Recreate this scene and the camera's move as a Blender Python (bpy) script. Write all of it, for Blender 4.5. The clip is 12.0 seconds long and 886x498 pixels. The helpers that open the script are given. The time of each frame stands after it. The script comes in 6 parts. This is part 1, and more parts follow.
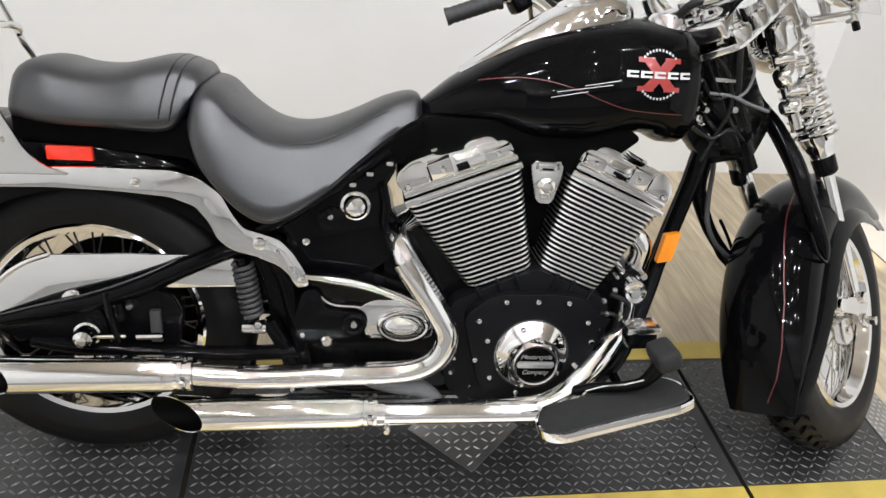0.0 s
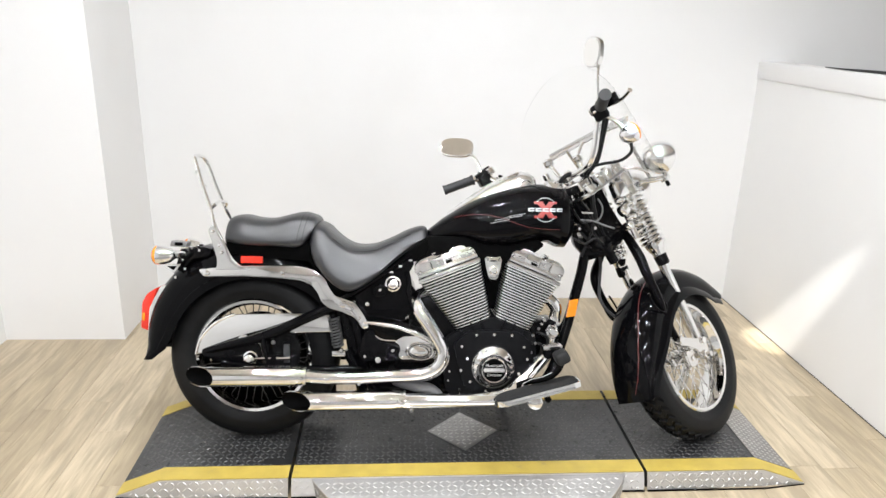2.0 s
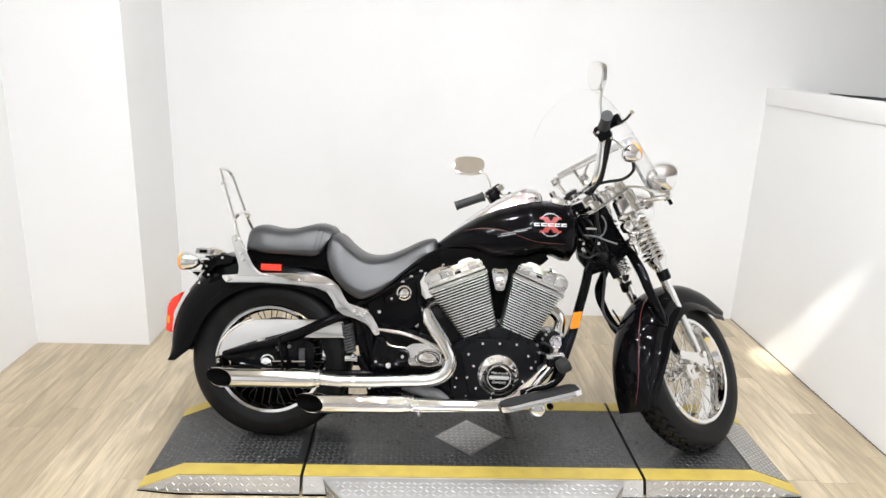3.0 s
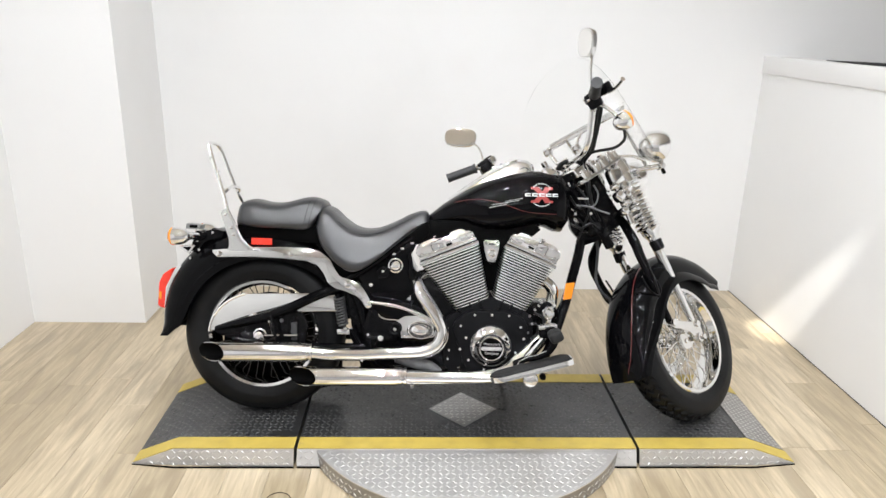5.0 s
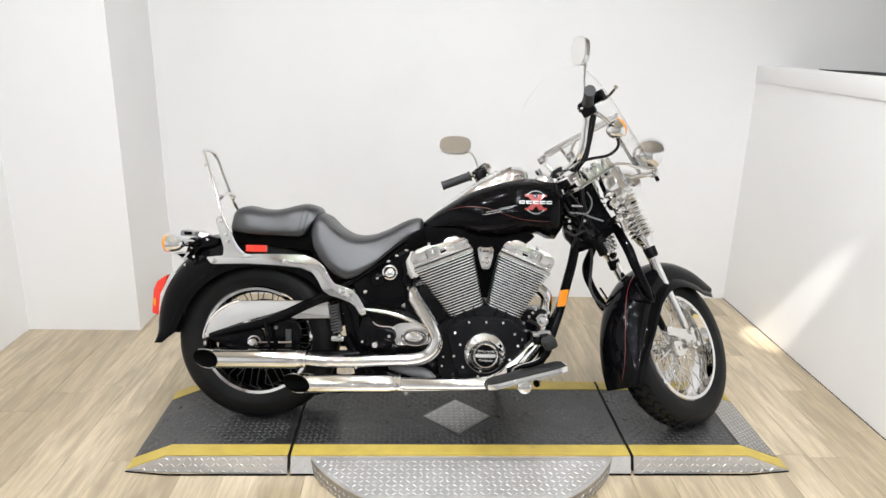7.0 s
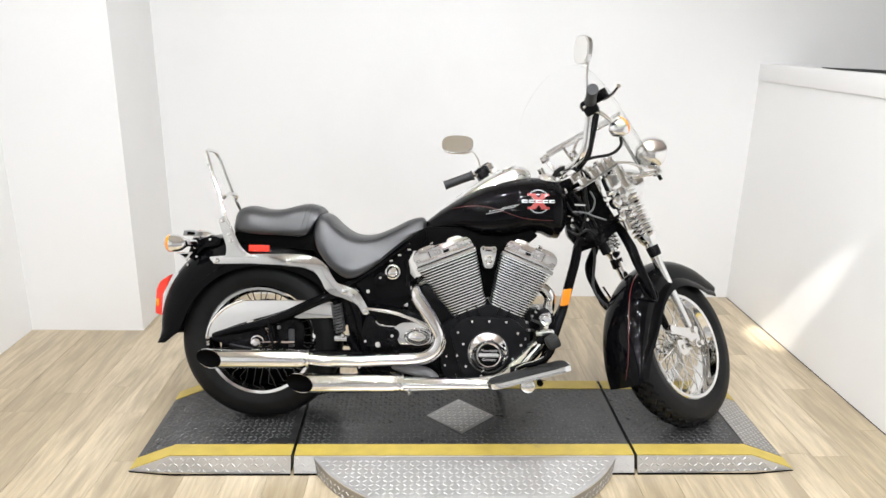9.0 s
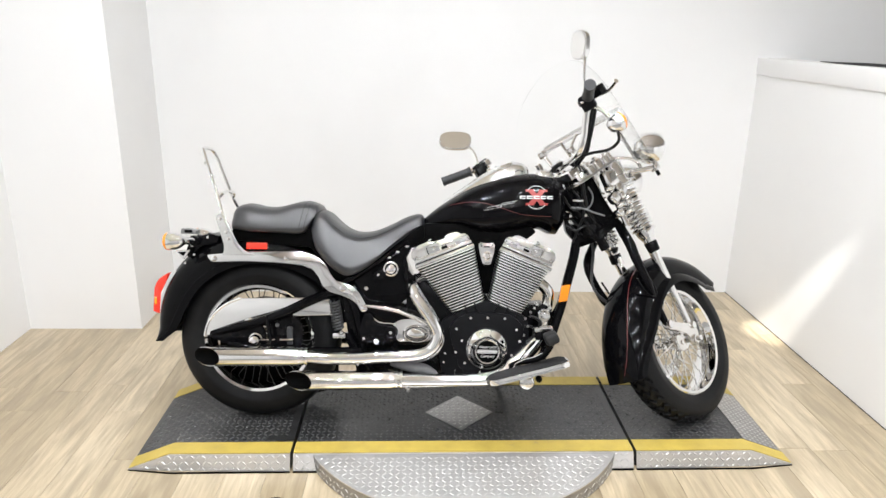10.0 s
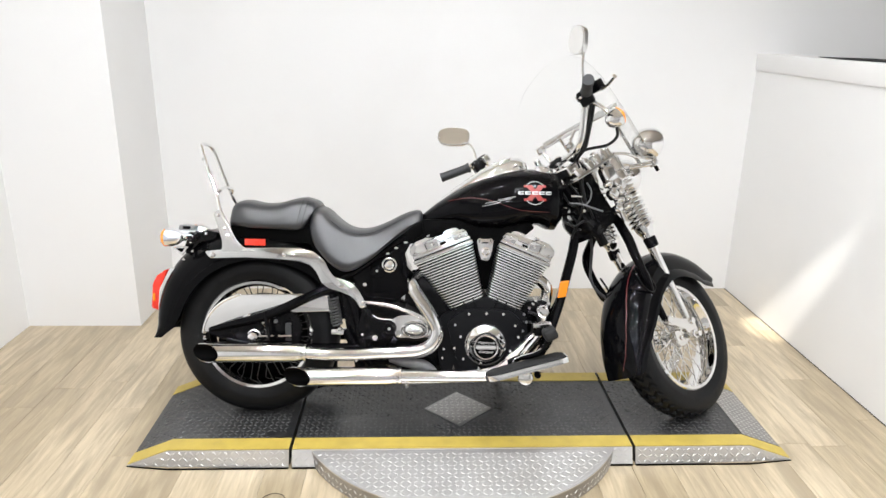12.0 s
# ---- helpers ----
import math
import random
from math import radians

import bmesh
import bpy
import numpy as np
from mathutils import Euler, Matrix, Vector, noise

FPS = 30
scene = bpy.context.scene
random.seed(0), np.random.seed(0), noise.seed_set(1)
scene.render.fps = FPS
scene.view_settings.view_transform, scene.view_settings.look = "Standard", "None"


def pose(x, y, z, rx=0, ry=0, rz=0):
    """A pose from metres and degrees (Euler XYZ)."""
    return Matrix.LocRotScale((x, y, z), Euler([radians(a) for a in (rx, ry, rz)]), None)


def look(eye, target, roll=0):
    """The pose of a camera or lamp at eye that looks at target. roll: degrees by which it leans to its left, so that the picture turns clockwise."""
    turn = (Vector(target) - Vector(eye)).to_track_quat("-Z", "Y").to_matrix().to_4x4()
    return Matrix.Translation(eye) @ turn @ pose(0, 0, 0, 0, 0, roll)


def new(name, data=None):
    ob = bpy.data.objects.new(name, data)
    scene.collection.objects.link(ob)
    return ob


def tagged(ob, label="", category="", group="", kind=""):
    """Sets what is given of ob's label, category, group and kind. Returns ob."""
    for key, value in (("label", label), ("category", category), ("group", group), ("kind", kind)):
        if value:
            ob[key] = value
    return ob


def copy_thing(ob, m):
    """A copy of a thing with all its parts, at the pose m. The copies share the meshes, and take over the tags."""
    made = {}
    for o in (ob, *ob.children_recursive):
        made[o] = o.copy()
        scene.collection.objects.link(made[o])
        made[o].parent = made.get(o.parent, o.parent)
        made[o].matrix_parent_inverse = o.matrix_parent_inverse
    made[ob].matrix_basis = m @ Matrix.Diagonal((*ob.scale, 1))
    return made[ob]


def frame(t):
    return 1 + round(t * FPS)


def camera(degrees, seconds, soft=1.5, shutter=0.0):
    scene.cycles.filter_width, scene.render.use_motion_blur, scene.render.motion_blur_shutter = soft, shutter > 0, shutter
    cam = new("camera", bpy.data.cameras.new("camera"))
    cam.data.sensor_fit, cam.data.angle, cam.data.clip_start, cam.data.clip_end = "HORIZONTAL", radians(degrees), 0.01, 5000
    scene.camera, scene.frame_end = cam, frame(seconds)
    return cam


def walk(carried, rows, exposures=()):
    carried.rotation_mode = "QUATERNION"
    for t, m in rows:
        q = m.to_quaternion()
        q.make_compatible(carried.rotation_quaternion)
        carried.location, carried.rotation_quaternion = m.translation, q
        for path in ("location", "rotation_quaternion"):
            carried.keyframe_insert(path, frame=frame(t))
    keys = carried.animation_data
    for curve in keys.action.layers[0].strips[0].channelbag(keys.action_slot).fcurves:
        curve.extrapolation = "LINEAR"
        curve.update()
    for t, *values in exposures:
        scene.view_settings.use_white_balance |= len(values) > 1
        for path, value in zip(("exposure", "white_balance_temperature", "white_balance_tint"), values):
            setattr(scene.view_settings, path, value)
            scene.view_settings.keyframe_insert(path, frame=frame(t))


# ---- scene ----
# camera: seconds, eye, point looked at, roll
cam = camera(64.8, 12.0)
PATH = [
    (0, (-0.315, -0.888, 1.381), (-0.013, 0.755, 0.281), 6.2),
    (0.2, (-0.279, -1.058, 1.415), (-0.045, 0.665, 0.422), 4.0),
    (0.5, (-0.282, -1.327, 1.485), (-0.007, 0.485, 0.683), 4.1),
    (0.7, (-0.314, -1.475, 1.524), (-0.052, 0.339, 0.723), 2.6),
    (1, (-0.258, -1.661, 1.578), (-0.018, 0.194, 0.871), 3.2),
    (1.2, (-0.236, -1.793, 1.566), (-0.039, 0.071, 0.87), 3.0),
    (1.5, (-0.197, -1.936, 1.615), (-0.047, -0.049, 0.968), 4.5),
    (1.7, (-0.237, -2.021, 1.623), (-0.075, -0.131, 0.985), 4.2),
    (2, (-0.284, -2.123, 1.624), (-0.138, -0.229, 0.998), 1.7),
    (2.5, (-0.335, -2.242, 1.612), (-0.256, -0.338, 1.007), 1.1),
    (3, (-0.249, -2.262, 1.622), (-0.163, -0.345, 1.058), 2.2),
    (3.2, (-0.218, -2.258, 1.611), (-0.121, -0.35, 1.017), 2.1),
    (4.8, (-0.203, -2.261, 1.585), (-0.125, -0.36, 0.968), 1.5),
    (5, (-0.2, -2.26, 1.587), (-0.123, -0.36, 0.97), 1.4),
    (5.5, (-0.196, -2.263, 1.586), (-0.114, -0.359, 0.982), 1.4),
    (6, (-0.189, -2.268, 1.586), (-0.105, -0.361, 0.989), 1.2),
    (6.5, (-0.189, -2.268, 1.584), (-0.098, -0.36, 0.989), 1.5),
    (7, (-0.188, -2.268, 1.584), (-0.104, -0.36, 0.99), 1.5),
    (7.2, (-0.183, -2.274, 1.579), (-0.1, -0.363, 0.99), 1.4),
    (8.8, (-0.186, -2.266, 1.585), (-0.107, -0.358, 0.99), 1.2),
    (9, (-0.192, -2.267, 1.581), (-0.113, -0.359, 0.987), 1.3),
    (9.5, (-0.185, -2.263, 1.583), (-0.111, -0.357, 0.982), 0.8),
    (10, (-0.187, -2.262, 1.581), (-0.106, -0.358, 0.977), 1.0),
    (10.5, (-0.187, -2.26, 1.577), (-0.111, -0.356, 0.97), 0.8),
    (11, (-0.185, -2.26, 1.575), (-0.113, -0.358, 0.963), 0.7),
    (11.5, (-0.185, -2.257, 1.579), (-0.107, -0.355, 0.967), 0.8),
    (12, (-0.181, -2.262, 1.573), (-0.1, -0.359, 0.963), 0.9),
]
EXPOSURES = [(0.0, -0.2), (0.5, -0.06), (1.0, 0.0), (2.0, 0.02), (3.0, 0.03), (5.0, -0.07), (5.5, -0.07), (6.5, -0.14), (7.2, -0.12), (8.8, -0.02), (9.5, 0.03), (10.5, 0.03), (12.0, -0.02)]
walk(cam, [(t, look(eye, target, roll)) for t, eye, target, roll in PATH], EXPOSURES)

# ---- world and lamps ----
world = bpy.data.worlds.new("world")
scene.world = world
world.use_nodes = True
world.node_tree.nodes["Background"].inputs[0].default_value = (0.9, 0.93, 1.0, 1)
world.node_tree.nodes["Background"].inputs[1].default_value = 0.05

LAMP_GLOW = 1110.0   # radiance of the ceiling lamps' diffusers
# added spot lamp that grazes the half wall, for its streak of light
spot_data = bpy.data.lights.new("streak_spot", "SPOT")
spot_data.energy, spot_data.spot_size, spot_data.spot_blend, spot_data.shadow_soft_size = 1180, radians(5.2), 0.8, 0.01
spot_data.color = (1.0, 0.97, 0.92)


# ---- materials ----
def make_mat(name, base, rough=0.5, metal=0.0, vary=0.0, scale=8.0, bump=0.0, bump_scale=60.0, rough_vary=0.0,
             coat=0.0, spec=0.5, second=None, second_scale=2.0, second_amount=0.0):
    """A node material: base colour with two scales of variation, rough patches and fine relief."""
    m = bpy.data.materials.new(name)
    m.use_nodes = True
    nt = m.node_tree
    b = nt.nodes["Principled BSDF"]
    b.inputs["Base Color"].default_value = (*base, 1)
    b.inputs["Roughness"].default_value = rough
    b.inputs["Metallic"].default_value = metal
    b.inputs["Coat Weight"].default_value = coat
    b.inputs["Coat Roughness"].default_value = 0.02
    b.inputs["Specular IOR Level"].default_value = spec
    tc = nt.nodes.new("ShaderNodeTexCoord")

    def noise_node(s, detail=5.0):
        n = nt.nodes.new("ShaderNodeTexNoise")
        n.inputs["Scale"].default_value = s
        n.inputs["Detail"].default_value = detail
        nt.links.new(tc.outputs["Object"], n.inputs["Vector"])
        return n

    colour = None
    if vary > 0:
        n = noise_node(scale)
        ramp = nt.nodes.new("ShaderNodeMix")
        ramp.data_type = "RGBA"
        ramp.inputs[6].default_value = (*[c * (1 - vary) for c in base], 1)
        ramp.inputs[7].default_value = (*[min(1, c * (1 + vary)) for c in base], 1)
        nt.links.new(n.outputs[0], ramp.inputs[0])
        colour = ramp.outputs[2]
        if second:
            n2 = noise_node(second_scale, 8.0)
            cr = nt.nodes.new("ShaderNodeMapRange")
            cr.inputs[1].default_value, cr.inputs[2].default_value = 0.52, 0.68
            cr.inputs[4].default_value = second_amount
            nt.links.new(n2.outputs[0], cr.inputs[0])
            mx = nt.nodes.new("ShaderNodeMix")
            mx.data_type = "RGBA"
            mx.inputs[7].default_value = (*second, 1)
            nt.links.new(cr.outputs[0], mx.inputs[0])
            nt.links.new(colour, mx.inputs[6])
            colour = mx.outputs[2]
        nt.links.new(colour, b.inputs["Base Color"])
    if rough_vary > 0:
        n = noise_node(scale * 1.7)
        mr = nt.nodes.new("ShaderNodeMapRange")
        mr.inputs[3].default_value, mr.inputs[4].default_value = max(0, rough - rough_vary), rough + rough_vary
        nt.links.new(n.outputs[0], mr.inputs[0])
        nt.links.new(mr.outputs[0], b.inputs["Roughness"])
    if bump > 0:
        n = noise_node(bump_scale, 3.0)
        bp = nt.nodes.new("ShaderNodeBump")
        bp.inputs["Strength"].default_value = bump
        bp.inputs["Distance"].default_value = 0.002
        nt.links.new(n.outputs[0], bp.inputs["Height"])
        nt.links.new(bp.outputs[0], b.inputs["Normal"])
    return m


CHROME = make_mat("chrome", (0.86, 0.86, 0.86), 0.05, 1.0, 0.03, 20, rough_vary=0.025)
SATIN_CHROME = make_mat("satin_chrome", (0.8, 0.8, 0.79), 0.16, 1.0, 0.05, 25, rough_vary=0.05)
ALUMINIUM = make_mat("machined_aluminium", (0.87, 0.87, 0.865), 0.38, 1.0, 0.06, 40, rough_vary=0.06)
CAST = make_mat("polished_cast_metal", (0.86, 0.85, 0.84), 0.11, 1.0, 0.06, 30, bump=0.06, bump_scale=90, rough_vary=0.05)
PAINT = make_mat("gloss_black_paint", (0.002, 0.002, 0.0024), 0.065, 0, 0.3, 6, rough_vary=0.025, spec=0.11)
SATIN = make_mat("satin_black_metal", (0.003, 0.003, 0.0034), 0.15, 0, 0.3, 20, bump=0.05, bump_scale=150, rough_vary=0.05, spec=0.12)
MATTE = make_mat("wrinkle_black_engine", (0.0045, 0.0045, 0.0052), 0.5, 0, 0.25, 30, bump=0.25, bump_scale=500, spec=0.1)
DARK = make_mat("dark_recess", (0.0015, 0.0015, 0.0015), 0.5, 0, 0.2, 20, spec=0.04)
VINYL = make_mat("black_vinyl", (0.012, 0.0124, 0.0148), 0.35, 0, 0.25, 10, bump=0.16, bump_scale=420, rough_vary=0.06, spec=0.95)
SEAM = make_mat("seat_piping", (0.009, 0.009, 0.01), 0.38, 0, 0.2, 40, bump=0.2, bump_scale=300)
RUBBER = make_mat("tyre_rubber", (0.0042, 0.0042, 0.0046), 0.46, 0, 0.25, 12, spec=0.18, bump=0.15, bump_scale=240,
                  second=(0.02, 0.0195, 0.019), second_scale=5, second_amount=0.4, rough_vary=0.1)
OIL = make_mat("oily_dirt", (0.016, 0.0155, 0.015), 0.45, 0, 0.4, 30, bump=0.2, bump_scale=90)
PAD = make_mat("ribbed_pad_rubber", (0.02, 0.0198, 0.0195), 0.75, 0, 0.35, 40, bump=0.5, bump_scale=200, spec=0.25)
GREYRUBBER = make_mat("grey_rubber", (0.032, 0.032, 0.033), 0.55, 0, 0.2, 40, bump=0.2, bump_scale=200)
ELBOW = make_mat("aged_grey_rubber", (0.13, 0.13, 0.132), 0.5, 0, 0.2, 40, bump=0.15, bump_scale=200)
FIN = make_mat("machined_fin_edge", (0.95, 0.95, 0.945), 0.3, 1.0, 0.05, 40, rough_vary=0.06)
# chrome spokes darkened by colour, for the shade inside the rear wheel
SHADED_SPOKE = make_mat("shaded_spoke_chrome", (0.06, 0.06, 0.06), 0.4, 1.0, 0.2, 40)
HOSE = make_mat("black_hose", (0.005, 0.005, 0.005), 0.3, 0, 0.3, 40, spec=0.25)
AMBER = make_mat("amber_lens", (0.9, 0.28, 0.01), 0.18, 0, 0.12, 60, coat=0.6)
REDLENS = make_mat("red_lens", (0.75, 0.035, 0.015), 0.18, 0, 0.15, 50, coat=0.6)
REDPAINT = make_mat("red_decal", (0.3, 0.028, 0.024), 0.35, 0, 0.08, 60, coat=0.6)
STRIPE_RED = make_mat("red_pinstripe", (0.075, 0.005, 0.007), 0.35, 0, 0.08, 60, coat=0.6)
WHITEDECAL = make_mat("white_decal", (0.55, 0.55, 0.545), 0.35, 0, 0.05, 60, coat=0.6)
BRUSHED = make_mat("brushed_grey_metal", (0.68, 0.68, 0.67), 0.17, 1.0, 0.1, 25, rough_vary=0.06)
GREYMETAL = make_mat("grey_engine_metal", (0.32, 0.32, 0.32), 0.4, 1.0, 0.2, 40, bump=0.1, bump_scale=200)

# setting
WALLPAINT = make_mat("white_wall_paint", (0.85, 0.845, 0.835), 0.55, 0, 0.02, 1.3, bump=0.1, bump_scale=180, rough_vary=0.06,
                     second=(0.74, 0.73, 0.71), second_scale=1.1, second_amount=0.25)
GREYWALL = make_mat("pale_hall_paint", (0.62, 0.605, 0.58), 0.6, 0, 0.05, 2, bump=0.1, bump_scale=180)
CEILPAINT = make_mat("beige_ceiling_paint", (0.8, 0.725, 0.625), 0.8, 0, 0.03, 2, bump=0.1, bump_scale=200)
LEDGEPAINT = make_mat("white_trim_paint", (0.84, 0.83, 0.82), 0.55, 0, 0.03, 3, bump=0.05, bump_scale=90)
CONCRETE = make_mat("grey_concrete", (0.17, 0.163, 0.153), 0.6, 0, 0.25, 3, bump=0.1, bump_scale=60)
GROUT = make_mat("plank_bed", (0.26, 0.21, 0.15), 0.8, 0, 0.2, 12)


def plank_mat():
    """Light oak vinyl plank: a tone for each plank, long grain and greyish streaks."""
    m = bpy.data.materials.new("light_oak_plank")
    m.use_nodes = True
    nt = m.node_tree
    b = nt.nodes["Principled BSDF"]
    tc = nt.nodes.new("ShaderNodeTexCoord")
    info = nt.nodes.new("ShaderNodeObjectInfo")
    shift = nt.nodes.new("ShaderNodeVectorMath")
    shift.operation = "MULTIPLY_ADD"
    comb = nt.nodes.new("ShaderNodeCombineXYZ")
    for i in range(3):
        nt.links.new(info.outputs["Random"], comb.inputs[i])
    nt.links.new(comb.outputs[0], shift.inputs[0])
    shift.inputs[1].default_value = (13.0, 29.0, 7.0)
    nt.links.new(tc.outputs["Object"], shift.inputs[2])

    def grain(sx, sy, detail, rough=0.55):
        mp = nt.nodes.new("ShaderNodeMapping")
        mp.inputs["Scale"].default_value = (sx, sy, 1)
        nt.links.new(shift.outputs[0], mp.inputs[0])
        n = nt.nodes.new("ShaderNodeTexNoise")
        n.inputs["Scale"].default_value = 1.0
        n.inputs["Detail"].default_value = detail
        n.inputs["Roughness"].default_value = rough
        n.inputs["Distortion"].default_value = 0.6
        nt.links.new(mp.outputs[0], n.inputs["Vector"])
        return n.outputs[0]

    tone = nt.nodes.new("ShaderNodeValToRGB")
    els = tone.color_ramp.elements
    els[0].color, els[1].color = (0.42, 0.347, 0.23, 1), (0.6, 0.512, 0.365, 1)
    mid = els.new(0.5)
    mid.color = (0.51, 0.426, 0.292, 1)
    nt.links.new(info.outputs["Random"], tone.inputs[0])
    fine = nt.nodes.new("ShaderNodeMix")
    fine.data_type, fine.blend_type = "RGBA", "MULTIPLY"
    ramp = nt.nodes.new("ShaderNodeValToRGB")
    ramp.color_ramp.elements[0].position, ramp.color_ramp.elements[1].position = 0.3, 0.72
    ramp.color_ramp.elements[0].color = (0.68, 0.645, 0.61, 1)
    ramp.color_ramp.elements[1].color = (1.12, 1.1, 1.08, 1)
    nt.links.new(grain(60, 5, 6), ramp.inputs[0])
    fine.inputs[0].default_value = 0.9
    nt.links.new(tone.outputs[0], fine.inputs[6])
    nt.links.new(ramp.outputs[0], fine.inputs[7])
    streak = nt.nodes.new("ShaderNodeMix")
    streak.data_type = "RGBA"
    mr = nt.nodes.new("ShaderNodeMapRange")
    mr.inputs[1].default_value, mr.inputs[2].default_value, mr.inputs[4].default_value = 0.47, 0.66, 0.75
    nt.links.new(grain(13, 2.0, 4), mr.inputs[0])
    nt.links.new(mr.outputs[0], streak.inputs[0])
    nt.links.new(fine.outputs[2], streak.inputs[6])
    streak.inputs[7].default_value = (0.29, 0.23, 0.15, 1)
    nt.links.new(streak.outputs[2], b.inputs["Base Color"])
    b.inputs["Roughness"].default_value = 0.3
    b.inputs["Specular IOR Level"].default_value = 0.75
    bp = nt.nodes.new("ShaderNodeBump")
    bp.inputs["Strength"].default_value, bp.inputs["Distance"].default_value = 0.12, 0.001
    nt.links.new(grain(90, 4, 3), bp.inputs["Height"])
    nt.links.new(bp.outputs[0], b.inputs["Normal"])
    return m


PLANK = plank_mat()


def worn_paint(name, base, metal_base, wear, scale, rough=0.5, dust=None):
    """Paint on tread plate, worn through to the metal in patches."""
    m = make_mat(name, base, rough, 0, 0.25, 14, bump=0.12, bump_scale=220, rough_vary=0.1, second=dust, second_scale=2.4, second_amount=0.3)
    nt = m.node_tree
    b = nt.nodes["Principled BSDF"]
    tc = nt.nodes.new("ShaderNodeTexCoord")
    n = nt.nodes.new("ShaderNodeTexNoise")
    n.inputs["Scale"].default_value, n.inputs["Detail"].default_value = scale, 10
    n.inputs["Roughness"].default_value = 0.7
    nt.links.new(tc.outputs["Object"], n.inputs["Vector"])
    mr = nt.nodes.new("ShaderNodeMapRange")
    mr.inputs[1].default_value, mr.inputs[2].default_value, mr.inputs[4].default_value = 0.62, 0.75, wear
    nt.links.new(n.outputs[0], mr.inputs[0])
    mx = nt.nodes.new("ShaderNodeMix")
    mx.data_type = "RGBA"
    old = b.inputs["Base Color"].links[0].from_socket
    nt.links.new(mr.outputs[0], mx.inputs[0])
    nt.links.new(old, mx.inputs[6])
    mx.inputs[7].default_value = (*metal_base, 1)
    nt.links.new(mx.outputs[2], b.inputs["Base Color"])
    return m


DECKBLACK = worn_paint("black_deck_paint", (0.024, 0.024, 0.0245), (0.15, 0.145, 0.14), 0.6, 9, 0.31, dust=(0.085, 0.082, 0.078))
LUGBLACK = worn_paint("worn_lug_paint", (0.085, 0.084, 0.083), (0.42, 0.41, 0.4), 0.85, 14, 0.28)
YELLOW = worn_paint("yellow_edge_paint", (0.47, 0.35, 0.07), (0.26, 0.21, 0.12), 0.6, 12, 0.5)
STEEL = make_mat("tread_plate_steel", (0.66, 0.65, 0.64), 0.55, 1.0, 0.12, 8, bump=0.12, bump_scale=160, rough_vary=0.1,
                 second=(0.58, 0.56, 0.54), second_scale=6, second_amount=0.6)
DULLSTEEL = make_mat("bare_worn_steel", (0.36, 0.355, 0.35), 0.42, 1.0, 0.2, 16, bump=0.2, bump_scale=120, rough_vary=0.1)


def glass_mat(name, tint, rough=0.0):
    m = bpy.data.materials.new(name)
    m.use_nodes = True
    b = m.node_tree.nodes["Principled BSDF"]
    b.inputs["Base Color"].default_value = (*tint, 1)
    b.inputs["Transmission Weight"].default_value = 1.0
    b.inputs["Roughness"].default_value = rough
    b.inputs["IOR"].default_value = 1.12
    return m


CLEAR = glass_mat("clear_acrylic", (0.995, 0.998, 0.995))
LAMPGLASS = glass_mat("lamp_glass", (0.97, 0.97, 0.96), 0.02)
MIRROR = make_mat("mirror_glass", (0.9, 0.89, 0.87), 0.01, 1.0, 0.01, 5)


def glow_mat(name, colour, strength):
    m = bpy.data.materials.new(name)
    m.use_nodes = True
    b = m.node_tree.nodes["Principled BSDF"]
    b.inputs["Base Color"].default_value = (0.8, 0.8, 0.8, 1)
    b.inputs["Emission Color"].default_value = (*colour, 1)
    b.inputs["Emission Strength"].default_value = strength
    return m


LAMP_LIT = glow_mat("lit_lamp_diffuser", (0.95, 0.983, 1.035), LAMP_GLOW)


# ---- mesh helpers ----
def part(name, bm, mat, parent=None, label="", angle=38, m=None):
    """Links a bmesh as one mesh object under a thing or a part."""
    if m is not None:
        bm.transform(m)
    bmesh.ops.recalc_face_normals(bm, faces=bm.faces)
    me = bpy.data.meshes.new(name)
    bm.to_mesh(me)
    bm.free()
    me.materials.append(mat)
    for p in me.polygons:
        p.use_smooth = True
    me.set_sharp_from_angle(angle=radians(angle))
    ob = new(name, me)
    ob.parent = parent
    if label:
        ob["label"] = label
    return ob


def spline(pts, n=6):
    """A smooth line through points."""
    pts = [Vector(p) for p in pts]
    if len(pts) < 3 or n < 2:
        return pts
    out = []
    for i in range(len(pts) - 1):
        a, b, c, d = pts[max(i - 1, 0)], pts[i], pts[i + 1], pts[min(i + 2, len(pts) - 1)]
        for k in range(n):
            t = k / n
            out.append(0.5 * (2 * b + (c - a) * t + (2 * a - 5 * b + 4 * c - d) * t * t + (3 * b - a - 3 * c + d) * t ** 3))
    return out + [pts[-1]]


def tube(bm, pts, r, seg=12, n=6, caps=True, flat=1.0):
    """A round bar or pipe along a smooth line; r is one radius or one a point."""
    line = spline(pts, n)
    count = len(line)
    if isinstance(r, (int, float)):
        radii = [r] * count
    else:
        radii = [float(v) for v in np.interp(np.linspace(0, len(r) - 1, count), range(len(r)), r)]
    rings, side = [], None
    for i, p in enumerate(line):
        d = (line[min(i + 1, count - 1)] - line[max(i - 1, 0)]).normalized()
        if side is None:
            side = d.orthogonal().normalized()
        side = (side - d * side.dot(d)).normalized()
        up = d.cross(side)
        rings.append([bm.verts.new(p + radii[i] * (math.cos(a) * side + flat * math.sin(a) * up))
                      for a in [2 * math.pi * k / seg for k in range(seg)]])
    skin(bm, rings, caps)
    return bm


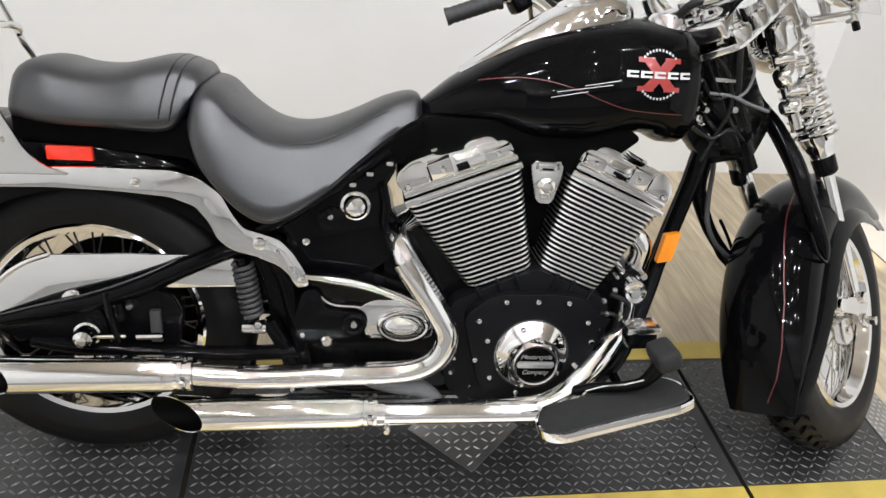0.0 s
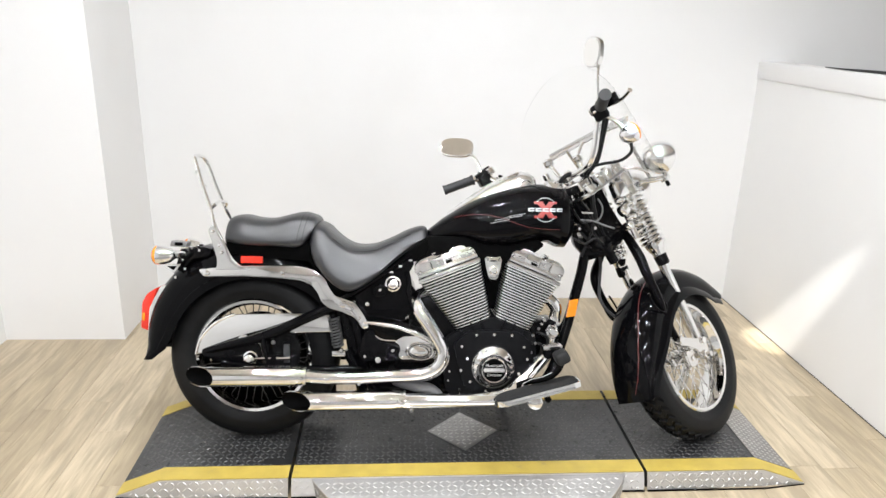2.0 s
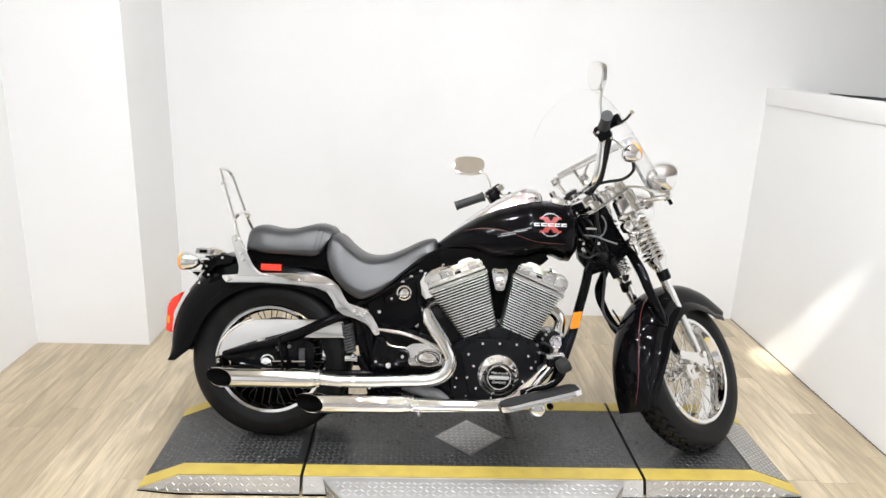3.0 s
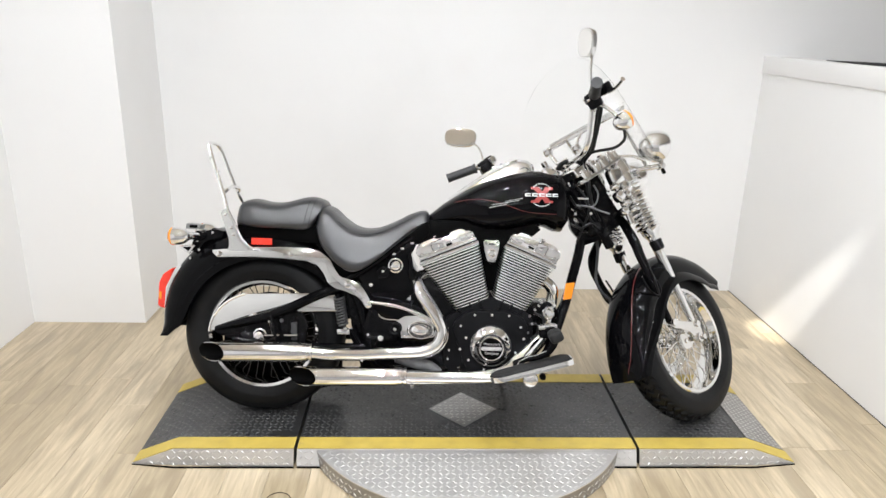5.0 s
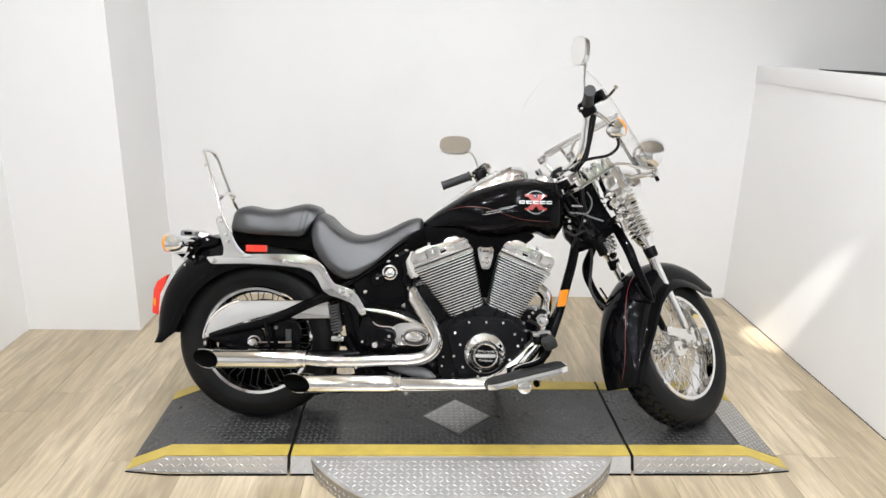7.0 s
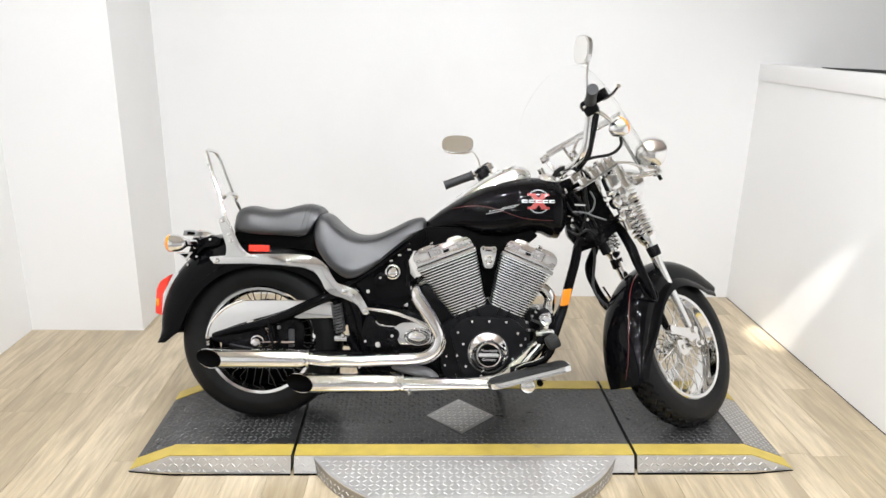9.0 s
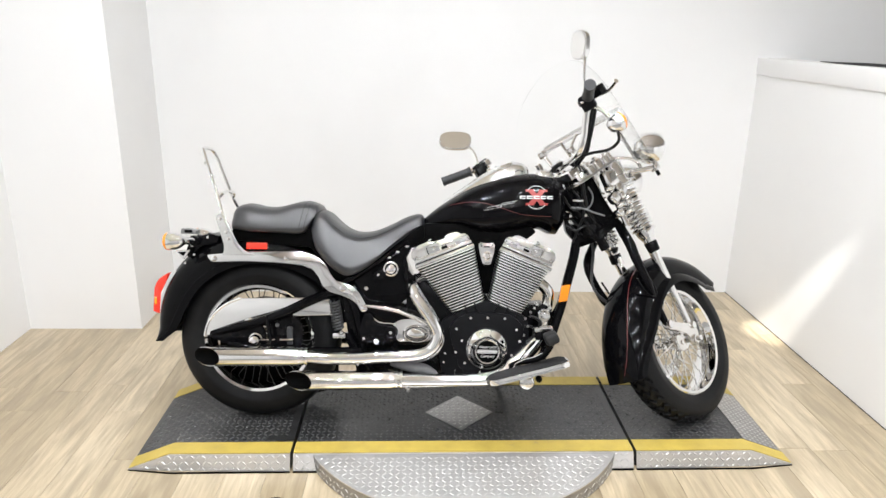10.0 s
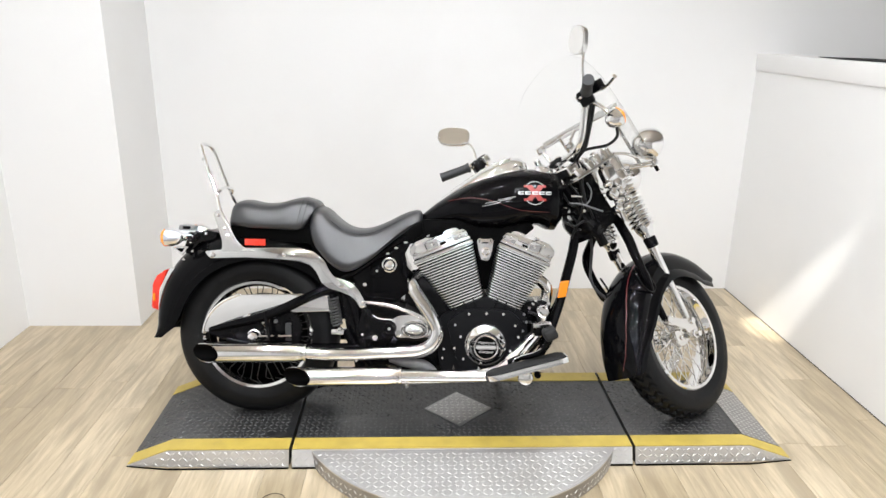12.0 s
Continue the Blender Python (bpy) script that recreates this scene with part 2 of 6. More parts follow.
def skin(bm, rings, caps=True, closed=False):
    n = len(rings[0])
    pairs = list(zip(rings, rings[1:])) + ([(rings[-1], rings[0])] if closed else [])
    for a, b in pairs:
        for k in range(n):
            bm.faces.new((a[k], a[(k + 1) % n], b[(k + 1) % n], b[k]))
    if caps and not closed:
        bm.faces.new(rings[0][::-1])
        bm.faces.new(rings[-1])


def loft(bm, rings, caps=True, closed=False):
    skin(bm, [[bm.verts.new(p) for p in ring] for ring in rings], caps, closed)
    return bm


def lathe(bm, profile, m=None, seg=48, closed=False):
    """Turns (radius, along) points about the local y axis; m places it."""
    rings = []
    for k in range(seg):
        a = 2 * math.pi * k / seg
        rings.append([Vector((r * math.cos(a), y, r * math.sin(a))) for r, y in profile])
    if m is not None:
        rings = [[m @ p for p in ring] for ring in rings]
    vs = [[bm.verts.new(p) for p in ring] for ring in rings]
    n = len(profile)
    for i in range(seg):
        a, b = vs[i], vs[(i + 1) % seg]
        for k in range(n if closed else n - 1):
            bm.faces.new((a[k], a[(k + 1) % n], b[(k + 1) % n], b[k]))
    bmesh.ops.remove_doubles(bm, verts=bm.verts, dist=1e-5)
    return bm


def prism(bm, outline, lo, hi, bevel=0.0, segs=2, m=None):
    """An outline in the (x, z) plane, given depth from y = lo to y = hi."""
    vs = [bm.verts.new((x, lo, z)) for x, z in outline]
    f = bm.faces.new(vs)
    res = bmesh.ops.extrude_face_region(bm, geom=[f])
    up = [g for g in res["geom"] if isinstance(g, bmesh.types.BMVert)]
    bmesh.ops.translate(bm, verts=up, vec=(0, hi - lo, 0))
    mine = set(vs) | set(up)
    if bevel > 0:
        edges = [e for e in bm.edges if e.verts[0] in mine and e.verts[1] in mine]
        out = bmesh.ops.bevel(bm, geom=edges, offset=bevel, segments=segs, profile=0.6, affect="EDGES", clamp_overlap=True)
        mine = {v for v in bm.verts if v.is_valid} if m is not None else mine
    if m is not None:
        bmesh.ops.transform(bm, matrix=m, verts=[v for v in bm.verts if v in mine])
    return bm


def block(bm, centre, size, bevel=0.004, segs=2, m=None):
    res = bmesh.ops.create_cube(bm, size=1.0)
    vs = res["verts"]
    bmesh.ops.scale(bm, vec=size, verts=vs)
    if bevel > 0:
        es = list({e for v in vs for e in v.link_edges})
        out = bmesh.ops.bevel(bm, geom=es, offset=bevel, segments=segs, profile=0.6, affect="EDGES", clamp_overlap=True)
        vs = list({v for f in out["faces"] for v in f.verts} | {v for v in vs if v.is_valid})
    bmesh.ops.transform(bm, matrix=(m or Matrix()) @ Matrix.Translation(centre), verts=vs)
    return bm


def rounded(points, r=0.02, n=5):
    """Rounds the corners of an outline."""
    out, k = [], len(points)
    for i in range(k):
        a, b, c = Vector(points[i - 1]), Vector(points[i]), Vector(points[(i + 1) % k])
        d = min(r, (a - b).length * 0.45, (c - b).length * 0.45)
        p, q = b + (a - b).normalized() * d, b + (c - b).normalized() * d
        for j in range(n + 1):
            t = j / n
            out.append(tuple((1 - t) ** 2 * p + 2 * t * (1 - t) * b + t * t * q))
    return out


def BM():
    return bmesh.new()


def bolt(parent, at, r=0.007, h=0.006, m=None, name="bolt", mat=None):
    """A domed bolt head that faces out to the near side."""
    bm = lathe(BM(), [(0, -h), (r * 0.6, -h), (r * 0.92, -h * 0.7), (r, -h * 0.3), (r, 0.002)], Matrix.Translation(at), 12)
    return part(name, bm, mat or CHROME, parent, m=m)


# ---- room ----
LEFT, RIGHT, BACK, FRONT, TOPZ = -2.25, 1.795, 1.835, -8.0, 3.4
FAR_RIGHT = 5.0
EDGE = -0.9   # where the white booth ends and the hall begins

floor_bm = block(BM(), ((LEFT + FAR_RIGHT) / 2, (BACK + FRONT) / 2, -0.055), (FAR_RIGHT - LEFT + 0.4, BACK - FRONT + 0.4, 0.1), 0)
floor_ob = tagged(part("floor", floor_bm, GROUT), "light oak vinyl plank floor with greyish streaks", "floor", kind="structure")


def wall(name, centre, size, label, mat=None):
    return tagged(part(name, block(BM(), centre, size, 0), mat or WALLPAINT), label, "wall", kind="structure")


wall("wall_north", ((LEFT + FAR_RIGHT) / 2, BACK + 0.06, TOPZ / 2), (FAR_RIGHT - LEFT + 0.4, 0.12, TOPZ),
     "plain white painted wall behind the motorcycle")
wall("wall_west", (LEFT - 0.06, (1.27 + EDGE) / 2, TOPZ / 2), (0.12, 1.27 - EDGE, TOPZ), "plain white painted side wall")
wall("wall_hall", (LEFT - 0.06, (EDGE + FRONT) / 2, TOPZ / 2), (0.12, EDGE - FRONT, TOPZ), "plain pale grey side wall of the hall", GREYWALL)
wall("wall_column", ((LEFT - 0.12 - 1.66) / 2, (1.27 + BACK) / 2, TOPZ / 2), (2.25 + 0.12 - 1.66, BACK - 1.27, TOPZ),
     "white boxed-out corner that juts into the room")
wall("wall_south", ((LEFT + FAR_RIGHT) / 2, FRONT - 0.06, TOPZ / 2), (FAR_RIGHT - LEFT + 0.4, 0.12, TOPZ), "plain pale grey wall at the far end of the hall", GREYWALL)
wall("wall_east", (FAR_RIGHT + 0.06, (BACK + FRONT) / 2, TOPZ / 2), (0.12, BACK - FRONT, TOPZ), "plain pale grey wall far beyond the half wall", GREYWALL)
wall("half_wall", (RIGHT + 0.06, (BACK - 1.6) / 2, 0.675), (0.12, BACK + 1.6, 1.35), "white half-height partition wall beside the platform")
cap_ob = part("ledge", block(BM(), (RIGHT + 0.072, (BACK - 1.6) / 2, 1.3985), (0.16, BACK + 1.6, 0.095), 0.003), LEDGEPAINT)
tagged(cap_ob, "white painted cap board on the half wall", "ledge", kind="structure")
ceil_bm = block(BM(), ((LEFT + FAR_RIGHT) / 2, (BACK + FRONT) / 2, TOPZ + 0.05), (FAR_RIGHT - LEFT + 0.4, BACK - FRONT + 0.4, 0.1), 0)
tagged(part("ceiling", ceil_bm, CEILPAINT), "plain beige ceiling", "ceiling", kind="structure")

# dark joint between the half wall and the floor
bm = block(BM(), (RIGHT - 0.0015, (BACK + EDGE) / 2, 0.002), (0.003, BACK - EDGE, 0.003), 0)
tagged(part("trim", bm, GREYRUBBER), "thin dark joint at the half wall's foot", "trim", kind="structure")

# black cable that lies along the half wall's cap
bm = tube(BM(), [(1.86, 1.32, 1.4495), (1.85, 1.15, 1.451), (1.85, 0.98, 1.4535), (1.845, 0.8, 1.458), (1.83, 0.6, 1.456), (1.85, 0.2, 1.4505), (1.86, -0.2, 1.4505)], (0.002, 0.0045, 0.0065, 0.0045, 0.004, 0.004, 0.004), 8)
cable = tagged(part("cable", bm, HOSE), "black cable lying on the half wall's white cap", "cable")
part("strand", tube(BM(), [(1.85, 0.98, 1.4505), (1.875, 0.8, 1.4505), (1.885, 0.55, 1.4505), (1.87, 0.2, 1.4505)], 0.0035, 8), HOSE, cable)


# ceiling lights: round lamps in rows
def ceiling_light(x, y):
    root = new("ceiling_light")
    root.location = (x, y, TOPZ)
    up = Matrix.Rotation(radians(90), 4, "X")
    part("housing", lathe(BM(), [(0, 0.0), (0.018, 0.0), (0.02, -0.05), (0.032, -0.09), (0.037, -0.14), (0.034, -0.14), (0.029, -0.1), (0, -0.09)], up, 28), SATIN, root, "black lamp housing")
    part("diffuser", lathe(BM(), [(0.0319, -0.132), (0.021, -0.137), (0, -0.139)], up, 28), LAMP_LIT, root, "lit white diffuser")
    return tagged(root, "round ceiling lamp with a lit diffuser", "ceiling light", group="ceiling lights")


scatter = random.Random(11)
lamps = [(x + scatter.uniform(-0.16, 0.16), y + scatter.uniform(-0.2, 0.2)) for y in (0.12, -0.75, -1.6, -2.55, -3.7, -5.1, -6.6) for x in (-1.4, -0.7, 0.0, 0.7, 1.4)]
lamps += [(x, y) for y in (-4.4, -5.6, -6.8) for x in (2.3, 3.5)]
first = ceiling_light(*lamps[0])
for x, y in lamps[1:]:
    copy_thing(first, Matrix.Translation((x, y, TOPZ)))

# added spotlight under the ceiling, aimed along the half wall; its real source is unseen
spot_root = new("spotlight")
SPOT_AT, SPOT_TO = Vector((1.445, -0.94, 2.75)), Vector((1.822, 1.53, -0.4))
spot_root.matrix_world = look(SPOT_AT, SPOT_TO)
lamp_ob = new("bulb", spot_data)
lamp_ob.parent = spot_root
bm = lathe(BM(), [(0.0, 0.1), (0.03, 0.1), (0.04, 0.08), (0.042, -0.06), (0.038, -0.06), (0.036, 0.06), (0, 0.065)], Matrix.Rotation(radians(90), 4, "X"), 24)
part("can", bm, SATIN, spot_root, "black can of the added spotlight")
bm = tube(BM(), [(0, 0.0, 0.09), (0, 0.02, 0.14)], 0.008, 8, 1)
part("yoke", bm, SATIN, spot_root)
part("drop_rod", tube(BM(), [spot_root.matrix_world.inverted() @ (SPOT_AT + Vector((0, 0, 0.06))), spot_root.matrix_world.inverted() @ Vector((SPOT_AT.x, SPOT_AT.y, TOPZ))], 0.008, 8, 1), SATIN, spot_root)
tagged(spot_root, "small black spotlight, added to cast the light streak on the half wall", "spotlight")

# ---- platform ----
DECK = 0.064   # height of its top
DEPTH = 0.585
X0, X1, XL, XR = -1.243, 1.266, -1.09, 1.10   # outer ends on the floor, tops of the end ramps
S0X, S1X = -0.640, 0.650   # the two slots between the sections


def lug_mesh(bm, area, z, pitch, length, width, height, inside=None, plane=None):
    """Raised tread lugs, laid alternately at right angles over an area."""
    x0, x1, y0, y1 = area
    nx, ny = int((x1 - x0) / pitch), int((y1 - y0) / pitch)
    for i in range(nx + 1):
        for j in range(ny + 1):
            x, y = x0 + (i + 0.5 * (j % 2) * 0) * pitch, y0 + j * pitch
            if inside and not inside(x, y):
                continue
            a = radians(38) if (i + j) % 2 else radians(-38)
            c, s = math.cos(a), math.sin(a)
            pts = []
            for px, py, h in ((-1, -0.25, 0), (0, -1, 0), (1, -0.25, 0), (1, 0.25, 0), (0, 1, 0), (-1, 0.25, 0),
                              (-0.7, 0, 1), (0.7, 0, 1)):
                lx, ly = px * length / 2, py * width / 2
                q = Vector((x + c * lx - s * ly, y + s * lx + c * ly, z + h * height))
                pts.append(bm.verts.new(plane(q) if plane else q))
            a0, b0, c0, d0, e0, f0, g0, h0 = pts
            for f in ((a0, b0, g0), (b0, h0, g0), (b0, c0, h0), (c0, d0, h0), (d0, e0, h0), (e0, g0, h0), (e0, f0, g0), (f0, a0, g0)):
                bm.faces.new(f)
    return bm


def section(name, outline, label):
    """One section of the platform: side view outline in (x, z), given its depth."""
    root = new(name)
    part("deck", prism(BM(), outline, 0.0, DEPTH, 0), DECKBLACK, root, "black painted tread-plate deck")
    return tagged(root, label, "platform")


gap = 0.006
left_wing = section("platform_wing", [(X0, 0), (S0X - gap, 0), (S0X - gap, DECK), (XL, DECK), (X0, 0.004)],
                    "black tread-plate platform wing with yellow edges and a ramped end")
middle = section("platform_middle", [(S0X + gap, 0), (S1X - gap, 0), (S1X - gap, DECK), (S0X + gap, DECK)],
                 "black tread-plate platform middle with yellow edges and a bare steel diamond")
right_wing = section("platform_wing", [(S1X + gap, 0), (X1, 0), (X1, 0.004), (XR, DECK), (S1X + gap, DECK)],
                     "black tread-plate platform wing with yellow edges and a bare steel ramp")


def ramp_z(x):
    if x < XL:
        return 0.004 + (DECK - 0.004) * (x - X0) / (XL - X0)
    if x > XR:
        return 0.004 + (DECK - 0.004) * (X1 - x) / (X1 - XR)
    return DECK


STRIPE = 0.072


def stripe(parent, xs, y_outer, inward):
    """A yellow painted edge stripe that follows the deck and its ramp."""
    bm = BM()
    rings = []
    for x in xs:
        z = ramp_z(x)
        ya, yb = y_outer, y_outer + inward * STRIPE
        rings.append([Vector((x, ya, z + 0.0005)), Vector((x, yb, z + 0.0005)), Vector((x, yb, z + 0.003)), Vector((x, ya, z + 0.003))])
    loft(bm, rings)
    return part("yellow_stripe", bm, YELLOW, parent, "yellow painted edge stripe")


for parent, xs in ((left_wing, (X0, XL, S0X - gap)), (middle, (S0X + gap, S1X - gap)), (right_wing, (S1X + gap, XR, X1))):
    stripe(parent, xs, 0.0, 1)
    stripe(parent, xs, DEPTH, -1)

# tread lugs on the decks, between the stripes
dia_c, dia_x, dia_y = (0.0, 0.282), 0.139, 0.135


def in_diamond(x, y, grow=0.0):
    return abs(x - dia_c[0]) / (dia_x + grow) + abs(y - dia_c[1]) / (dia_y + grow) < 1


PITCH = 0.0205
lug_area = (STRIPE + 0.012, DEPTH - STRIPE - 0.012)
for parent, xa, xb in ((left_wing, X0 + 0.03, S0X - 0.02), (middle, S0X + 0.02, S1X - 0.02), (right_wing, S1X + 0.02, XR - 0.01)):
    bm = lug_mesh(BM(), (xa, xb, *lug_area), 0.0, PITCH, 0.019, 0.006, 0.0018, lambda x, y: not in_diamond(x, y, 0.012),
                  lambda q: Vector((q.x, q.y, q.z + ramp_z(q.x) + (0.0002 if XL < q.x < XR else 0.0008))))
    tagged(part("tread_relief", bm, LUGBLACK, parent, "raised black tread lugs"), kind="stuff")
# bare steel end of the wing, with round studs
bm = loft(BM(), [[Vector((x, y, ramp_z(x) + dz)) for y, dz in ((STRIPE + 0.004, 0.0004), (DEPTH - STRIPE - 0.004, 0.0004), (DEPTH - STRIPE - 0.004, 0.0028), (STRIPE + 0.004, 0.0028))]
                 for x in (XR + 0.004, X1 - 0.004)])
part("ramp_plate", bm, DULLSTEEL, right_wing, "bare worn steel ramp")
bm = lug_mesh(BM(), (XR + 0.014, X1 - 0.016, STRIPE + 0.014, DEPTH - STRIPE - 0.012), 0.0026, 0.022, 0.014, 0.011, 0.002,
              None, lambda q: Vector((q.x, q.y, q.z + ramp_z(q.x))))
tagged(part("tread_relief", bm, STEEL, right_wing, "raised bare steel studs"), kind="stuff")
# bare steel diamond in the middle
bm = prism(BM(), [(dia_c[0] - dia_x, -dia_c[1]), (dia_c[0], -dia_c[1] - dia_y), (dia_c[0] + dia_x, -dia_c[1]), (dia_c[0], -dia_c[1] + dia_y)],
           DECK, DECK + 0.003, 0)
bm.transform(Matrix(((1, 0, 0, 0), (0, 0, -1, 0), (0, 1, 0, 0), (0, 0, 0, 1))))
part("steel_diamond", bm, DULLSTEEL, middle, "bare tread-plate diamond")
bm = lug_mesh(BM(), (dia_c[0] - dia_x, dia_c[0] + dia_x, dia_c[1] - dia_y, dia_c[1] + dia_y), DECK + 0.0028, 0.023, 0.019, 0.006, 0.002,
              lambda x, y: in_diamond(x, y, -0.014))
tagged(part("tread_relief", bm, STEEL, middle, "raised bare steel lugs"), kind="stuff")


# bright tread-plate skirts along the front
SPLAY = 0.38


def skirt(parent, outline, xa, xb):
    bm = prism(BM(), outline, -0.004, -0.0005, 0)
    for v in bm.verts:   # the skirt splays out towards its foot
        v.co.y -= SPLAY * max(0.0, ramp_z(v.co.x) - v.co.z)
    part("skirt", bm, STEEL, parent, "bright tread-plate skirt")
    ends = [p[0] for p in outline]
    # dark strip that draws the shaded gap under the skirt
    bm = loft(BM(), [[Vector((x, -0.007 - SPLAY * ramp_z(x) * k, z)) for k, z in ((1.0, 0.0006), (1.0, 0.0055), (0.8, 0.0055), (0.8, 0.0006))] for x in np.linspace(min(ends), max(ends), 12)])
    part("foot_shade", bm, DARK, parent, "dark strip for the shade under the skirt's foot")
    bm = BM()

    def stand(q):
        return Vector((q.x, -0.004 - q.z - SPLAY * max(0.0, ramp_z(q.x) - q.y), q.y + 0.4 * q.z))

    lug_mesh(bm, (xa, xb, 0.013, DECK - 0.006), 0.0, 0.021, 0.0165, 0.0055, 0.0016, lambda x, y: y < ramp_z(x) - 0.008, stand)
    tagged(part("tread_relief", bm, STEEL, parent, "raised bright lugs"), kind="stuff")


skirt(left_wing, [(X0, 0.001), (S0X - gap, 0.001), (S0X - gap, DECK), (XL, DECK), (X0, 0.005)], X0 + 0.03, S0X - 0.02)
skirt(middle, [(S0X + gap, 0.006), (S1X - gap, 0.006), (S1X - gap, DECK), (S0X + gap, DECK)], S0X + 0.02, S1X - 0.02)
skirt(right_wing, [(S1X + gap, 0.001), (X1, 0.001), (X1, 0.005), (XR, DECK), (S1X + gap, DECK)], S1X + 0.02, X1 - 0.03)

# round turntable plate that shows in front of the middle
TR, TC = 0.64, 0.29
arc0 = math.acos((TC + 0.006) / TR)
angles = np.linspace(-math.pi / 2 - arc0, -math.pi / 2 + arc0, 49)
tt = new("turntable")
outline = [(0.006 + TR * math.cos(a), -(TC + TR * math.sin(a))) for a in angles]
bm = prism(BM(), outline, DECK - 0.006, DECK - 0.001, 0)
bm.transform(Matrix(((1, 0, 0, 0), (0, 0, -1, 0), (0, 1, 0, 0), (0, 0, 0, 1))))
part("top_plate", bm, STEEL, tt, "bright tread-plate top")
bm = loft(BM(), [[Vector((0.006 + r * math.cos(a), TC + r * math.sin(a), z)) for r, z in ((TR - 0.004, 0), (TR - 0.001, 0), (TR - 0.001, DECK - 0.006), (TR - 0.004, DECK - 0.006))]
                 for a in angles])
part("rim_skirt", bm, DULLSTEEL, tt, "curved tread-plate skirt")
bm = lug_mesh(BM(), (-0.62, 0.63, -0.34, -0.016), DECK - 0.0012, 0.0235, 0.0195, 0.006, 0.0014,
              lambda x, y: math.hypot(x - 0.006, y - TC) < TR - 0.012)
tagged(part("tread_relief", bm, STEEL, tt, "raised bright lugs"), kind="stuff")
bm = BM()
lug_mesh(bm, (-(arc0 - 0.03) * TR, (arc0 - 0.03) * TR, 0.012, DECK - 0.01), 0.0, 0.0235, 0.0185, 0.006, 0.002, None,
         lambda q: Vector((0.006 + (TR - 0.001 + q.z) * math.cos(q.x / TR - math.pi / 2), TC + (TR - 0.001 + q.z) * math.sin(q.x / TR - math.pi / 2), q.y)))
tagged(part("tread_relief", bm, STEEL, tt, "raised lugs on the curved skirt"), kind="stuff")
# a dark oil stain on the wing's deck, and a wire on the floor behind the platform
stain = [(-0.70 + r * 0.062 * math.cos(a), 0.098 + r * 0.024 * math.sin(a)) for a, r in ((radians(k * 24), 0.85 + 0.22 * math.sin(k * 2.3)) for k in range(15))]
bm = prism(BM(), [(x, -y) for x, y in stain], DECK + 0.001, DECK + 0.0032, 0)
bm.transform(Matrix(((1, 0, 0, 0), (0, 0, -1, 0), (0, 1, 0, 0), (0, 0, 0, 1))))
part("oil_stain", bm, OIL, left_wing, "black oily patch")
bm = tube(BM(), [(0.38, 0.72, 0.005), (0.46, 0.685, 0.005), (0.54, 0.675, 0.005), (0.61, 0.65, 0.006), (0.648, 0.605, 0.03), (0.65, 0.58, 0.066), (0.65, 0.53, 0.068)], 0.0045, 6, 5)
tagged(part("wire", bm, HOSE), "thin dark wire on the floor behind the platform", "wire")
bm = tube(BM(), [(-0.71, -0.215, 0.003), (-0.70, -0.19, 0.003), (-0.67, -0.178, 0.006), (-0.64, -0.185, 0.004), (-0.625, -0.205, 0.003)], 0.0014, 6, 5)
tagged(part("wire", bm, HOSE), "thin dark curl of wire on the plank floor", "wire")
tagged(tt, "round bright tread-plate turntable edge in front of the platform", "turntable")

# ---- motorcycle: local x forward, y to its left, z up, origin on the platform below its middle ----
moto = new("motorcycle")
moto.matrix_world = pose(0.05, 0.255, DECK + 0.0015, -13, 0, -2)
tagged(moto, "black and chrome cruiser motorcycle leaning on its stand, front wheel turned", "motorcycle")

RAKE, TURNED = radians(31), radians(42)
HEAD = Vector((0.403, 0, 0.9))
ep0, eq0, es0 = Vector((math.cos(RAKE), 0, math.sin(RAKE))), Vector((0, 1, 0)), Vector((-math.sin(RAKE), 0, math.cos(RAKE)))
ep = math.cos(TURNED) * ep0 + math.sin(TURNED) * eq0
eq = -math.sin(TURNED) * ep0 + math.cos(TURNED) * eq0
# steering frame: x ahead of the steering axis, y left, z up along the axis
STEER = Matrix(((ep.x, eq.x, es0.x, HEAD.x), (ep.y, eq.y, es0.y, HEAD.y), (ep.z, eq.z, es0.z, HEAD.z), (0, 0, 0, 1)))


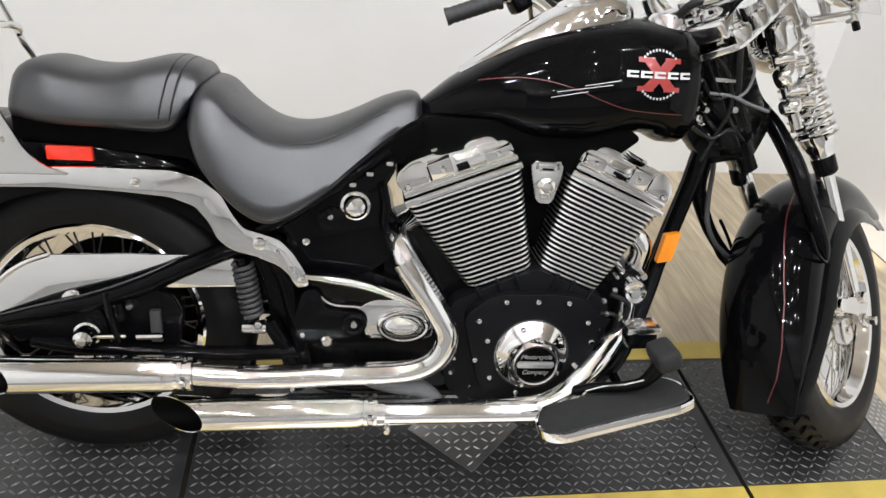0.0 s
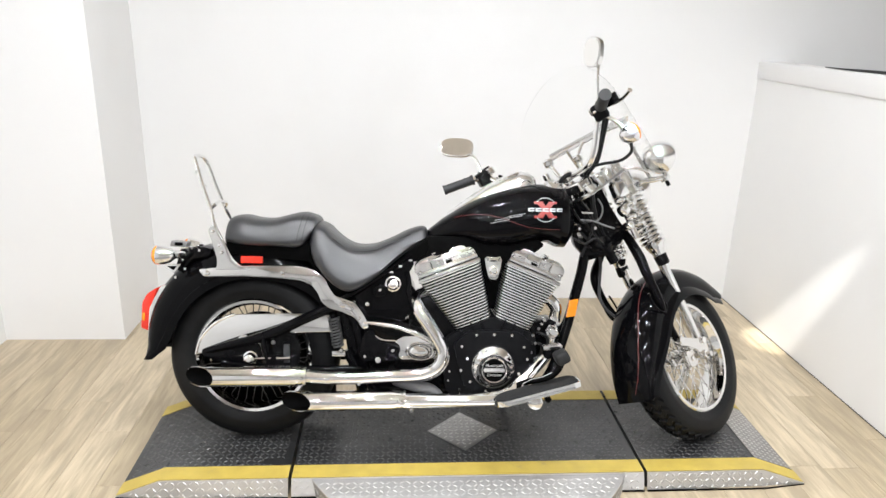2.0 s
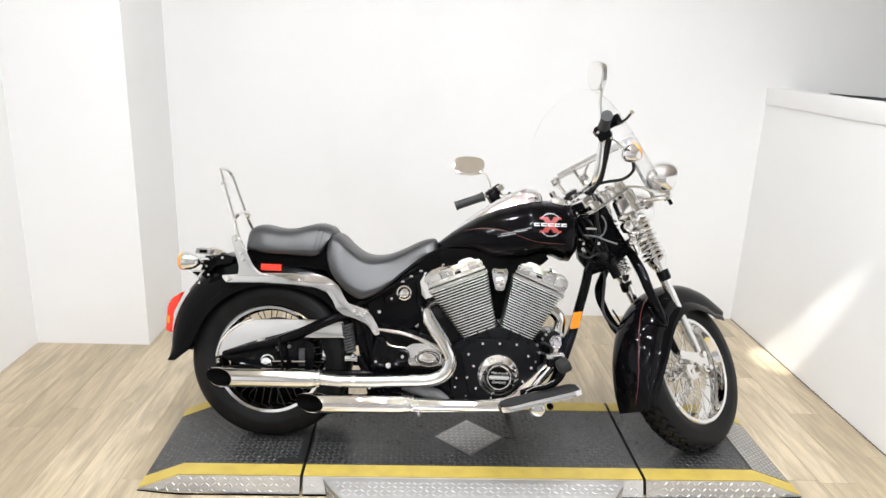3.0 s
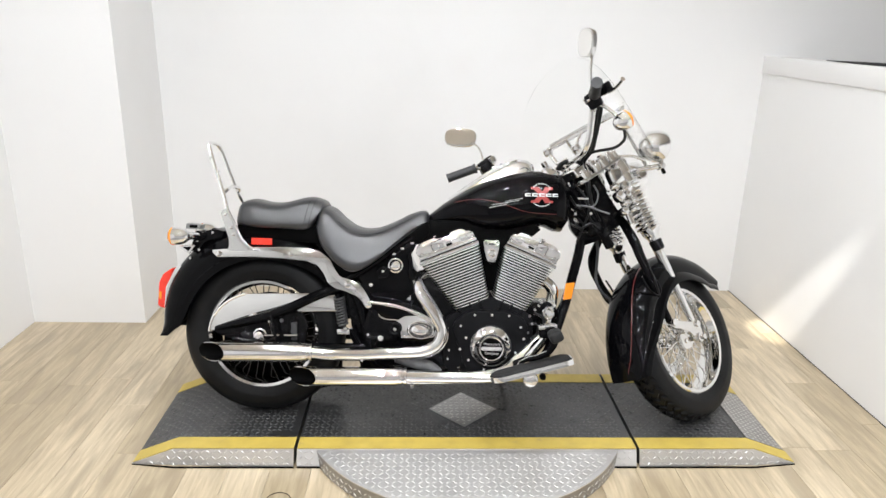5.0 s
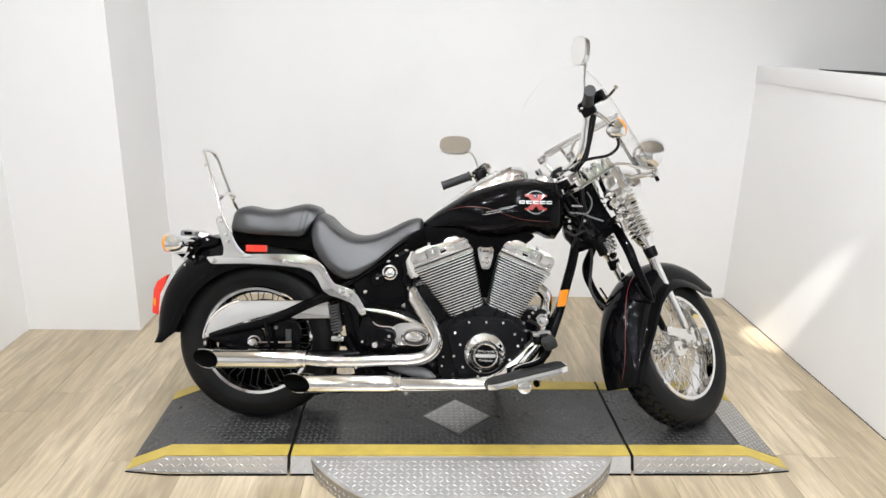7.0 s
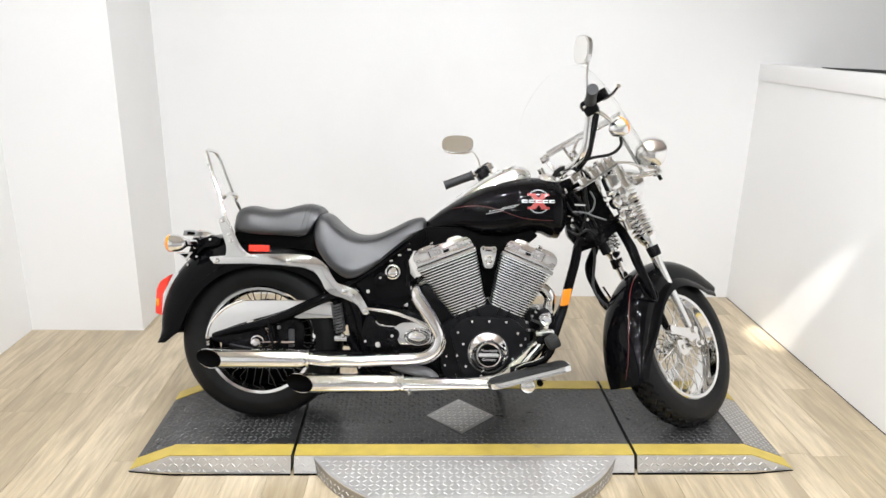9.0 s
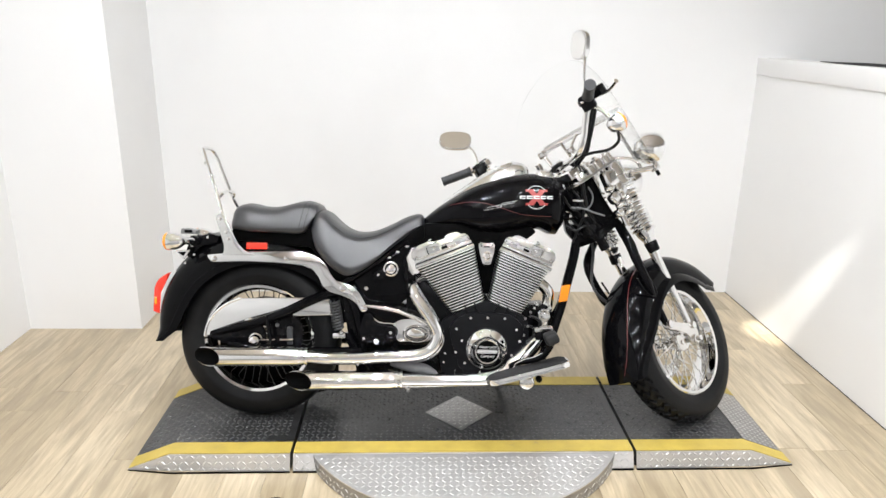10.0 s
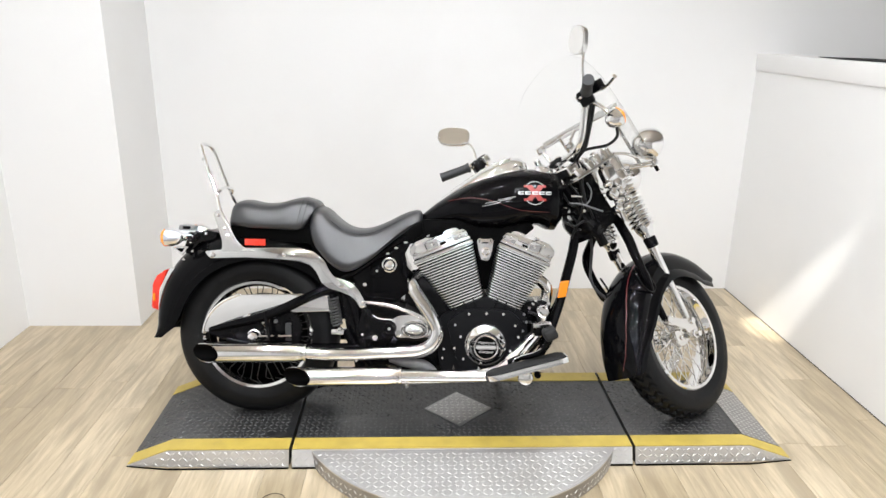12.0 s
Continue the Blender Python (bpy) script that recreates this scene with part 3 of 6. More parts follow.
# ---- wheels ----
def wheel(name, m, tyre_r, tyre_w, rim_r, label, spoke_n=40, tread=0.0004, spoke_mat=None):
    """A laced chrome wheel about the local y axis, tyre and all."""
    root = part(name, lathe(BM(), [(0.0, -0.052), (0.030, -0.052), (0.034, -0.046), (0.034, -0.03), (0.024, -0.024), (0.024, 0.024), (0.034, 0.03),
                                   (0.034, 0.046), (0.030, 0.052), (0.0, 0.052)], m, 32), CHROME, moto, label)
    hw = tyre_w / 2
    prof = [(rim_r - 0.012, -hw * 0.72), (rim_r + 0.004, -hw * 0.86), (rim_r + 0.03, -hw * 0.99), (tyre_r - 0.06, -hw), (tyre_r - 0.034, -hw * 0.93),
            (tyre_r - 0.015, -hw * 0.74), (tyre_r - 0.005, -hw * 0.42), (tyre_r, 0), (tyre_r - 0.005, hw * 0.42), (tyre_r - 0.015, hw * 0.74),
            (tyre_r - 0.034, hw * 0.93), (tyre_r - 0.06, hw), (rim_r + 0.03, hw * 0.99), (rim_r + 0.004, hw * 0.86), (rim_r - 0.012, hw * 0.72)]
    prof = [tuple(p) for p in spline([(r, y, 0) for r, y in prof], 3)]
    tyre = part("tyre", lathe(BM(), [(p[0] - (0.011 if tread and p[0] > tyre_r - 0.02 else 0.0), p[1]) for p in prof], m, 72, True), RUBBER, root, "worn black rubber tyre")
    bm = lathe(BM(), [(rim_r + 0.002, -hw * 0.86), (rim_r - 0.003, -hw * 0.92), (rim_r - 0.014, -hw * 0.88), (rim_r - 0.018, -hw * 0.7), (rim_r - 0.024, -hw * 0.5), (rim_r - 0.028, -hw * 0.3),
                      (rim_r - 0.028, hw * 0.3), (rim_r - 0.024, hw * 0.5), (rim_r - 0.018, hw * 0.7), (rim_r - 0.014, hw * 0.88), (rim_r - 0.003, hw * 0.92), (rim_r + 0.002, hw * 0.86)], m, 72, True)
    part("rim", bm, CHROME, root)
    # crossed spokes
    for side in (-1, 1):
        for k in range(spoke_n // 2):
            a = 2 * math.pi * (k + 0.25 * side) / (spoke_n // 2)
            lean_a = a + radians(46 if k % 2 else -46)
            p0 = Vector((0.033 * math.cos(lean_a), side * 0.04, 0.033 * math.sin(lean_a)))
            p1 = Vector(((rim_r - 0.027) * math.cos(a), side * 0.01, (rim_r - 0.027) * math.sin(a)))
            part("spoke", tube(BM(), [p0, p1], 0.0022, 6, 1), spoke_mat or CHROME, root, m=m)
    if tread:
        # zigzag ribs across the crown, parted by narrow grooves
        bm = BM()
        n = 46
        ys = [-0.93, -0.8, -0.58, -0.3, 0.0, 0.3, 0.58, 0.8, 0.93]
        pr_y, pr_r = [p[1] for p in prof], [p[0] for p in prof]
        half_n = len(prof) // 2
        def crown(y):
            return float(np.interp(abs(y), pr_y[half_n:half_n * 2 + 1][:half_n - 8], pr_r[half_n:half_n * 2 + 1][:half_n - 8]))
        pitch = 2 * math.pi / n
        for k in range(n):
            rows_ = []
            for j, y in enumerate(ys):
                zig = (0.24 if j % 2 else -0.24) * pitch if 0 < j < len(ys) - 1 else 0.0
                a0, a1 = k * pitch + zig, k * pitch + zig + pitch * 0.66
                top, low = crown(y * hw) + tread, crown(y * hw) - 0.0125
                rows_.append([bm.verts.new((r * math.cos(a), y * hw, r * math.sin(a))) for r, a in ((low, a0), (top, a0 + 0.06 * pitch), (top, a1 - 0.06 * pitch), (low, a1))])
            for r0, r1 in zip(rows_, rows_[1:]):
                for s_ in range(3):
                    bm.faces.new((r0[s_], r0[s_ + 1], r1[s_ + 1], r1[s_]))
        tagged(part("tread", bm, RUBBER, root, m=m, angle=25), kind="stuff")
    return root


REAR_C = Vector((-0.855, 0, 0.322))
rear_wheel = wheel("rear_wheel", Matrix.Translation(REAR_C), 0.322, 0.135, 0.217, "spoked rear wheel with a chrome rim and a wide tyre", tread=0.0, spoke_mat=SHADED_SPOKE)
FRONT_C = Vector((0.09, 0, -0.738))
FRONT_M = STEER @ Matrix.Translation(FRONT_C)
front_wheel = wheel("front_wheel", FRONT_M, 0.322, 0.125, 0.217, "chrome spoked front wheel turned aside")
bm = lathe(BM(), [(0.085, 0.058), (0.13, 0.058), (0.13, 0.063), (0.085, 0.063)], FRONT_M, 48, True)
part("brake_disc", bm, SATIN_CHROME, front_wheel, "polished steel brake disc")
bm = lathe(BM(), [(0.08, 0.06), (0.15, 0.06), (0.15, 0.065), (0.08, 0.065)], Matrix.Translation(REAR_C), 48, True)
# black metal here puts the wheel's inner shade into the disc's colour
part("brake_disc", bm, SATIN, rear_wheel)
bm = lathe(BM(), [(0.03, 0.07), (0.13, 0.07), (0.134, 0.073), (0.134, 0.088), (0.13, 0.091), (0.03, 0.085)], Matrix.Translation(REAR_C), 60, True)
part("belt_pulley", bm, DARK, rear_wheel, "black belt pulley on the far side")


bm = prism(BM(), rounded([(-1.05, 0.345), (-0.9, 0.385), (-0.76, 0.41), (-0.66, 0.44), (-0.56, 0.45), (-0.56, 0.08), (-0.70, 0.05), (-0.86, 0.045), (-0.99, 0.08), (-1.07, 0.16)], 0.03, 4), 0.094, 0.106, 0.004)
belt = part("belt_cover", bm, DARK, moto, "black belt and far swingarm behind the wheel")


# ---- fenders ----
def fender(name, m, stations, thick=0.003, label="", lip=0.03, bulge=2.15, flare=0.003):
    """A deep-skirted fender round the local y axis; stations: angle, crown radius, edge radius, half width."""
    arr = np.array(stations, dtype=float)
    n = 48
    aa = np.linspace(arr[0, 0], arr[-1, 0], n)
    cr, er, hw = (np.interp(aa, arr[:, 0], arr[:, i]) for i in (1, 2, 3))
    rings = []
    for a, c, e, w in zip(np.radians(aa), cr, er, hw):
        prof = [(-w * math.sin(g) ** (2 / bulge), e + lip + (c - e - lip) * math.cos(g) ** (2 / bulge)) for g in np.linspace(0, math.pi / 2, 15)[:-1]]
        prof += [(-w, e + lip), (-w - 0.003, e + lip - 0.003), (-w - flare, e + 0.003), (-w - flare, e)]
        near = prof[::-1]
        full = near + [(-y, r) for y, r in prof[1:]]
        inner = [(y * (1 - thick / w), r - thick * (0.2 + 0.8 * (1 - abs(y) / w))) for y, r in full[::-1]]
        rings.append([Vector((r * math.cos(a), y, r * math.sin(a))) for y, r in full + inner])
    bm = loft(BM(), rings)
    return part(name, bm, PAINT, moto, label, m=m)


rear_fender = fender("rear_fender", Matrix.Translation(REAR_C),
                     [(12, 0.40, 0.335, 0.085), (45, 0.42, 0.33, 0.098), (75, 0.44, 0.305, 0.105), (105, 0.438, 0.30, 0.108), (130, 0.435, 0.298, 0.108), (150, 0.428, 0.296, 0.107), (165, 0.415, 0.30, 0.105), (174, 0.404, 0.315, 0.103), (181, 0.398, 0.362, 0.102)],
                     label="gloss black deep rear fender")
front_fender = fender("front_fender", FRONT_M,
                      [(14, 0.395, 0.29, 0.085), (24, 0.39, 0.255, 0.09), (45, 0.375, 0.238, 0.095), (70, 0.365, 0.236, 0.1), (100, 0.365, 0.236, 0.104),
                       (120, 0.369, 0.24, 0.106), (132, 0.372, 0.247, 0.106), (142, 0.375, 0.263, 0.104), (152, 0.379, 0.288, 0.098), (162, 0.387, 0.321, 0.087), (172, 0.40, 0.356, 0.07)],
                      label="gloss black skirted front fender with a red pinstripe", flare=0.019, lip=0.038)
# pinstripe down the front fender's near side
rings = []
for a_ in np.linspace(62, 168, 44):
    q_ = float(np.interp(a_, (62, 100, 122, 135, 150, 160, 168), (-0.02, -0.036, -0.055, -0.062, -0.058, -0.045, -0.02)))
    c_, e_, w_ = (float(np.interp(a_, (45, 70, 100, 120, 132, 142, 152, 162, 172), v_)) for v_ in ((0.375, 0.365, 0.365, 0.369, 0.372, 0.375, 0.379, 0.387, 0.40), (0.276, 0.274, 0.274, 0.278, 0.285, 0.301, 0.326, 0.359, 0.39), (0.095, 0.1, 0.104, 0.106, 0.106, 0.104, 0.098, 0.087, 0.07)))
    ring = []
    for dq, dr in ((-0.0013, 0.0012), (0.0013, 0.0012), (0.0013, -0.002), (-0.0013, -0.002)):
        r_ = e_ + (c_ - e_) * (1 - (abs(q_ + dq) / w_) ** 2.15) ** (1 / 2.15) + dr
        ring.append(FRONT_M @ Vector((r_ * math.cos(radians(a_)), q_ + dq, r_ * math.sin(radians(a_)))))
    rings.append(ring)
bm = loft(BM(), rings)
part("pinstripe", bm, STRIPE_RED, front_fender, "thin red pinstripe")


# ---- tank ----
TU = (-0.215, -0.19, -0.15, -0.10, -0.06, -0.02, 0.02, 0.10, 0.15, 0.20, 0.25, 0.285, 0.315, 0.338, 0.347)
TT = (0.798, 0.82, 0.853, 0.887, 0.912, 0.935, 0.953, 0.978, 0.987, 0.992, 0.991, 0.988, 0.978, 0.955, 0.925)
TB = (0.788, 0.782, 0.779, 0.78, 0.775, 0.757, 0.747, 0.746, 0.757, 0.772, 0.768, 0.752, 0.75, 0.785, 0.83)
TW = (0.03, 0.052, 0.078, 0.102, 0.118, 0.131, 0.14, 0.152, 0.156, 0.157, 0.154, 0.145, 0.13, 0.1, 0.06)
TN = 2.3


def tank_at(u):
    return (float(np.interp(u, TU, t)) for t in (TT, TB, TW))


def tank_side(u, w, out=0.0):
    """The near side of the tank at (u, w)."""
    top, bot, hw = tank_at(u)
    mid, hh = (top + bot) / 2 - 0.02, (top - bot) / 2
    k = abs((w - mid) / (hh + (0.02 if w > mid else -0.02)))
    return Vector((u, -hw * max(0.0, 1 - min(k, 1) ** TN) ** (1 / TN) - out, w))


us = sorted(set(np.linspace(-0.215, 0.347, 44)) | set(TU))
rings = []
for u in us:
    top, bot, hw = tank_at(u)
    mid, hh = (top + bot) / 2 - 0.02, (top - bot) / 2
    ring = []
    for k in range(40):
        g = 2 * math.pi * k / 40
        c, s = math.cos(g), math.sin(g)
        ring.append(Vector((u, hw * math.copysign(abs(c) ** (2 / TN), c), mid + (hh + (0.02 if s > 0 else -0.02)) * math.copysign(abs(s) ** (2 / TN), s))))
    rings.append(ring)
fuel_tank = part("fuel_tank", loft(BM(), rings), PAINT, moto, "gloss black teardrop fuel tank with a red and white emblem", angle=60)


def decal(name, quads, mat, parent, label="", steps=6, out=0.0012):
    """A thin decal on the tank's near side from corner quads in (u, w)."""
    bm = BM()
    for q in quads:
        a, b, c, d = (Vector((*p, 0)) for p in q)
        grid = [[tank_side(*(a.lerp(b, i / steps).lerp(d.lerp(c, i / steps), j / steps))[:2], out) for i in range(steps + 1)] for j in range(steps + 1)]
        vs = [[bm.verts.new(p) for p in row] for row in grid]
        for j in range(steps):
            for i in range(steps):
                bm.faces.new((vs[j][i], vs[j][i + 1], vs[j + 1][i + 1], vs[j + 1][i]))
    return part(name, bm, mat, parent, label)


LU, LW = 0.222, 0.898   # emblem's middle
xs_ = 0.037
decal("emblem_shape", [((LU - xs_, LW + 0.028), (LU - 0.012, LW + 0.028), (LU + xs_, LW - 0.028), (LU + 0.012, LW - 0.028)),
                       ((LU + 0.012, LW + 0.028), (LU + xs_, LW + 0.028), (LU - 0.012, LW - 0.028), (LU - xs_, LW - 0.028))],
      REDPAINT, fuel_tank, "red cross-shaped emblem")
for cu_, cw_ in ((-0.026, 0.0255), (0.026, 0.0255), (-0.026, -0.0255), (0.026, -0.0255)):
    decal("emblem_foot", [((LU + cu_ - 0.016, LW + cw_ + 0.0045), (LU + cu_ + 0.016, LW + cw_ + 0.0045), (LU + cu_ + 0.016, LW + cw_ - 0.0045), (LU + cu_ - 0.016, LW + cw_ - 0.0045))], REDPAINT, fuel_tank, "", 3, 0.0009)
for k in range(5):
    u0 = LU - 0.064 + k * 0.0262
    white = [((u0, LW + 0.006), (u0 + 0.022, LW + 0.006), (u0 + 0.022, LW + 0.002), (u0, LW + 0.002)),
              ((u0, LW - 0.002), (u0 + 0.022, LW - 0.002), (u0 + 0.022, LW - 0.006), (u0, LW - 0.006)),
              ((u0, LW + 0.003), (u0 + 0.006, LW + 0.003), (u0 + 0.006, LW - 0.003), (u0, LW - 0.003))]
    decal("emblem_letter_bar", white, WHITEDECAL, fuel_tank, "white bars across the emblem", 3, 0.0022)
dots = []
for k in range(11):
    for up in (1, -1):
        g = radians(90 * up + (k - 5) * 9)
        cu, cw = LU + 0.043 * math.cos(g), LW + 0.043 * math.sin(g)
        dots.append(((cu - 0.0017, cw + 0.0022), (cu + 0.0017, cw + 0.0022), (cu + 0.0017, cw - 0.0022), (cu - 0.0017, cw - 0.0022)))
tagged(decal("dot_ring", dots, WHITEDECAL, fuel_tank, "ring of small white marks", 1, 0.0012), kind="stuff")
decal("speed_line", [((LU - 0.073, LW - 0.013), (LU - 0.138, LW - 0.0265), (LU - 0.138, LW - 0.0277), (LU - 0.073, LW - 0.0146)),
                             ((LU - 0.087, LW - 0.0215), (LU - 0.187, LW - 0.041), (LU - 0.187, LW - 0.0422), (LU - 0.087, LW - 0.0231)),
                             ((LU - 0.131, LW - 0.0365), (LU - 0.198, LW - 0.052), (LU - 0.198, LW - 0.0532), (LU - 0.131, LW - 0.0381))],
      WHITEDECAL, fuel_tank, "white speed lines", 5)
pin = [(-0.105, 0.862), (-0.06, 0.872), (-0.02, 0.876), (0.025, 0.873), (0.07, 0.863), (0.12, 0.846), (0.167, 0.833), (0.22, 0.828), (0.28, 0.826)]
pin = [(p[0], p[1]) for p in spline([(*p, 0) for p in pin], 4)]
decal("pinstripe", [((a[0], a[1] + 0.001), (b[0], b[1] + 0.001), (b[0], b[1] - 0.001), (a[0], a[1] - 0.001)) for a, b in zip(pin, pin[1:])],
      STRIPE_RED, fuel_tank, "thin red pinstripe", 1)

# chrome dash on the tank's ridge with its round clock, and the filler cap
rings = []
for u, w, h, base in ((-0.13, 0.02, 0.004, 0.873), (-0.09, 0.04, 0.012, 0.893), (-0.03, 0.058, 0.024, 0.925), (0.03, 0.068, 0.038, 0.952), (0.09, 0.073, 0.05, 0.97),
                      (0.14, 0.07, 0.058, 0.98), (0.18, 0.056, 0.05, 0.985), (0.205, 0.032, 0.03, 0.986)):
    ring = [Vector((u, 0.012 + w * math.cos(g), base - 0.012 + (h + 0.012) * math.sin(g) ** 0.8)) for g in np.linspace(0, math.pi, 15)]
    rings.append(ring + [Vector((u, 0.012, base - 0.03))])
dash = part("dash", loft(BM(), rings), CHROME, moto, "chrome dash cover on the tank ridge", angle=60)
dm = Matrix.Translation((0.1, 0.012, 1.024)) @ Matrix.Rotation(radians(-22), 4, "Y") @ Matrix.Rotation(radians(90), 4, "X")
part("clock_bezel", lathe(BM(), [(0, 0.0), (0.044, 0.0), (0.05, 0.003), (0.052, 0.01), (0.05, 0.02)], dm @ Matrix.Rotation(math.pi, 4, "X"), 32), CHROME, dash, "chrome clock bezel")
part("filler_cap", lathe(BM(), [(0, 0.022), (0.02, 0.021), (0.032, 0.017), (0.037, 0.009), (0.037, -0.006)],
                         Matrix.Translation((0.268, -0.035, 0.982)) @ Matrix.Rotation(radians(8), 4, "Y") @ Matrix.Rotation(radians(90), 4, "X"), 32), CHROME, fuel_tank, "chrome filler cap")

# ---- seats ----


def pad(name, stations, label, top_n=3.0, mat=None, sharp=75):
    """An upholstered seat lofted along its length; stations: u, top, bottom, half width at top, half width at bottom."""
    arr = np.array(stations)
    pts = spline([Vector((a[0], a[1], a[2])) for a in arr], 4)
    pts2 = spline([Vector((a[3], a[4], 0)) for a in arr], 4)
    rings = []
    for p, q in zip(pts, pts2):
        u, top, bot, wt, wb = p[0], p[1], p[2], q[0], q[1]
        hgt = max(top - bot, 0.004)
        crown = min(0.034, hgt * 0.45)
        half = [(0, top), (wt * 0.35, top - crown * 0.05), (wt * 0.62, top - crown * 0.2), (wt * 0.82, top - crown * 0.52), (wt * 0.94, top - crown * 0.95),
                (wt + (wb - wt) * 0.35 + 0.004, bot + (hgt - crown) * 0.62), (wt + (wb - wt) * 0.75 + 0.004, bot + (hgt - crown) * 0.3), (wb, bot + min(0.012, hgt * 0.2)), (wb * 0.93, bot)]
        rings.append([Vector((u, -y, z)) for y, z in half] + [Vector((u, y, z)) for y, z in half[::-1][:-1]])
    return part(name, loft(BM(), rings), mat or VINYL, moto, label, angle=sharp)


seat = pad("seat", [(-0.636, 0.79, 0.765, 0.1, 0.115), (-0.63, 0.818, 0.738, 0.128, 0.145), (-0.614, 0.834, 0.694, 0.142, 0.164), (-0.582, 0.825, 0.653, 0.15, 0.176), (-0.545, 0.79, 0.617, 0.153, 0.185),
                    (-0.50, 0.76, 0.593, 0.15, 0.188), (-0.455, 0.748, 0.601, 0.143, 0.182), (-0.40, 0.754, 0.636, 0.13, 0.168), (-0.34, 0.778, 0.686, 0.112, 0.145), (-0.28, 0.809, 0.733, 0.09, 0.115),
                    (-0.235, 0.823, 0.762, 0.072, 0.09), (-0.212, 0.82, 0.772, 0.058, 0.07), (-0.203, 0.803, 0.778, 0.03, 0.035)],
           "black vinyl scooped rider's seat")
pillion = pad("pillion_seat", [(-0.952, 0.794, 0.775, 0.05, 0.06), (-0.948, 0.829, 0.757, 0.085, 0.095), (-0.93, 0.849, 0.758, 0.105, 0.118), (-0.89, 0.856, 0.752, 0.115, 0.13), (-0.84, 0.846, 0.749, 0.12, 0.135), (-0.78, 0.845, 0.748, 0.122, 0.138),
                               (-0.72, 0.860, 0.745, 0.122, 0.138), (-0.685, 0.868, 0.744, 0.118, 0.134), (-0.66, 0.868, 0.752, 0.114, 0.131), (-0.642, 0.864, 0.775, 0.11, 0.126), (-0.624, 0.858, 0.806, 0.1, 0.112), (-0.614, 0.85, 0.824, 0.08, 0.09), (-0.608, 0.842, 0.834, 0.05, 0.06)],
              "black vinyl pillion pad with a stitched front band")
for u, top in ((-0.662, 0.8675), (-0.644, 0.8635)):   # two stitched seams that slant back towards the foot
    half = [(u, 0.0, top + 0.0008), (u - 0.001, 0.07, top - 0.006), (u - 0.004, 0.103, top - 0.02), (u - 0.009, 0.1155, top - 0.04), (u - 0.015, 0.1285, top - 0.07), (u - 0.02, 0.134, top - 0.098)]
    bm = tube(BM(), [(x, -y, z) for x, y, z in half[::-1]] + half[1:], 0.0016, 6, 4)
    part("seam", bm, SEAM, pillion, "stitched piping")
for side in (-1, 1):
    bm = tube(BM(), [(-0.61, side * 0.116, 0.815), (-0.548, side * 0.125, 0.775), (-0.5, side * 0.123, 0.739), (-0.455, side * 0.117, 0.73), (-0.40, side * 0.107, 0.736), (-0.34, side * 0.092, 0.76), (-0.28, side * 0.074, 0.791), (-0.22, side * 0.05, 0.807)], 0.0016, 6, 4)
    part("piping", bm, SEAM, seat, "seat edge piping")
# black pan that carries both seats
bm = prism(BM(), rounded([(-0.945, 0.768), (-0.61, 0.765), (-0.585, 0.70), (-0.52, 0.6), (-0.45, 0.61), (-0.3, 0.728), (-0.205, 0.785), (-0.2, 0.735), (-0.33, 0.64), (-0.43, 0.545), (-0.56, 0.55), (-0.64, 0.69), (-0.945, 0.715)], 0.008, 2), -0.098, 0.098, 0.004)
part("seat_pan", bm, DARK, moto, "black seat pan under both seats")

# ---- fender struts and sissy bar ----


def mirrored(fn):
    for side in (-1, 1):
        fn(side)


def slab(outline, side, inner, outer, bevel=0.003):
    lo, hi = (-outer, -inner) if side < 0 else (inner, outer)
    return prism(BM(), outline, lo, hi, bevel)


def strut(side):
    out = rounded([(-1.035, 0.659), (-0.96, 0.667), (-0.863, 0.674), (-0.767, 0.676), (-0.668, 0.676), (-0.619, 0.663), (-0.58, 0.633), (-0.561, 0.595), (-0.541, 0.567), (-0.515, 0.56), (-0.473, 0.546), (-0.448, 0.518), (-0.428, 0.485), (-0.415, 0.452), (-0.44, 0.445),
                   (-0.455, 0.473), (-0.475, 0.492), (-0.522, 0.512), (-0.562, 0.522), (-0.589, 0.543), (-0.603, 0.576), (-0.627, 0.608), (-0.672, 0.625), (-0.77, 0.633), (-0.88, 0.636), (-1.015, 0.632)], 0.01, 3)
    s = part("fender_strut", slab(out, side, 0.106, 0.134, 0.006), CHROME, moto, "chrome fender strut with bolts")
    flip = Matrix.Diagonal((1, -side, 1, 1))
    for u, w, r in ((-1.005, 0.645, 0.011), (-0.73, 0.651, 0.009), (-0.511, 0.538, 0.013), (-0.43, 0.462, 0.012)):
        bolt(s, (u, -0.1345, w), r, 0.007, flip)
    bm = prism(BM(), rounded([(-0.5, 0.548), (-0.462, 0.52), (-0.445, 0.49), (-0.436, 0.455), (-0.447, 0.458), (-0.462, 0.49), (-0.48, 0.512), (-0.505, 0.522)], 0.006, 3), -0.138, -0.13, 0.002, m=flip)
    end = part("end_plate", bm, CHROME, s, "chrome end plate")
    for u, w in ((-0.478, 0.522), (-0.452, 0.487)):
        bolt(end, (u, -0.138, w), 0.006, 0.005, flip)


mirrored(strut)


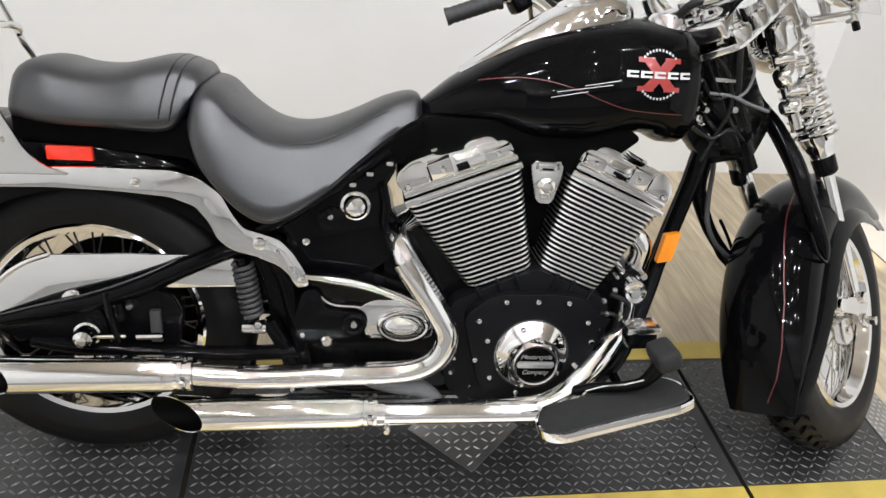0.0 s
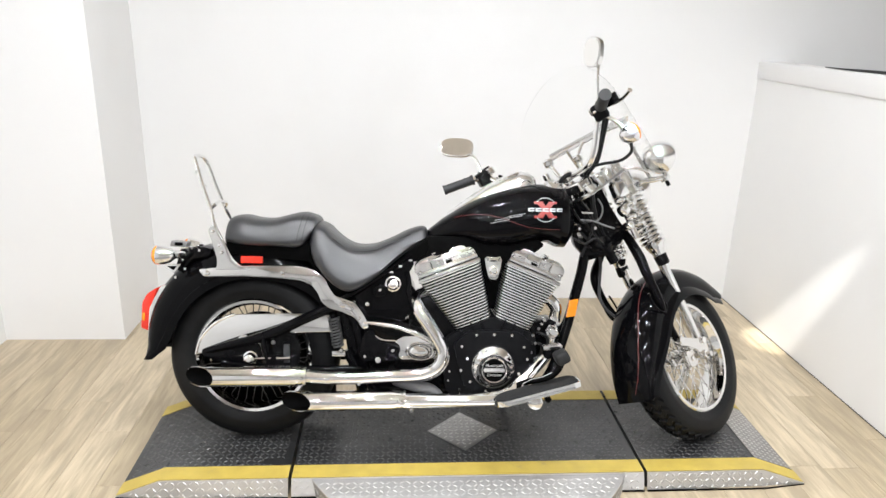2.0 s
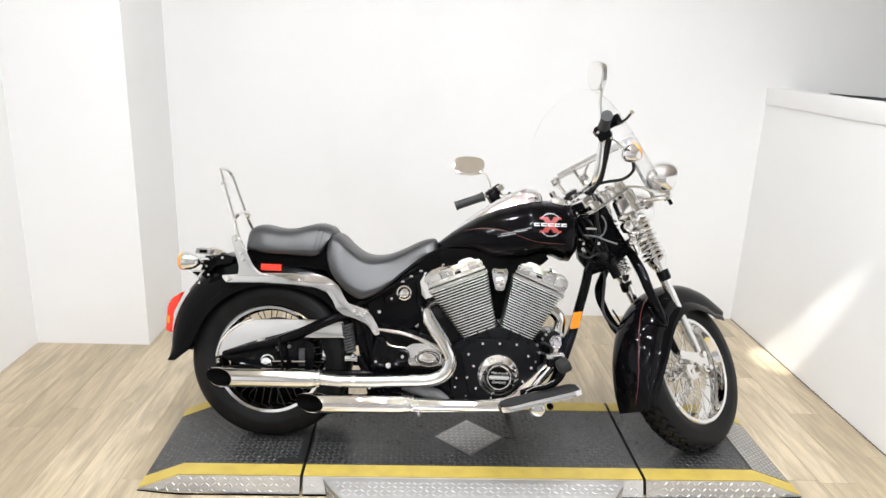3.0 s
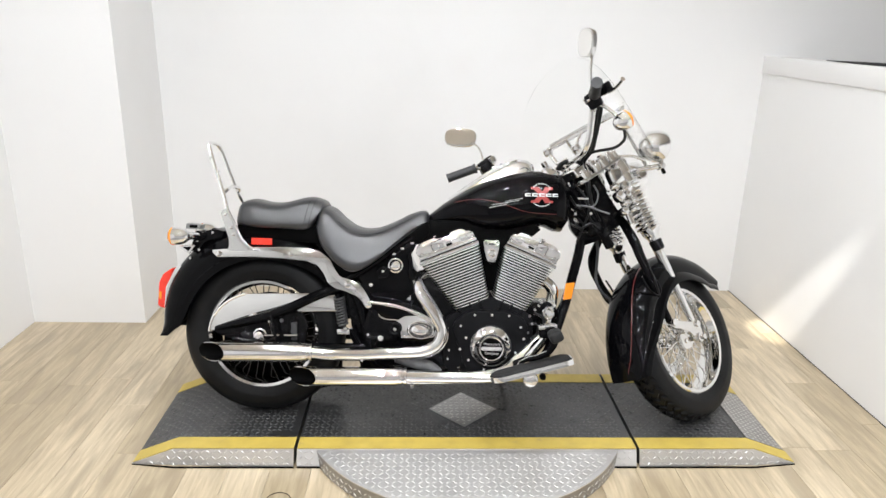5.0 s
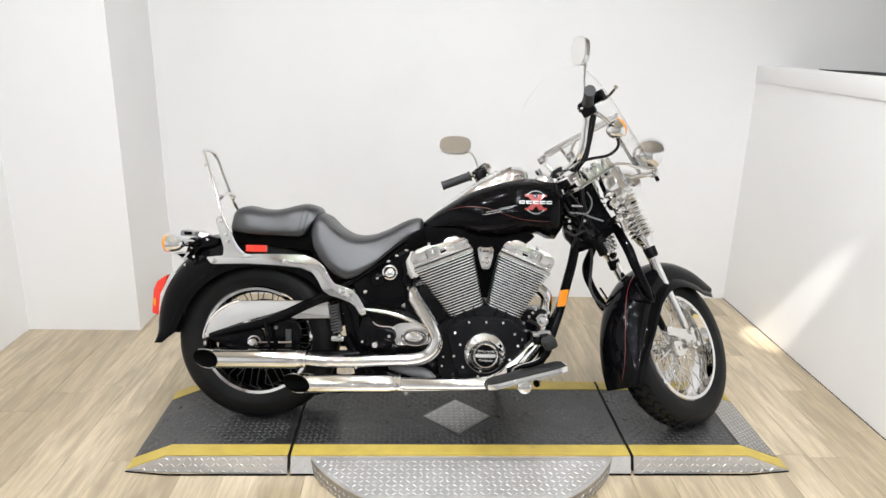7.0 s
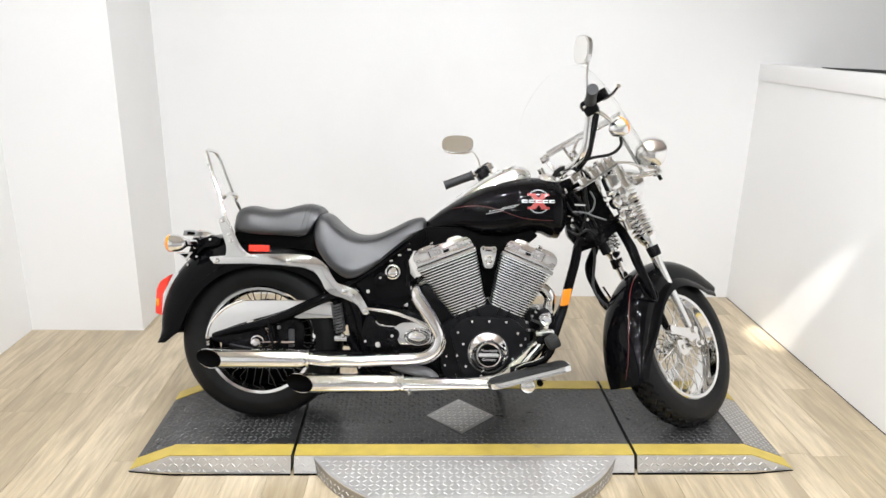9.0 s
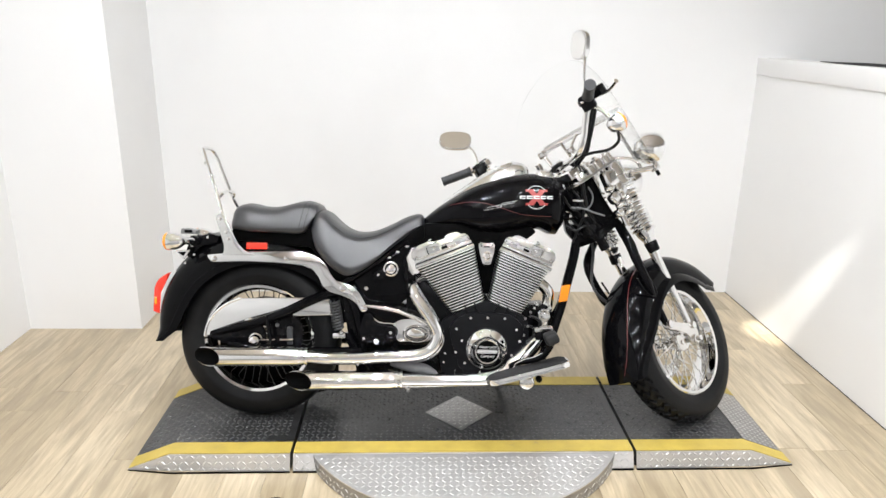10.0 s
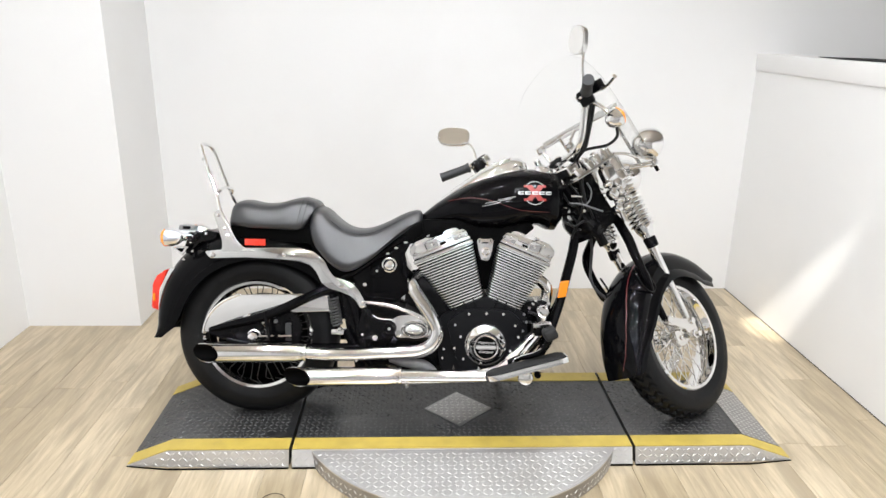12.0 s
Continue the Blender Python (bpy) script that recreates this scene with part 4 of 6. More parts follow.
def sissy_side(side):
    out = rounded([(-0.998, 0.805), (-0.983, 0.818), (-0.967, 0.816), (-0.94, 0.762), (-0.912, 0.705), (-0.885, 0.677), (-0.84, 0.661), (-0.975, 0.659), (-0.966, 0.672), (-0.965, 0.70)], 0.01, 3)
    s = part("sissy_plate", slab(out, side, 0.1335, 0.14, 0.002), BRUSHED, moto, "chrome sissy bar side plate")
    flip = Matrix.Diagonal((1, -side, 1, 1))
    for u, w in ((-0.979, 0.798), (-0.956, 0.748), (-0.948, 0.722)):
        bolt(s, (u, -0.1405, w), 0.0065, 0.005, flip)


mirrored(sissy_side)
loop = [(-0.972, -0.122, 0.79), (-0.985, -0.112, 0.84), (-0.998, -0.097, 0.875), (-1.029, -0.084, 0.96), (-1.054, -0.074, 1.035), (-1.066, -0.058, 1.064), (-1.07, -0.02, 1.071)]
bm = tube(BM(), loop + [(u, -v, w) for u, v, w in loop[::-1]], 0.0075, 10, 5)
sissy = part("sissy_bar", bm, CHROME, moto, "chrome sissy bar loop")
bm = tube(BM(), [(-0.998, -0.096, 0.878), (-0.986, -0.07, 0.896), (-0.99, 0, 0.902), (-0.986, 0.07, 0.896), (-0.998, 0.096, 0.878)], 0.0065, 8, 5)
part("cross_bar", bm, CHROME, sissy)
for w_, u_ in ((0.955, -1.029), (1.01, -1.05)):
    part("pad_stud", tube(BM(), [(u_, -0.085, w_), (u_, -0.06, w_ + 0.004)], 0.007, 8, 1), SATIN_CHROME, sissy)

# side reflector, tail lamp, turn signals
part("side_reflector", block(BM(), (-0.848, -0.107, 0.6945), (0.08, 0.012, 0.026), 0.003), REDLENS, rear_fender, "red rectangular reflector")
tail = part("tail_lamp", prism(BM(), rounded([(-1.15, 0.588), (-1.197, 0.585), (-1.24, 0.50), (-1.246, 0.412), (-1.20, 0.405)], 0.01, 3), -0.06, 0.06, 0.008), CHROME, moto, "chrome tail lamp with a red lens")
part("lens", prism(BM(), rounded([(-1.21, 0.58), (-1.25, 0.553), (-1.266, 0.52), (-1.272, 0.425), (-1.244, 0.415), (-1.236, 0.50)], 0.008, 3), -0.058, 0.058, 0.01), REDLENS, tail, "red tail lamp lens")
part("side_marker", block(BM(), (-1.262, -0.057, 0.468), (0.01, 0.008, 0.03), 0.002, 1), AMBER, tail, "small amber marker")


def bullet(parent, m, r=0.032, length=0.075, label="chrome turn signal"):
    """A bullet lamp that looks along its local -y."""
    body = part("turn_signal", lathe(BM(), [(0, length), (r * 0.45, length * 0.93), (r * 0.78, length * 0.7), (r * 0.96, length * 0.4), (r, length * 0.12), (r, 0), (r * 0.9, -0.002), (0, -0.002)], m, 28), CHROME, parent, label)
    part("lens", lathe(BM(), [(r * 0.97, 0.004), (r * 0.97, -0.006), (r * 0.75, -0.014), (r * 0.4, -0.018), (0, -0.019)], m, 28), AMBER, body, "amber lens")
    return body


for side in (-1, 1):
    bullet(moto, Matrix.Translation((-1.165, side * 0.17, 0.712)) @ Matrix.Rotation(radians(-90), 4, "Z"), 0.034, 0.062)
    part("signal_stem", tube(BM(), [(-1.125, side * 0.168, 0.712), (-1.10, side * 0.13, 0.711), (-1.085, side * 0.05, 0.705)], (0.015, 0.014, 0.014), 14, 4), CHROME, moto)
    part("stem_collar", tube(BM(), [(-1.094, side * 0.105, 0.71), (-1.092, side * 0.092, 0.71)], 0.02, 16, 1), SATIN, moto, "black collar")
bar = part("signal_bracket", prism(BM(), rounded([(-1.135, 0.655), (-1.12, 0.70), (-1.075, 0.728), (-1.04, 0.738), (-1.0, 0.728), (-1.01, 0.70), (-1.07, 0.69), (-1.115, 0.64)], 0.01, 3), -0.082, 0.082, 0.004), SATIN, moto, "black bracket behind the fender")
for u_, w_ in ((-1.045, 0.722), (-1.105, 0.69)):
    bolt(bar, (u_, -0.083, w_), 0.006, 0.005)
plate = part("plate_holder", prism(BM(), rounded([(-1.155, 0.735), (-1.098, 0.733), (-1.094, 0.75), (-1.15, 0.756)], 0.003, 2), -0.075, -0.02, 0.002), GREYMETAL, moto, "dark metal plate bracket")
for v_ in (-0.078, -0.017):
    part("bracket_end", block(BM(), (-1.122, v_, 0.745), (0.03, 0.006, 0.012), 0.002, 1), DARK, plate)
part("bracket_clip", block(BM(), (-1.10, -0.06, 0.728), (0.03, 0.05, 0.014), 0.003, 2), CHROME, plate)
bm = prism(BM(), rounded([(-1.168, 0.672), (-1.10, 0.676), (-1.125, 0.64)], 0.004, 2), -0.12, -0.114, 0.0015)
tri_plate = part("bracket_arm", bm, CHROME, moto, "bright triangular bracket")
part("bracket_slot", prism(BM(), rounded([(-1.15, 0.667), (-1.115, 0.669), (-1.127, 0.652)], 0.003, 2), -0.1225, -0.1195, 0), DARK, tri_plate)
part("bracket_rod", tube(BM(), [(-1.12, -0.117, 0.66), (-1.11, -0.09, 0.665), (-1.095, -0.06, 0.675)], 0.007, 8, 4), SATIN, tri_plate)

for u_, v_, w_ in ((-1.135, -0.075, 0.62), (-1.095, -0.09, 0.655)):
    bolt(rear_fender, (u_, v_, w_), 0.006, 0.006, mat=SATIN_CHROME)

# ---- frame ----
for side in (-1, 1):
    bm = tube(BM(), [(0.438, side * 0.003, 0.822), (0.41, side * 0.003, 0.73), (0.397, side * 0.004, 0.654), (0.376, side * 0.005, 0.562), (0.354, side * 0.008, 0.466), (0.334, side * 0.03, 0.414), (0.30, side * 0.06, 0.33), (0.255, side * 0.09, 0.252), (0.19, side * 0.09, 0.205), (0.10, side * 0.085, 0.19), (-0.2, side * 0.085, 0.19), (-0.36, side * 0.09, 0.195), (-0.42, side * 0.1, 0.24), (-0.44, side * 0.11, 0.34), (-0.47, side * 0.11, 0.47), (-0.52, side * 0.09, 0.53)], 0.0185, 12, 5)
    part("frame_tube", bm, PAINT, moto, "gloss black frame tube")
    bm = tube(BM(), [(0.42, side * 0.03, 0.83), (0.2, side * 0.04, 0.80), (-0.1, side * 0.05, 0.755), (-0.235, side * 0.075, 0.735), (-0.34, side * 0.11, 0.672), (-0.47, side * 0.118, 0.582), (-0.55, side * 0.1, 0.54)], 0.013, 10, 5)
    part("seat_rail", bm, PAINT, moto, "gloss black seat rail")
bm = tube(BM(), [HEAD + es0 * 0.03, HEAD - es0 * 0.19], 0.036, 20, 1)
part("steering_head", bm, PAINT, moto)
bm = prism(BM(), rounded([(0.335, 0.935), (0.385, 0.955), (0.43, 0.9), (0.492, 0.80), (0.475, 0.73), (0.40, 0.718), (0.36, 0.76)], 0.015, 4), -0.026, 0.026, 0.004)
gus = part("neck_gusset", bm, SATIN, moto, "black gusset plate at the steering head")
for u, w, r in ((0.388, 0.80, 0.015), (0.413, 0.835, 0.008), (0.385, 0.845, 0.006)):
    bolt(gus, (u - 0.006, -0.027, w + 0.003), r, 0.006)
part("neck_marks", block(BM(), (0.40, -0.028, 0.865), (0.045, 0.003, 0.006), 0), SATIN_CHROME, gus, "small bright plate")
for u, w, r in ((0.385, 0.805, 0.007), (0.455, 0.775, 0.009), (0.43, 0.755, 0.006), (0.37, 0.905, 0.006), (0.405, 0.915, 0.008), (0.445, 0.845, 0.006)):
    bolt(gus, (u - 0.006, -0.027, w), r, 0.008, mat=BRUSHED)
part("clip", block(BM(), (0.40, -0.03, 0.88), (0.05, 0.008, 0.007), 0.002, 1), BRUSHED, gus)
part("clip", block(BM(), (0.425, -0.03, 0.81), (0.008, 0.008, 0.03), 0.002, 1), BRUSHED, gus)
for k_, pts in enumerate(([(0.34, -0.06, 0.9), (0.38, -0.065, 0.85), (0.43, -0.06, 0.86), (0.47, -0.05, 0.80)], [(0.35, -0.06, 0.79), (0.39, -0.068, 0.77), (0.43, -0.065, 0.79), (0.475, -0.05, 0.76)],
                           [(0.36, -0.05, 0.94), (0.40, -0.06, 0.9), (0.42, -0.065, 0.84), (0.40, -0.06, 0.77), (0.38, -0.06, 0.72)])):
    part("wire", tube(BM(), pts, 0.0045, 8, 5), HOSE, gus)
for u_, w_, a_ in ((0.365, 0.84, 20), (0.43, 0.862, -35), (0.398, 0.765, 55)):
    mm_ = Matrix.Translation((u_, -0.045, w_)) @ Matrix.Rotation(radians(a_), 4, "Y")
    part("cable_end", tube(BM(), [mm_ @ Vector((-0.012, 0, 0)), mm_ @ Vector((0.012, 0, 0))], 0.004, 8, 1), BRUSHED, gus, "bright cable end")
part("name_plate", block(BM(), (0.396, -0.066, 0.887), (0.046, 0.004, 0.009), 0.0015, 1), BRUSHED, gus, "small bright plate")
for u_, w_, r_ in ((0.427, 0.83, 0.0085), (0.367, 0.827, 0.008)):
    bolt(gus, (u_, -0.066, w_), r_, 0.008)
    part("spacer", tube(BM(), [(u_, -0.066, w_), (u_, -0.02, w_)], r_ * 0.7, 10, 1), SATIN, gus)
part("plate_stay", block(BM(), (0.396, -0.043, 0.887), (0.03, 0.046, 0.006), 0.001, 1), SATIN, gus)
part("sheathed_cable", tube(BM(), [(0.368, -0.066, 0.86), (0.415, -0.066, 0.857), (0.46, -0.066, 0.842), (0.502, -0.066, 0.83)], 0.0035, 8, 5), ELBOW, gus, "grey sheathed cable")
part("sheathed_cable", tube(BM(), [(0.434, -0.066, 0.941), (0.453, -0.066, 0.908), (0.447, -0.066, 0.871), (0.426, -0.066, 0.852)], 0.003, 8, 5), ELBOW, gus)
# amber reflector on the down tube
bm = prism(BM(), rounded([(0.347, 0.547), (0.382, 0.553), (0.371, 0.487), (0.337, 0.481)], 0.003, 2), -0.04, -0.022, 0.002)
part("amber_reflector", bm, AMBER, moto, "amber rectangular reflector on the down tube")

# ---- engine ----
bm = prism(BM(), rounded([(-0.14, 0.30), (-0.13, 0.415), (-0.098, 0.434), (0.036, 0.494), (0.05, 0.494), (0.182, 0.438), (0.205, 0.42), (0.21, 0.32), (0.17, 0.22), (0.1, 0.175), (-0.08, 0.175), (-0.13, 0.22)], 0.02, 4), -0.13, 0.14, 0.01)
engine = part("crankcase", bm, MATTE, moto, "matte black engine crankcase")
bm = prism(BM(), rounded([(-0.105, 0.4), (-0.052, 0.442), (-0.01, 0.45), (0.10, 0.45), (0.145, 0.442), (0.188, 0.4), (0.178, 0.32), (0.145, 0.24), (0.10, 0.205), (-0.01, 0.205), (-0.06, 0.235), (-0.085, 0.32)], 0.022, 4), -0.155, -0.12, 0.008)
cover = part("cam_cover", bm, MATTE, moto, "matte black engine side cover with chrome bolts")
for u, w in ((-0.02, 0.433), (0.046, 0.435), (0.111, 0.433), (-0.073, 0.39), (0.157, 0.39), (-0.052, 0.345), (0.17, 0.345), (-0.04, 0.258), (0.02, 0.222), (0.14, 0.29), (-0.075, 0.30)):
    bolt(cover, (u, -0.1555, w), 0.0065, 0.006)
for u, w in ((-0.115, 0.29), (-0.12, 0.255), (-0.075, 0.22), (-0.03, 0.19)):
    bolt(engine, (u, -0.131, w), 0.0055, 0.005)
cm = Matrix.Translation((0.044, -0.155, 0.313))
round_cover = part("round_cover", lathe(BM(), [(0, -0.041), (0.0405, -0.041), (0.042, -0.046), (0.0455, -0.047), (0.049, -0.043), (0.0515, -0.034), (0.056, -0.026), (0.07, -0.014), (0.079, -0.007), (0.082, 0.0), (0.082, 0.01)], cm, 48), CHROME, moto, "round chrome engine cover with a word emblem")
part("emblem_face", lathe(BM(), [(0, -0.0425), (0.0403, -0.0425), (0.0403, -0.04)], cm, 32), DARK, round_cover, "black emblem face")
for z, h, w in ((0.0, 0.009, 0.077), (0.0066, 0.0014, 0.072), (-0.0066, 0.0014, 0.072)):
    part("emblem_bar", block(BM(), (0, 0, 0), (w, 0.003, h), 0.0006, m=cm @ Matrix.Translation((0, -0.043, z))), ALUMINIUM, round_cover, "bright emblem bar")


def lettering(text, size, m, mat, parent):
    """Raised words in the local xz plane, facing -y."""
    cu = bpy.data.curves.new("lettering", "FONT")
    cu.body, cu.size, cu.align_x, cu.align_y, cu.extrude, cu.shear = text, size, "CENTER", "CENTER", 0.0008, 0.3
    tmp = bpy.data.objects.new("lettering_source", cu)
    scene.collection.objects.link(tmp)
    me = bpy.data.meshes.new_from_object(tmp.evaluated_get(bpy.context.evaluated_depsgraph_get()))
    bpy.data.objects.remove(tmp)
    bm = BM()
    bm.from_mesh(me)
    bpy.data.meshes.remove(me)
    bm.transform(m @ Matrix.Rotation(radians(90), 4, "X"))
    return part("lettering", bm, mat, parent, "raised bright word")


lettering("Motorcycle", 0.014, cm @ Matrix.Translation((0, -0.0432, 0.0175)), ALUMINIUM, round_cover)
lettering("Company", 0.014, cm @ Matrix.Translation((0, -0.0432, -0.0175)), ALUMINIUM, round_cover)
for k in range(5):
    g = radians(40 + 72 * k)
    bolt(round_cover, (0.044 + 0.067 * math.cos(g), -0.168, 0.313 + 0.067 * math.sin(g)), 0.006, 0.005)

for u, w, lean_ in ((-0.07, 0.432, 24), (-0.03, 0.45, 24), (0.005, 0.464, 24), (0.08, 0.464, -24), (0.115, 0.45, -24), (0.155, 0.432, -24)):
    part("rib", block(BM(), (0, 0, 0), (0.007, 0.012, 0.05), 0.002, 1, Matrix.Translation((u, -0.131, w)) @ Matrix.Rotation(radians(-lean_), 4, "Y")), MATTE, engine)

FINS = 24


def cylinder(name, base_u, tilt, height=0.185, top_half=0.11, shift=0.004):
    """A finned cylinder with its chrome rocker cover; tilt leans it fore (plus) or aft."""
    m = Matrix.Translation((base_u, 0, 0.47)) @ Matrix.Rotation(tilt, 4, "Y")
    s = 1 if tilt > 0 else -1
    root = part(name, lathe(BM(), [(0, -0.03), (0.06, -0.03), (0.062, height + 0.005), (0, height + 0.005)], Matrix.Rotation(radians(90), 4, "X"), 32), SATIN, moto, "finned engine cylinder", m=m)
    for k in range(FINS):
        t = (k - 4) / (FINS - 5)
        z = t * height
        half = 0.072 + (top_half - 0.072) * t
        off = s * shift * t
        hv = 0.118 + 0.008 * max(t, 0)
        outline = rounded([(off - half, -hv), (off + half, -hv), (off + half, hv), (off - half, hv)], 0.032, 5)
        bm = prism(BM(), [(x, y) for x, y in outline], 0, 0.0043, 0)
        bm.transform(Matrix(((1, 0, 0, 0), (0, 0, 1, 0), (0, 1, 0, z), (0, 0, 0, 1))))
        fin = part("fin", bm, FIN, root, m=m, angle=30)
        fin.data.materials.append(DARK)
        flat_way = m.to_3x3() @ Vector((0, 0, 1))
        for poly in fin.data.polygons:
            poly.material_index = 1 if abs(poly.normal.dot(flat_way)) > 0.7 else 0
    m = m @ Matrix.Translation((s * shift, 0, height - 0.185)) @ Matrix.Diagonal((top_half / 0.11, 1, 1, 1))
    for z0, z1, w_, d_ in ((0.189, 0.203, 0.222, 0.25), (0.206, 0.219, 0.214, 0.238)):
        part("head_ledge", block(BM(), (0, 0, (z0 + z1) / 2), (w_, d_, z1 - z0), 0.003, 2, m), CHROME, root, "chrome cylinder head ledge")
    side_m = m @ Matrix.Diagonal((-s, 1, 1, 1)) if s > 0 else m
    # outer end first: rounded dome, stepped middle, low inner cap
    bm = prism(BM(), rounded([(-0.106, 0.219), (-0.113, 0.236), (-0.106, 0.256), (-0.078, 0.27), (-0.036, 0.271), (-0.022, 0.262), (0.03, 0.258), (0.094, 0.251), (0.104, 0.238), (0.104, 0.219)], 0.008, 4), -0.108, 0.108, 0.006, 3)
    rocker = part("rocker_cover", bm, CHROME, root, "chrome rocker cover", m=side_m)
    bm = prism(BM(), rounded([(-0.108, 0.222), (-0.11, 0.238), (-0.1, 0.256), (-0.076, 0.266), (-0.056, 0.266), (-0.056, 0.222)], 0.008, 4), -0.116, -0.1, 0.003, 2)
    part("end_cap", bm, CAST, rocker, "rounded cover end", m=side_m)
    bm = prism(BM(), rounded([(0.014, 0.245), (0.024, 0.266), (0.036, 0.27), (0.064, 0.268), (0.076, 0.262), (0.086, 0.243)], 0.006, 4), -0.106, 0.05, 0.004, 2)
    part("rocker_cap", bm, CAST, rocker, m=side_m)
    for x0, x1, z0, z1, dep, lean_ in ((-0.05, -0.008, 0.222, 0.26, 0.012, 12), (-0.002, 0.046, 0.236, 0.252, 0.01, -14), (0.052, 0.1, 0.221, 0.244, 0.014, 8)):
        pm = side_m @ Matrix.Translation(((x0 + x1) / 2, -0.108, (z0 + z1) / 2)) @ Matrix.Rotation(radians(lean_), 4, "X")
        part("boss", block(BM(), (0, 0, 0), (x1 - x0, dep * 2, z1 - z0), 0.0022, 2, pm), CHROME, rocker)
    # black blocks on the face draw the shade of slots
    part("recess_shade", block(BM(), (0.01, -0.118, 0.2285), (0.022, 0.012, 0.008), 0.002, 2, side_m), DARK, rocker, "black block for the shade of a slot in the rocker cover")
    part("recess_shade", block(BM(), (-0.05, -0.109, 0.23), (0.006, 0.006, 0.04), 0.001, 2, side_m), DARK, rocker)
    part("cover_rib", block(BM(), (-0.03, -0.02, 0.2735), (0.012, 0.15, 0.006), 0.002, 2, side_m), CHROME, rocker)
    part("cover_lip", block(BM(), (-0.002, -0.1115, 0.2205), (0.21, 0.012, 0.005), 0.002, 2, side_m), CAST, rocker)
    for x, z in ((-0.096, 0.2265), (-0.026, 0.2375), (0.075, 0.232), (0.096, 0.2265)):
        bolt(rocker, (x, -0.1215, z), 0.006, 0.007, side_m)
    return root


cylinder("rear_cylinder", -0.03, radians(-22), 0.206, 0.12, 0.012)
cylinder("front_cylinder", 0.118, radians(22), 0.192, 0.107, -0.004)
bm = prism(BM(), rounded([(0.006, 0.714), (0.014, 0.72), (0.062, 0.719), (0.07, 0.713), (0.066, 0.68), (0.056, 0.642), (0.05, 0.636), (0.029, 0.637), (0.023, 0.643), (0.012, 0.68)], 0.005, 3), -0.128, -0.06, 0.012, 2)
tri = part("centre_cover", bm, CHROME, moto, "chrome wedge cover between the cylinders")
part("boss", lathe(BM(), [(0, -0.01), (0.009, -0.009), (0.012, -0.005), (0.017, -0.003), (0.018, 0.002)], Matrix.Translation((0.04, -0.128, 0.672)), 24), CAST, tri)
part("boss", block(BM(), (0.038, -0.126, 0.707), (0.034, 0.012, 0.012), 0.003, 2), CHROME, tri)
# slot's shade, drawn as a thin black block
part("recess_shade", block(BM(), (0.038, -0.1325, 0.7065), (0.022, 0.003, 0.004), 0.0005, 1), DARK, tri)
part("boss", block(BM(), (0.04, -0.127, 0.65), (0.018, 0.012, 0.014), 0.003, 2), CAST, tri)
for u_ in (0.0185, 0.0605):
    part("ear", block(BM(), (u_ - 0.001, -0.118, 0.712), (0.012, 0.02, 0.02), 0.003, 2), CHROME, tri)
# black mass of airbox and coils under the tank, and mounts before and behind the cylinders
bm = prism(BM(), rounded([(-0.3, 0.735), (-0.2, 0.79), (0.2, 0.79), (0.235, 0.765), (0.2, 0.735), (0.12, 0.70), (0.04, 0.62), (-0.04, 0.70), (-0.2, 0.7), (-0.28, 0.69)], 0.01, 2), -0.088, 0.088, 0.004)
part("airbox", bm, DARK, moto, "black airbox and coils under the tank")
bm = prism(BM(), rounded([(-0.27, 0.30), (-0.27, 0.54), (-0.2, 0.565), (-0.11, 0.52), (-0.06, 0.44), (-0.06, 0.30)], 0.012, 3), -0.085, 0.1, 0.004)
part("rear_mount", bm, SATIN, moto, "black engine rear mount")
bm = prism(BM(), rounded([(0.16, 0.30), (0.16, 0.42), (0.22, 0.47), (0.285, 0.475), (0.305, 0.44), (0.285, 0.36), (0.25, 0.29)], 0.012, 3), -0.06, 0.06, 0.004)
part("front_mount", bm, SATIN, moto, "black engine front mount")
# dark valley and plugs behind the wedge
part("intake", block(BM(), (0.045, 0.02, 0.62), (0.12, 0.14, 0.22), 0.02), DARK, moto, "black intake between the cylinders")
part("coil_bracket", tube(BM(), [(0.0, -0.06, 0.74), (0.05, -0.07, 0.735), (0.12, -0.07, 0.745), (0.16, -0.06, 0.735)], 0.01, 8, 4), SATIN, moto)

# gearbox, side panel and chrome gearbox cover
bm = prism(BM(), rounded([(-0.475, 0.57), (-0.262, 0.712), (-0.252, 0.69), (-0.276, 0.645), (-0.266, 0.612), (-0.245, 0.575), (-0.25, 0.51), (-0.31, 0.462), (-0.43, 0.468)], 0.02, 4), -0.105, 0.105, 0.01)
side_panel = part("side_panel", bm, PAINT, moto, "gloss black side panel and oil tank")
rc = lathe(BM(), [(0, -0.03), (0.01, -0.0285), (0.018, -0.024), (0.023, -0.016), (0.024, -0.008), (0.029, -0.006), (0.03, 0.004)], Matrix.Translation((-0.33, -0.106, 0.613)), 32)
part("round_cap", rc, CHROME, side_panel, "round chrome cap")
bm = tube(BM(), [(-0.258, -0.1, 0.69), (-0.278, -0.108, 0.645), (-0.268, -0.108, 0.61), (-0.235, -0.105, 0.575)], 0.004, 8, 4)
part("bracket", bm, SATIN, side_panel)
bolt(side_panel, (-0.425, -0.106, 0.535), 0.008, 0.006)
bolt(side_panel, (-0.235, -0.106, 0.59), 0.006, 0.006, mat=SATIN)
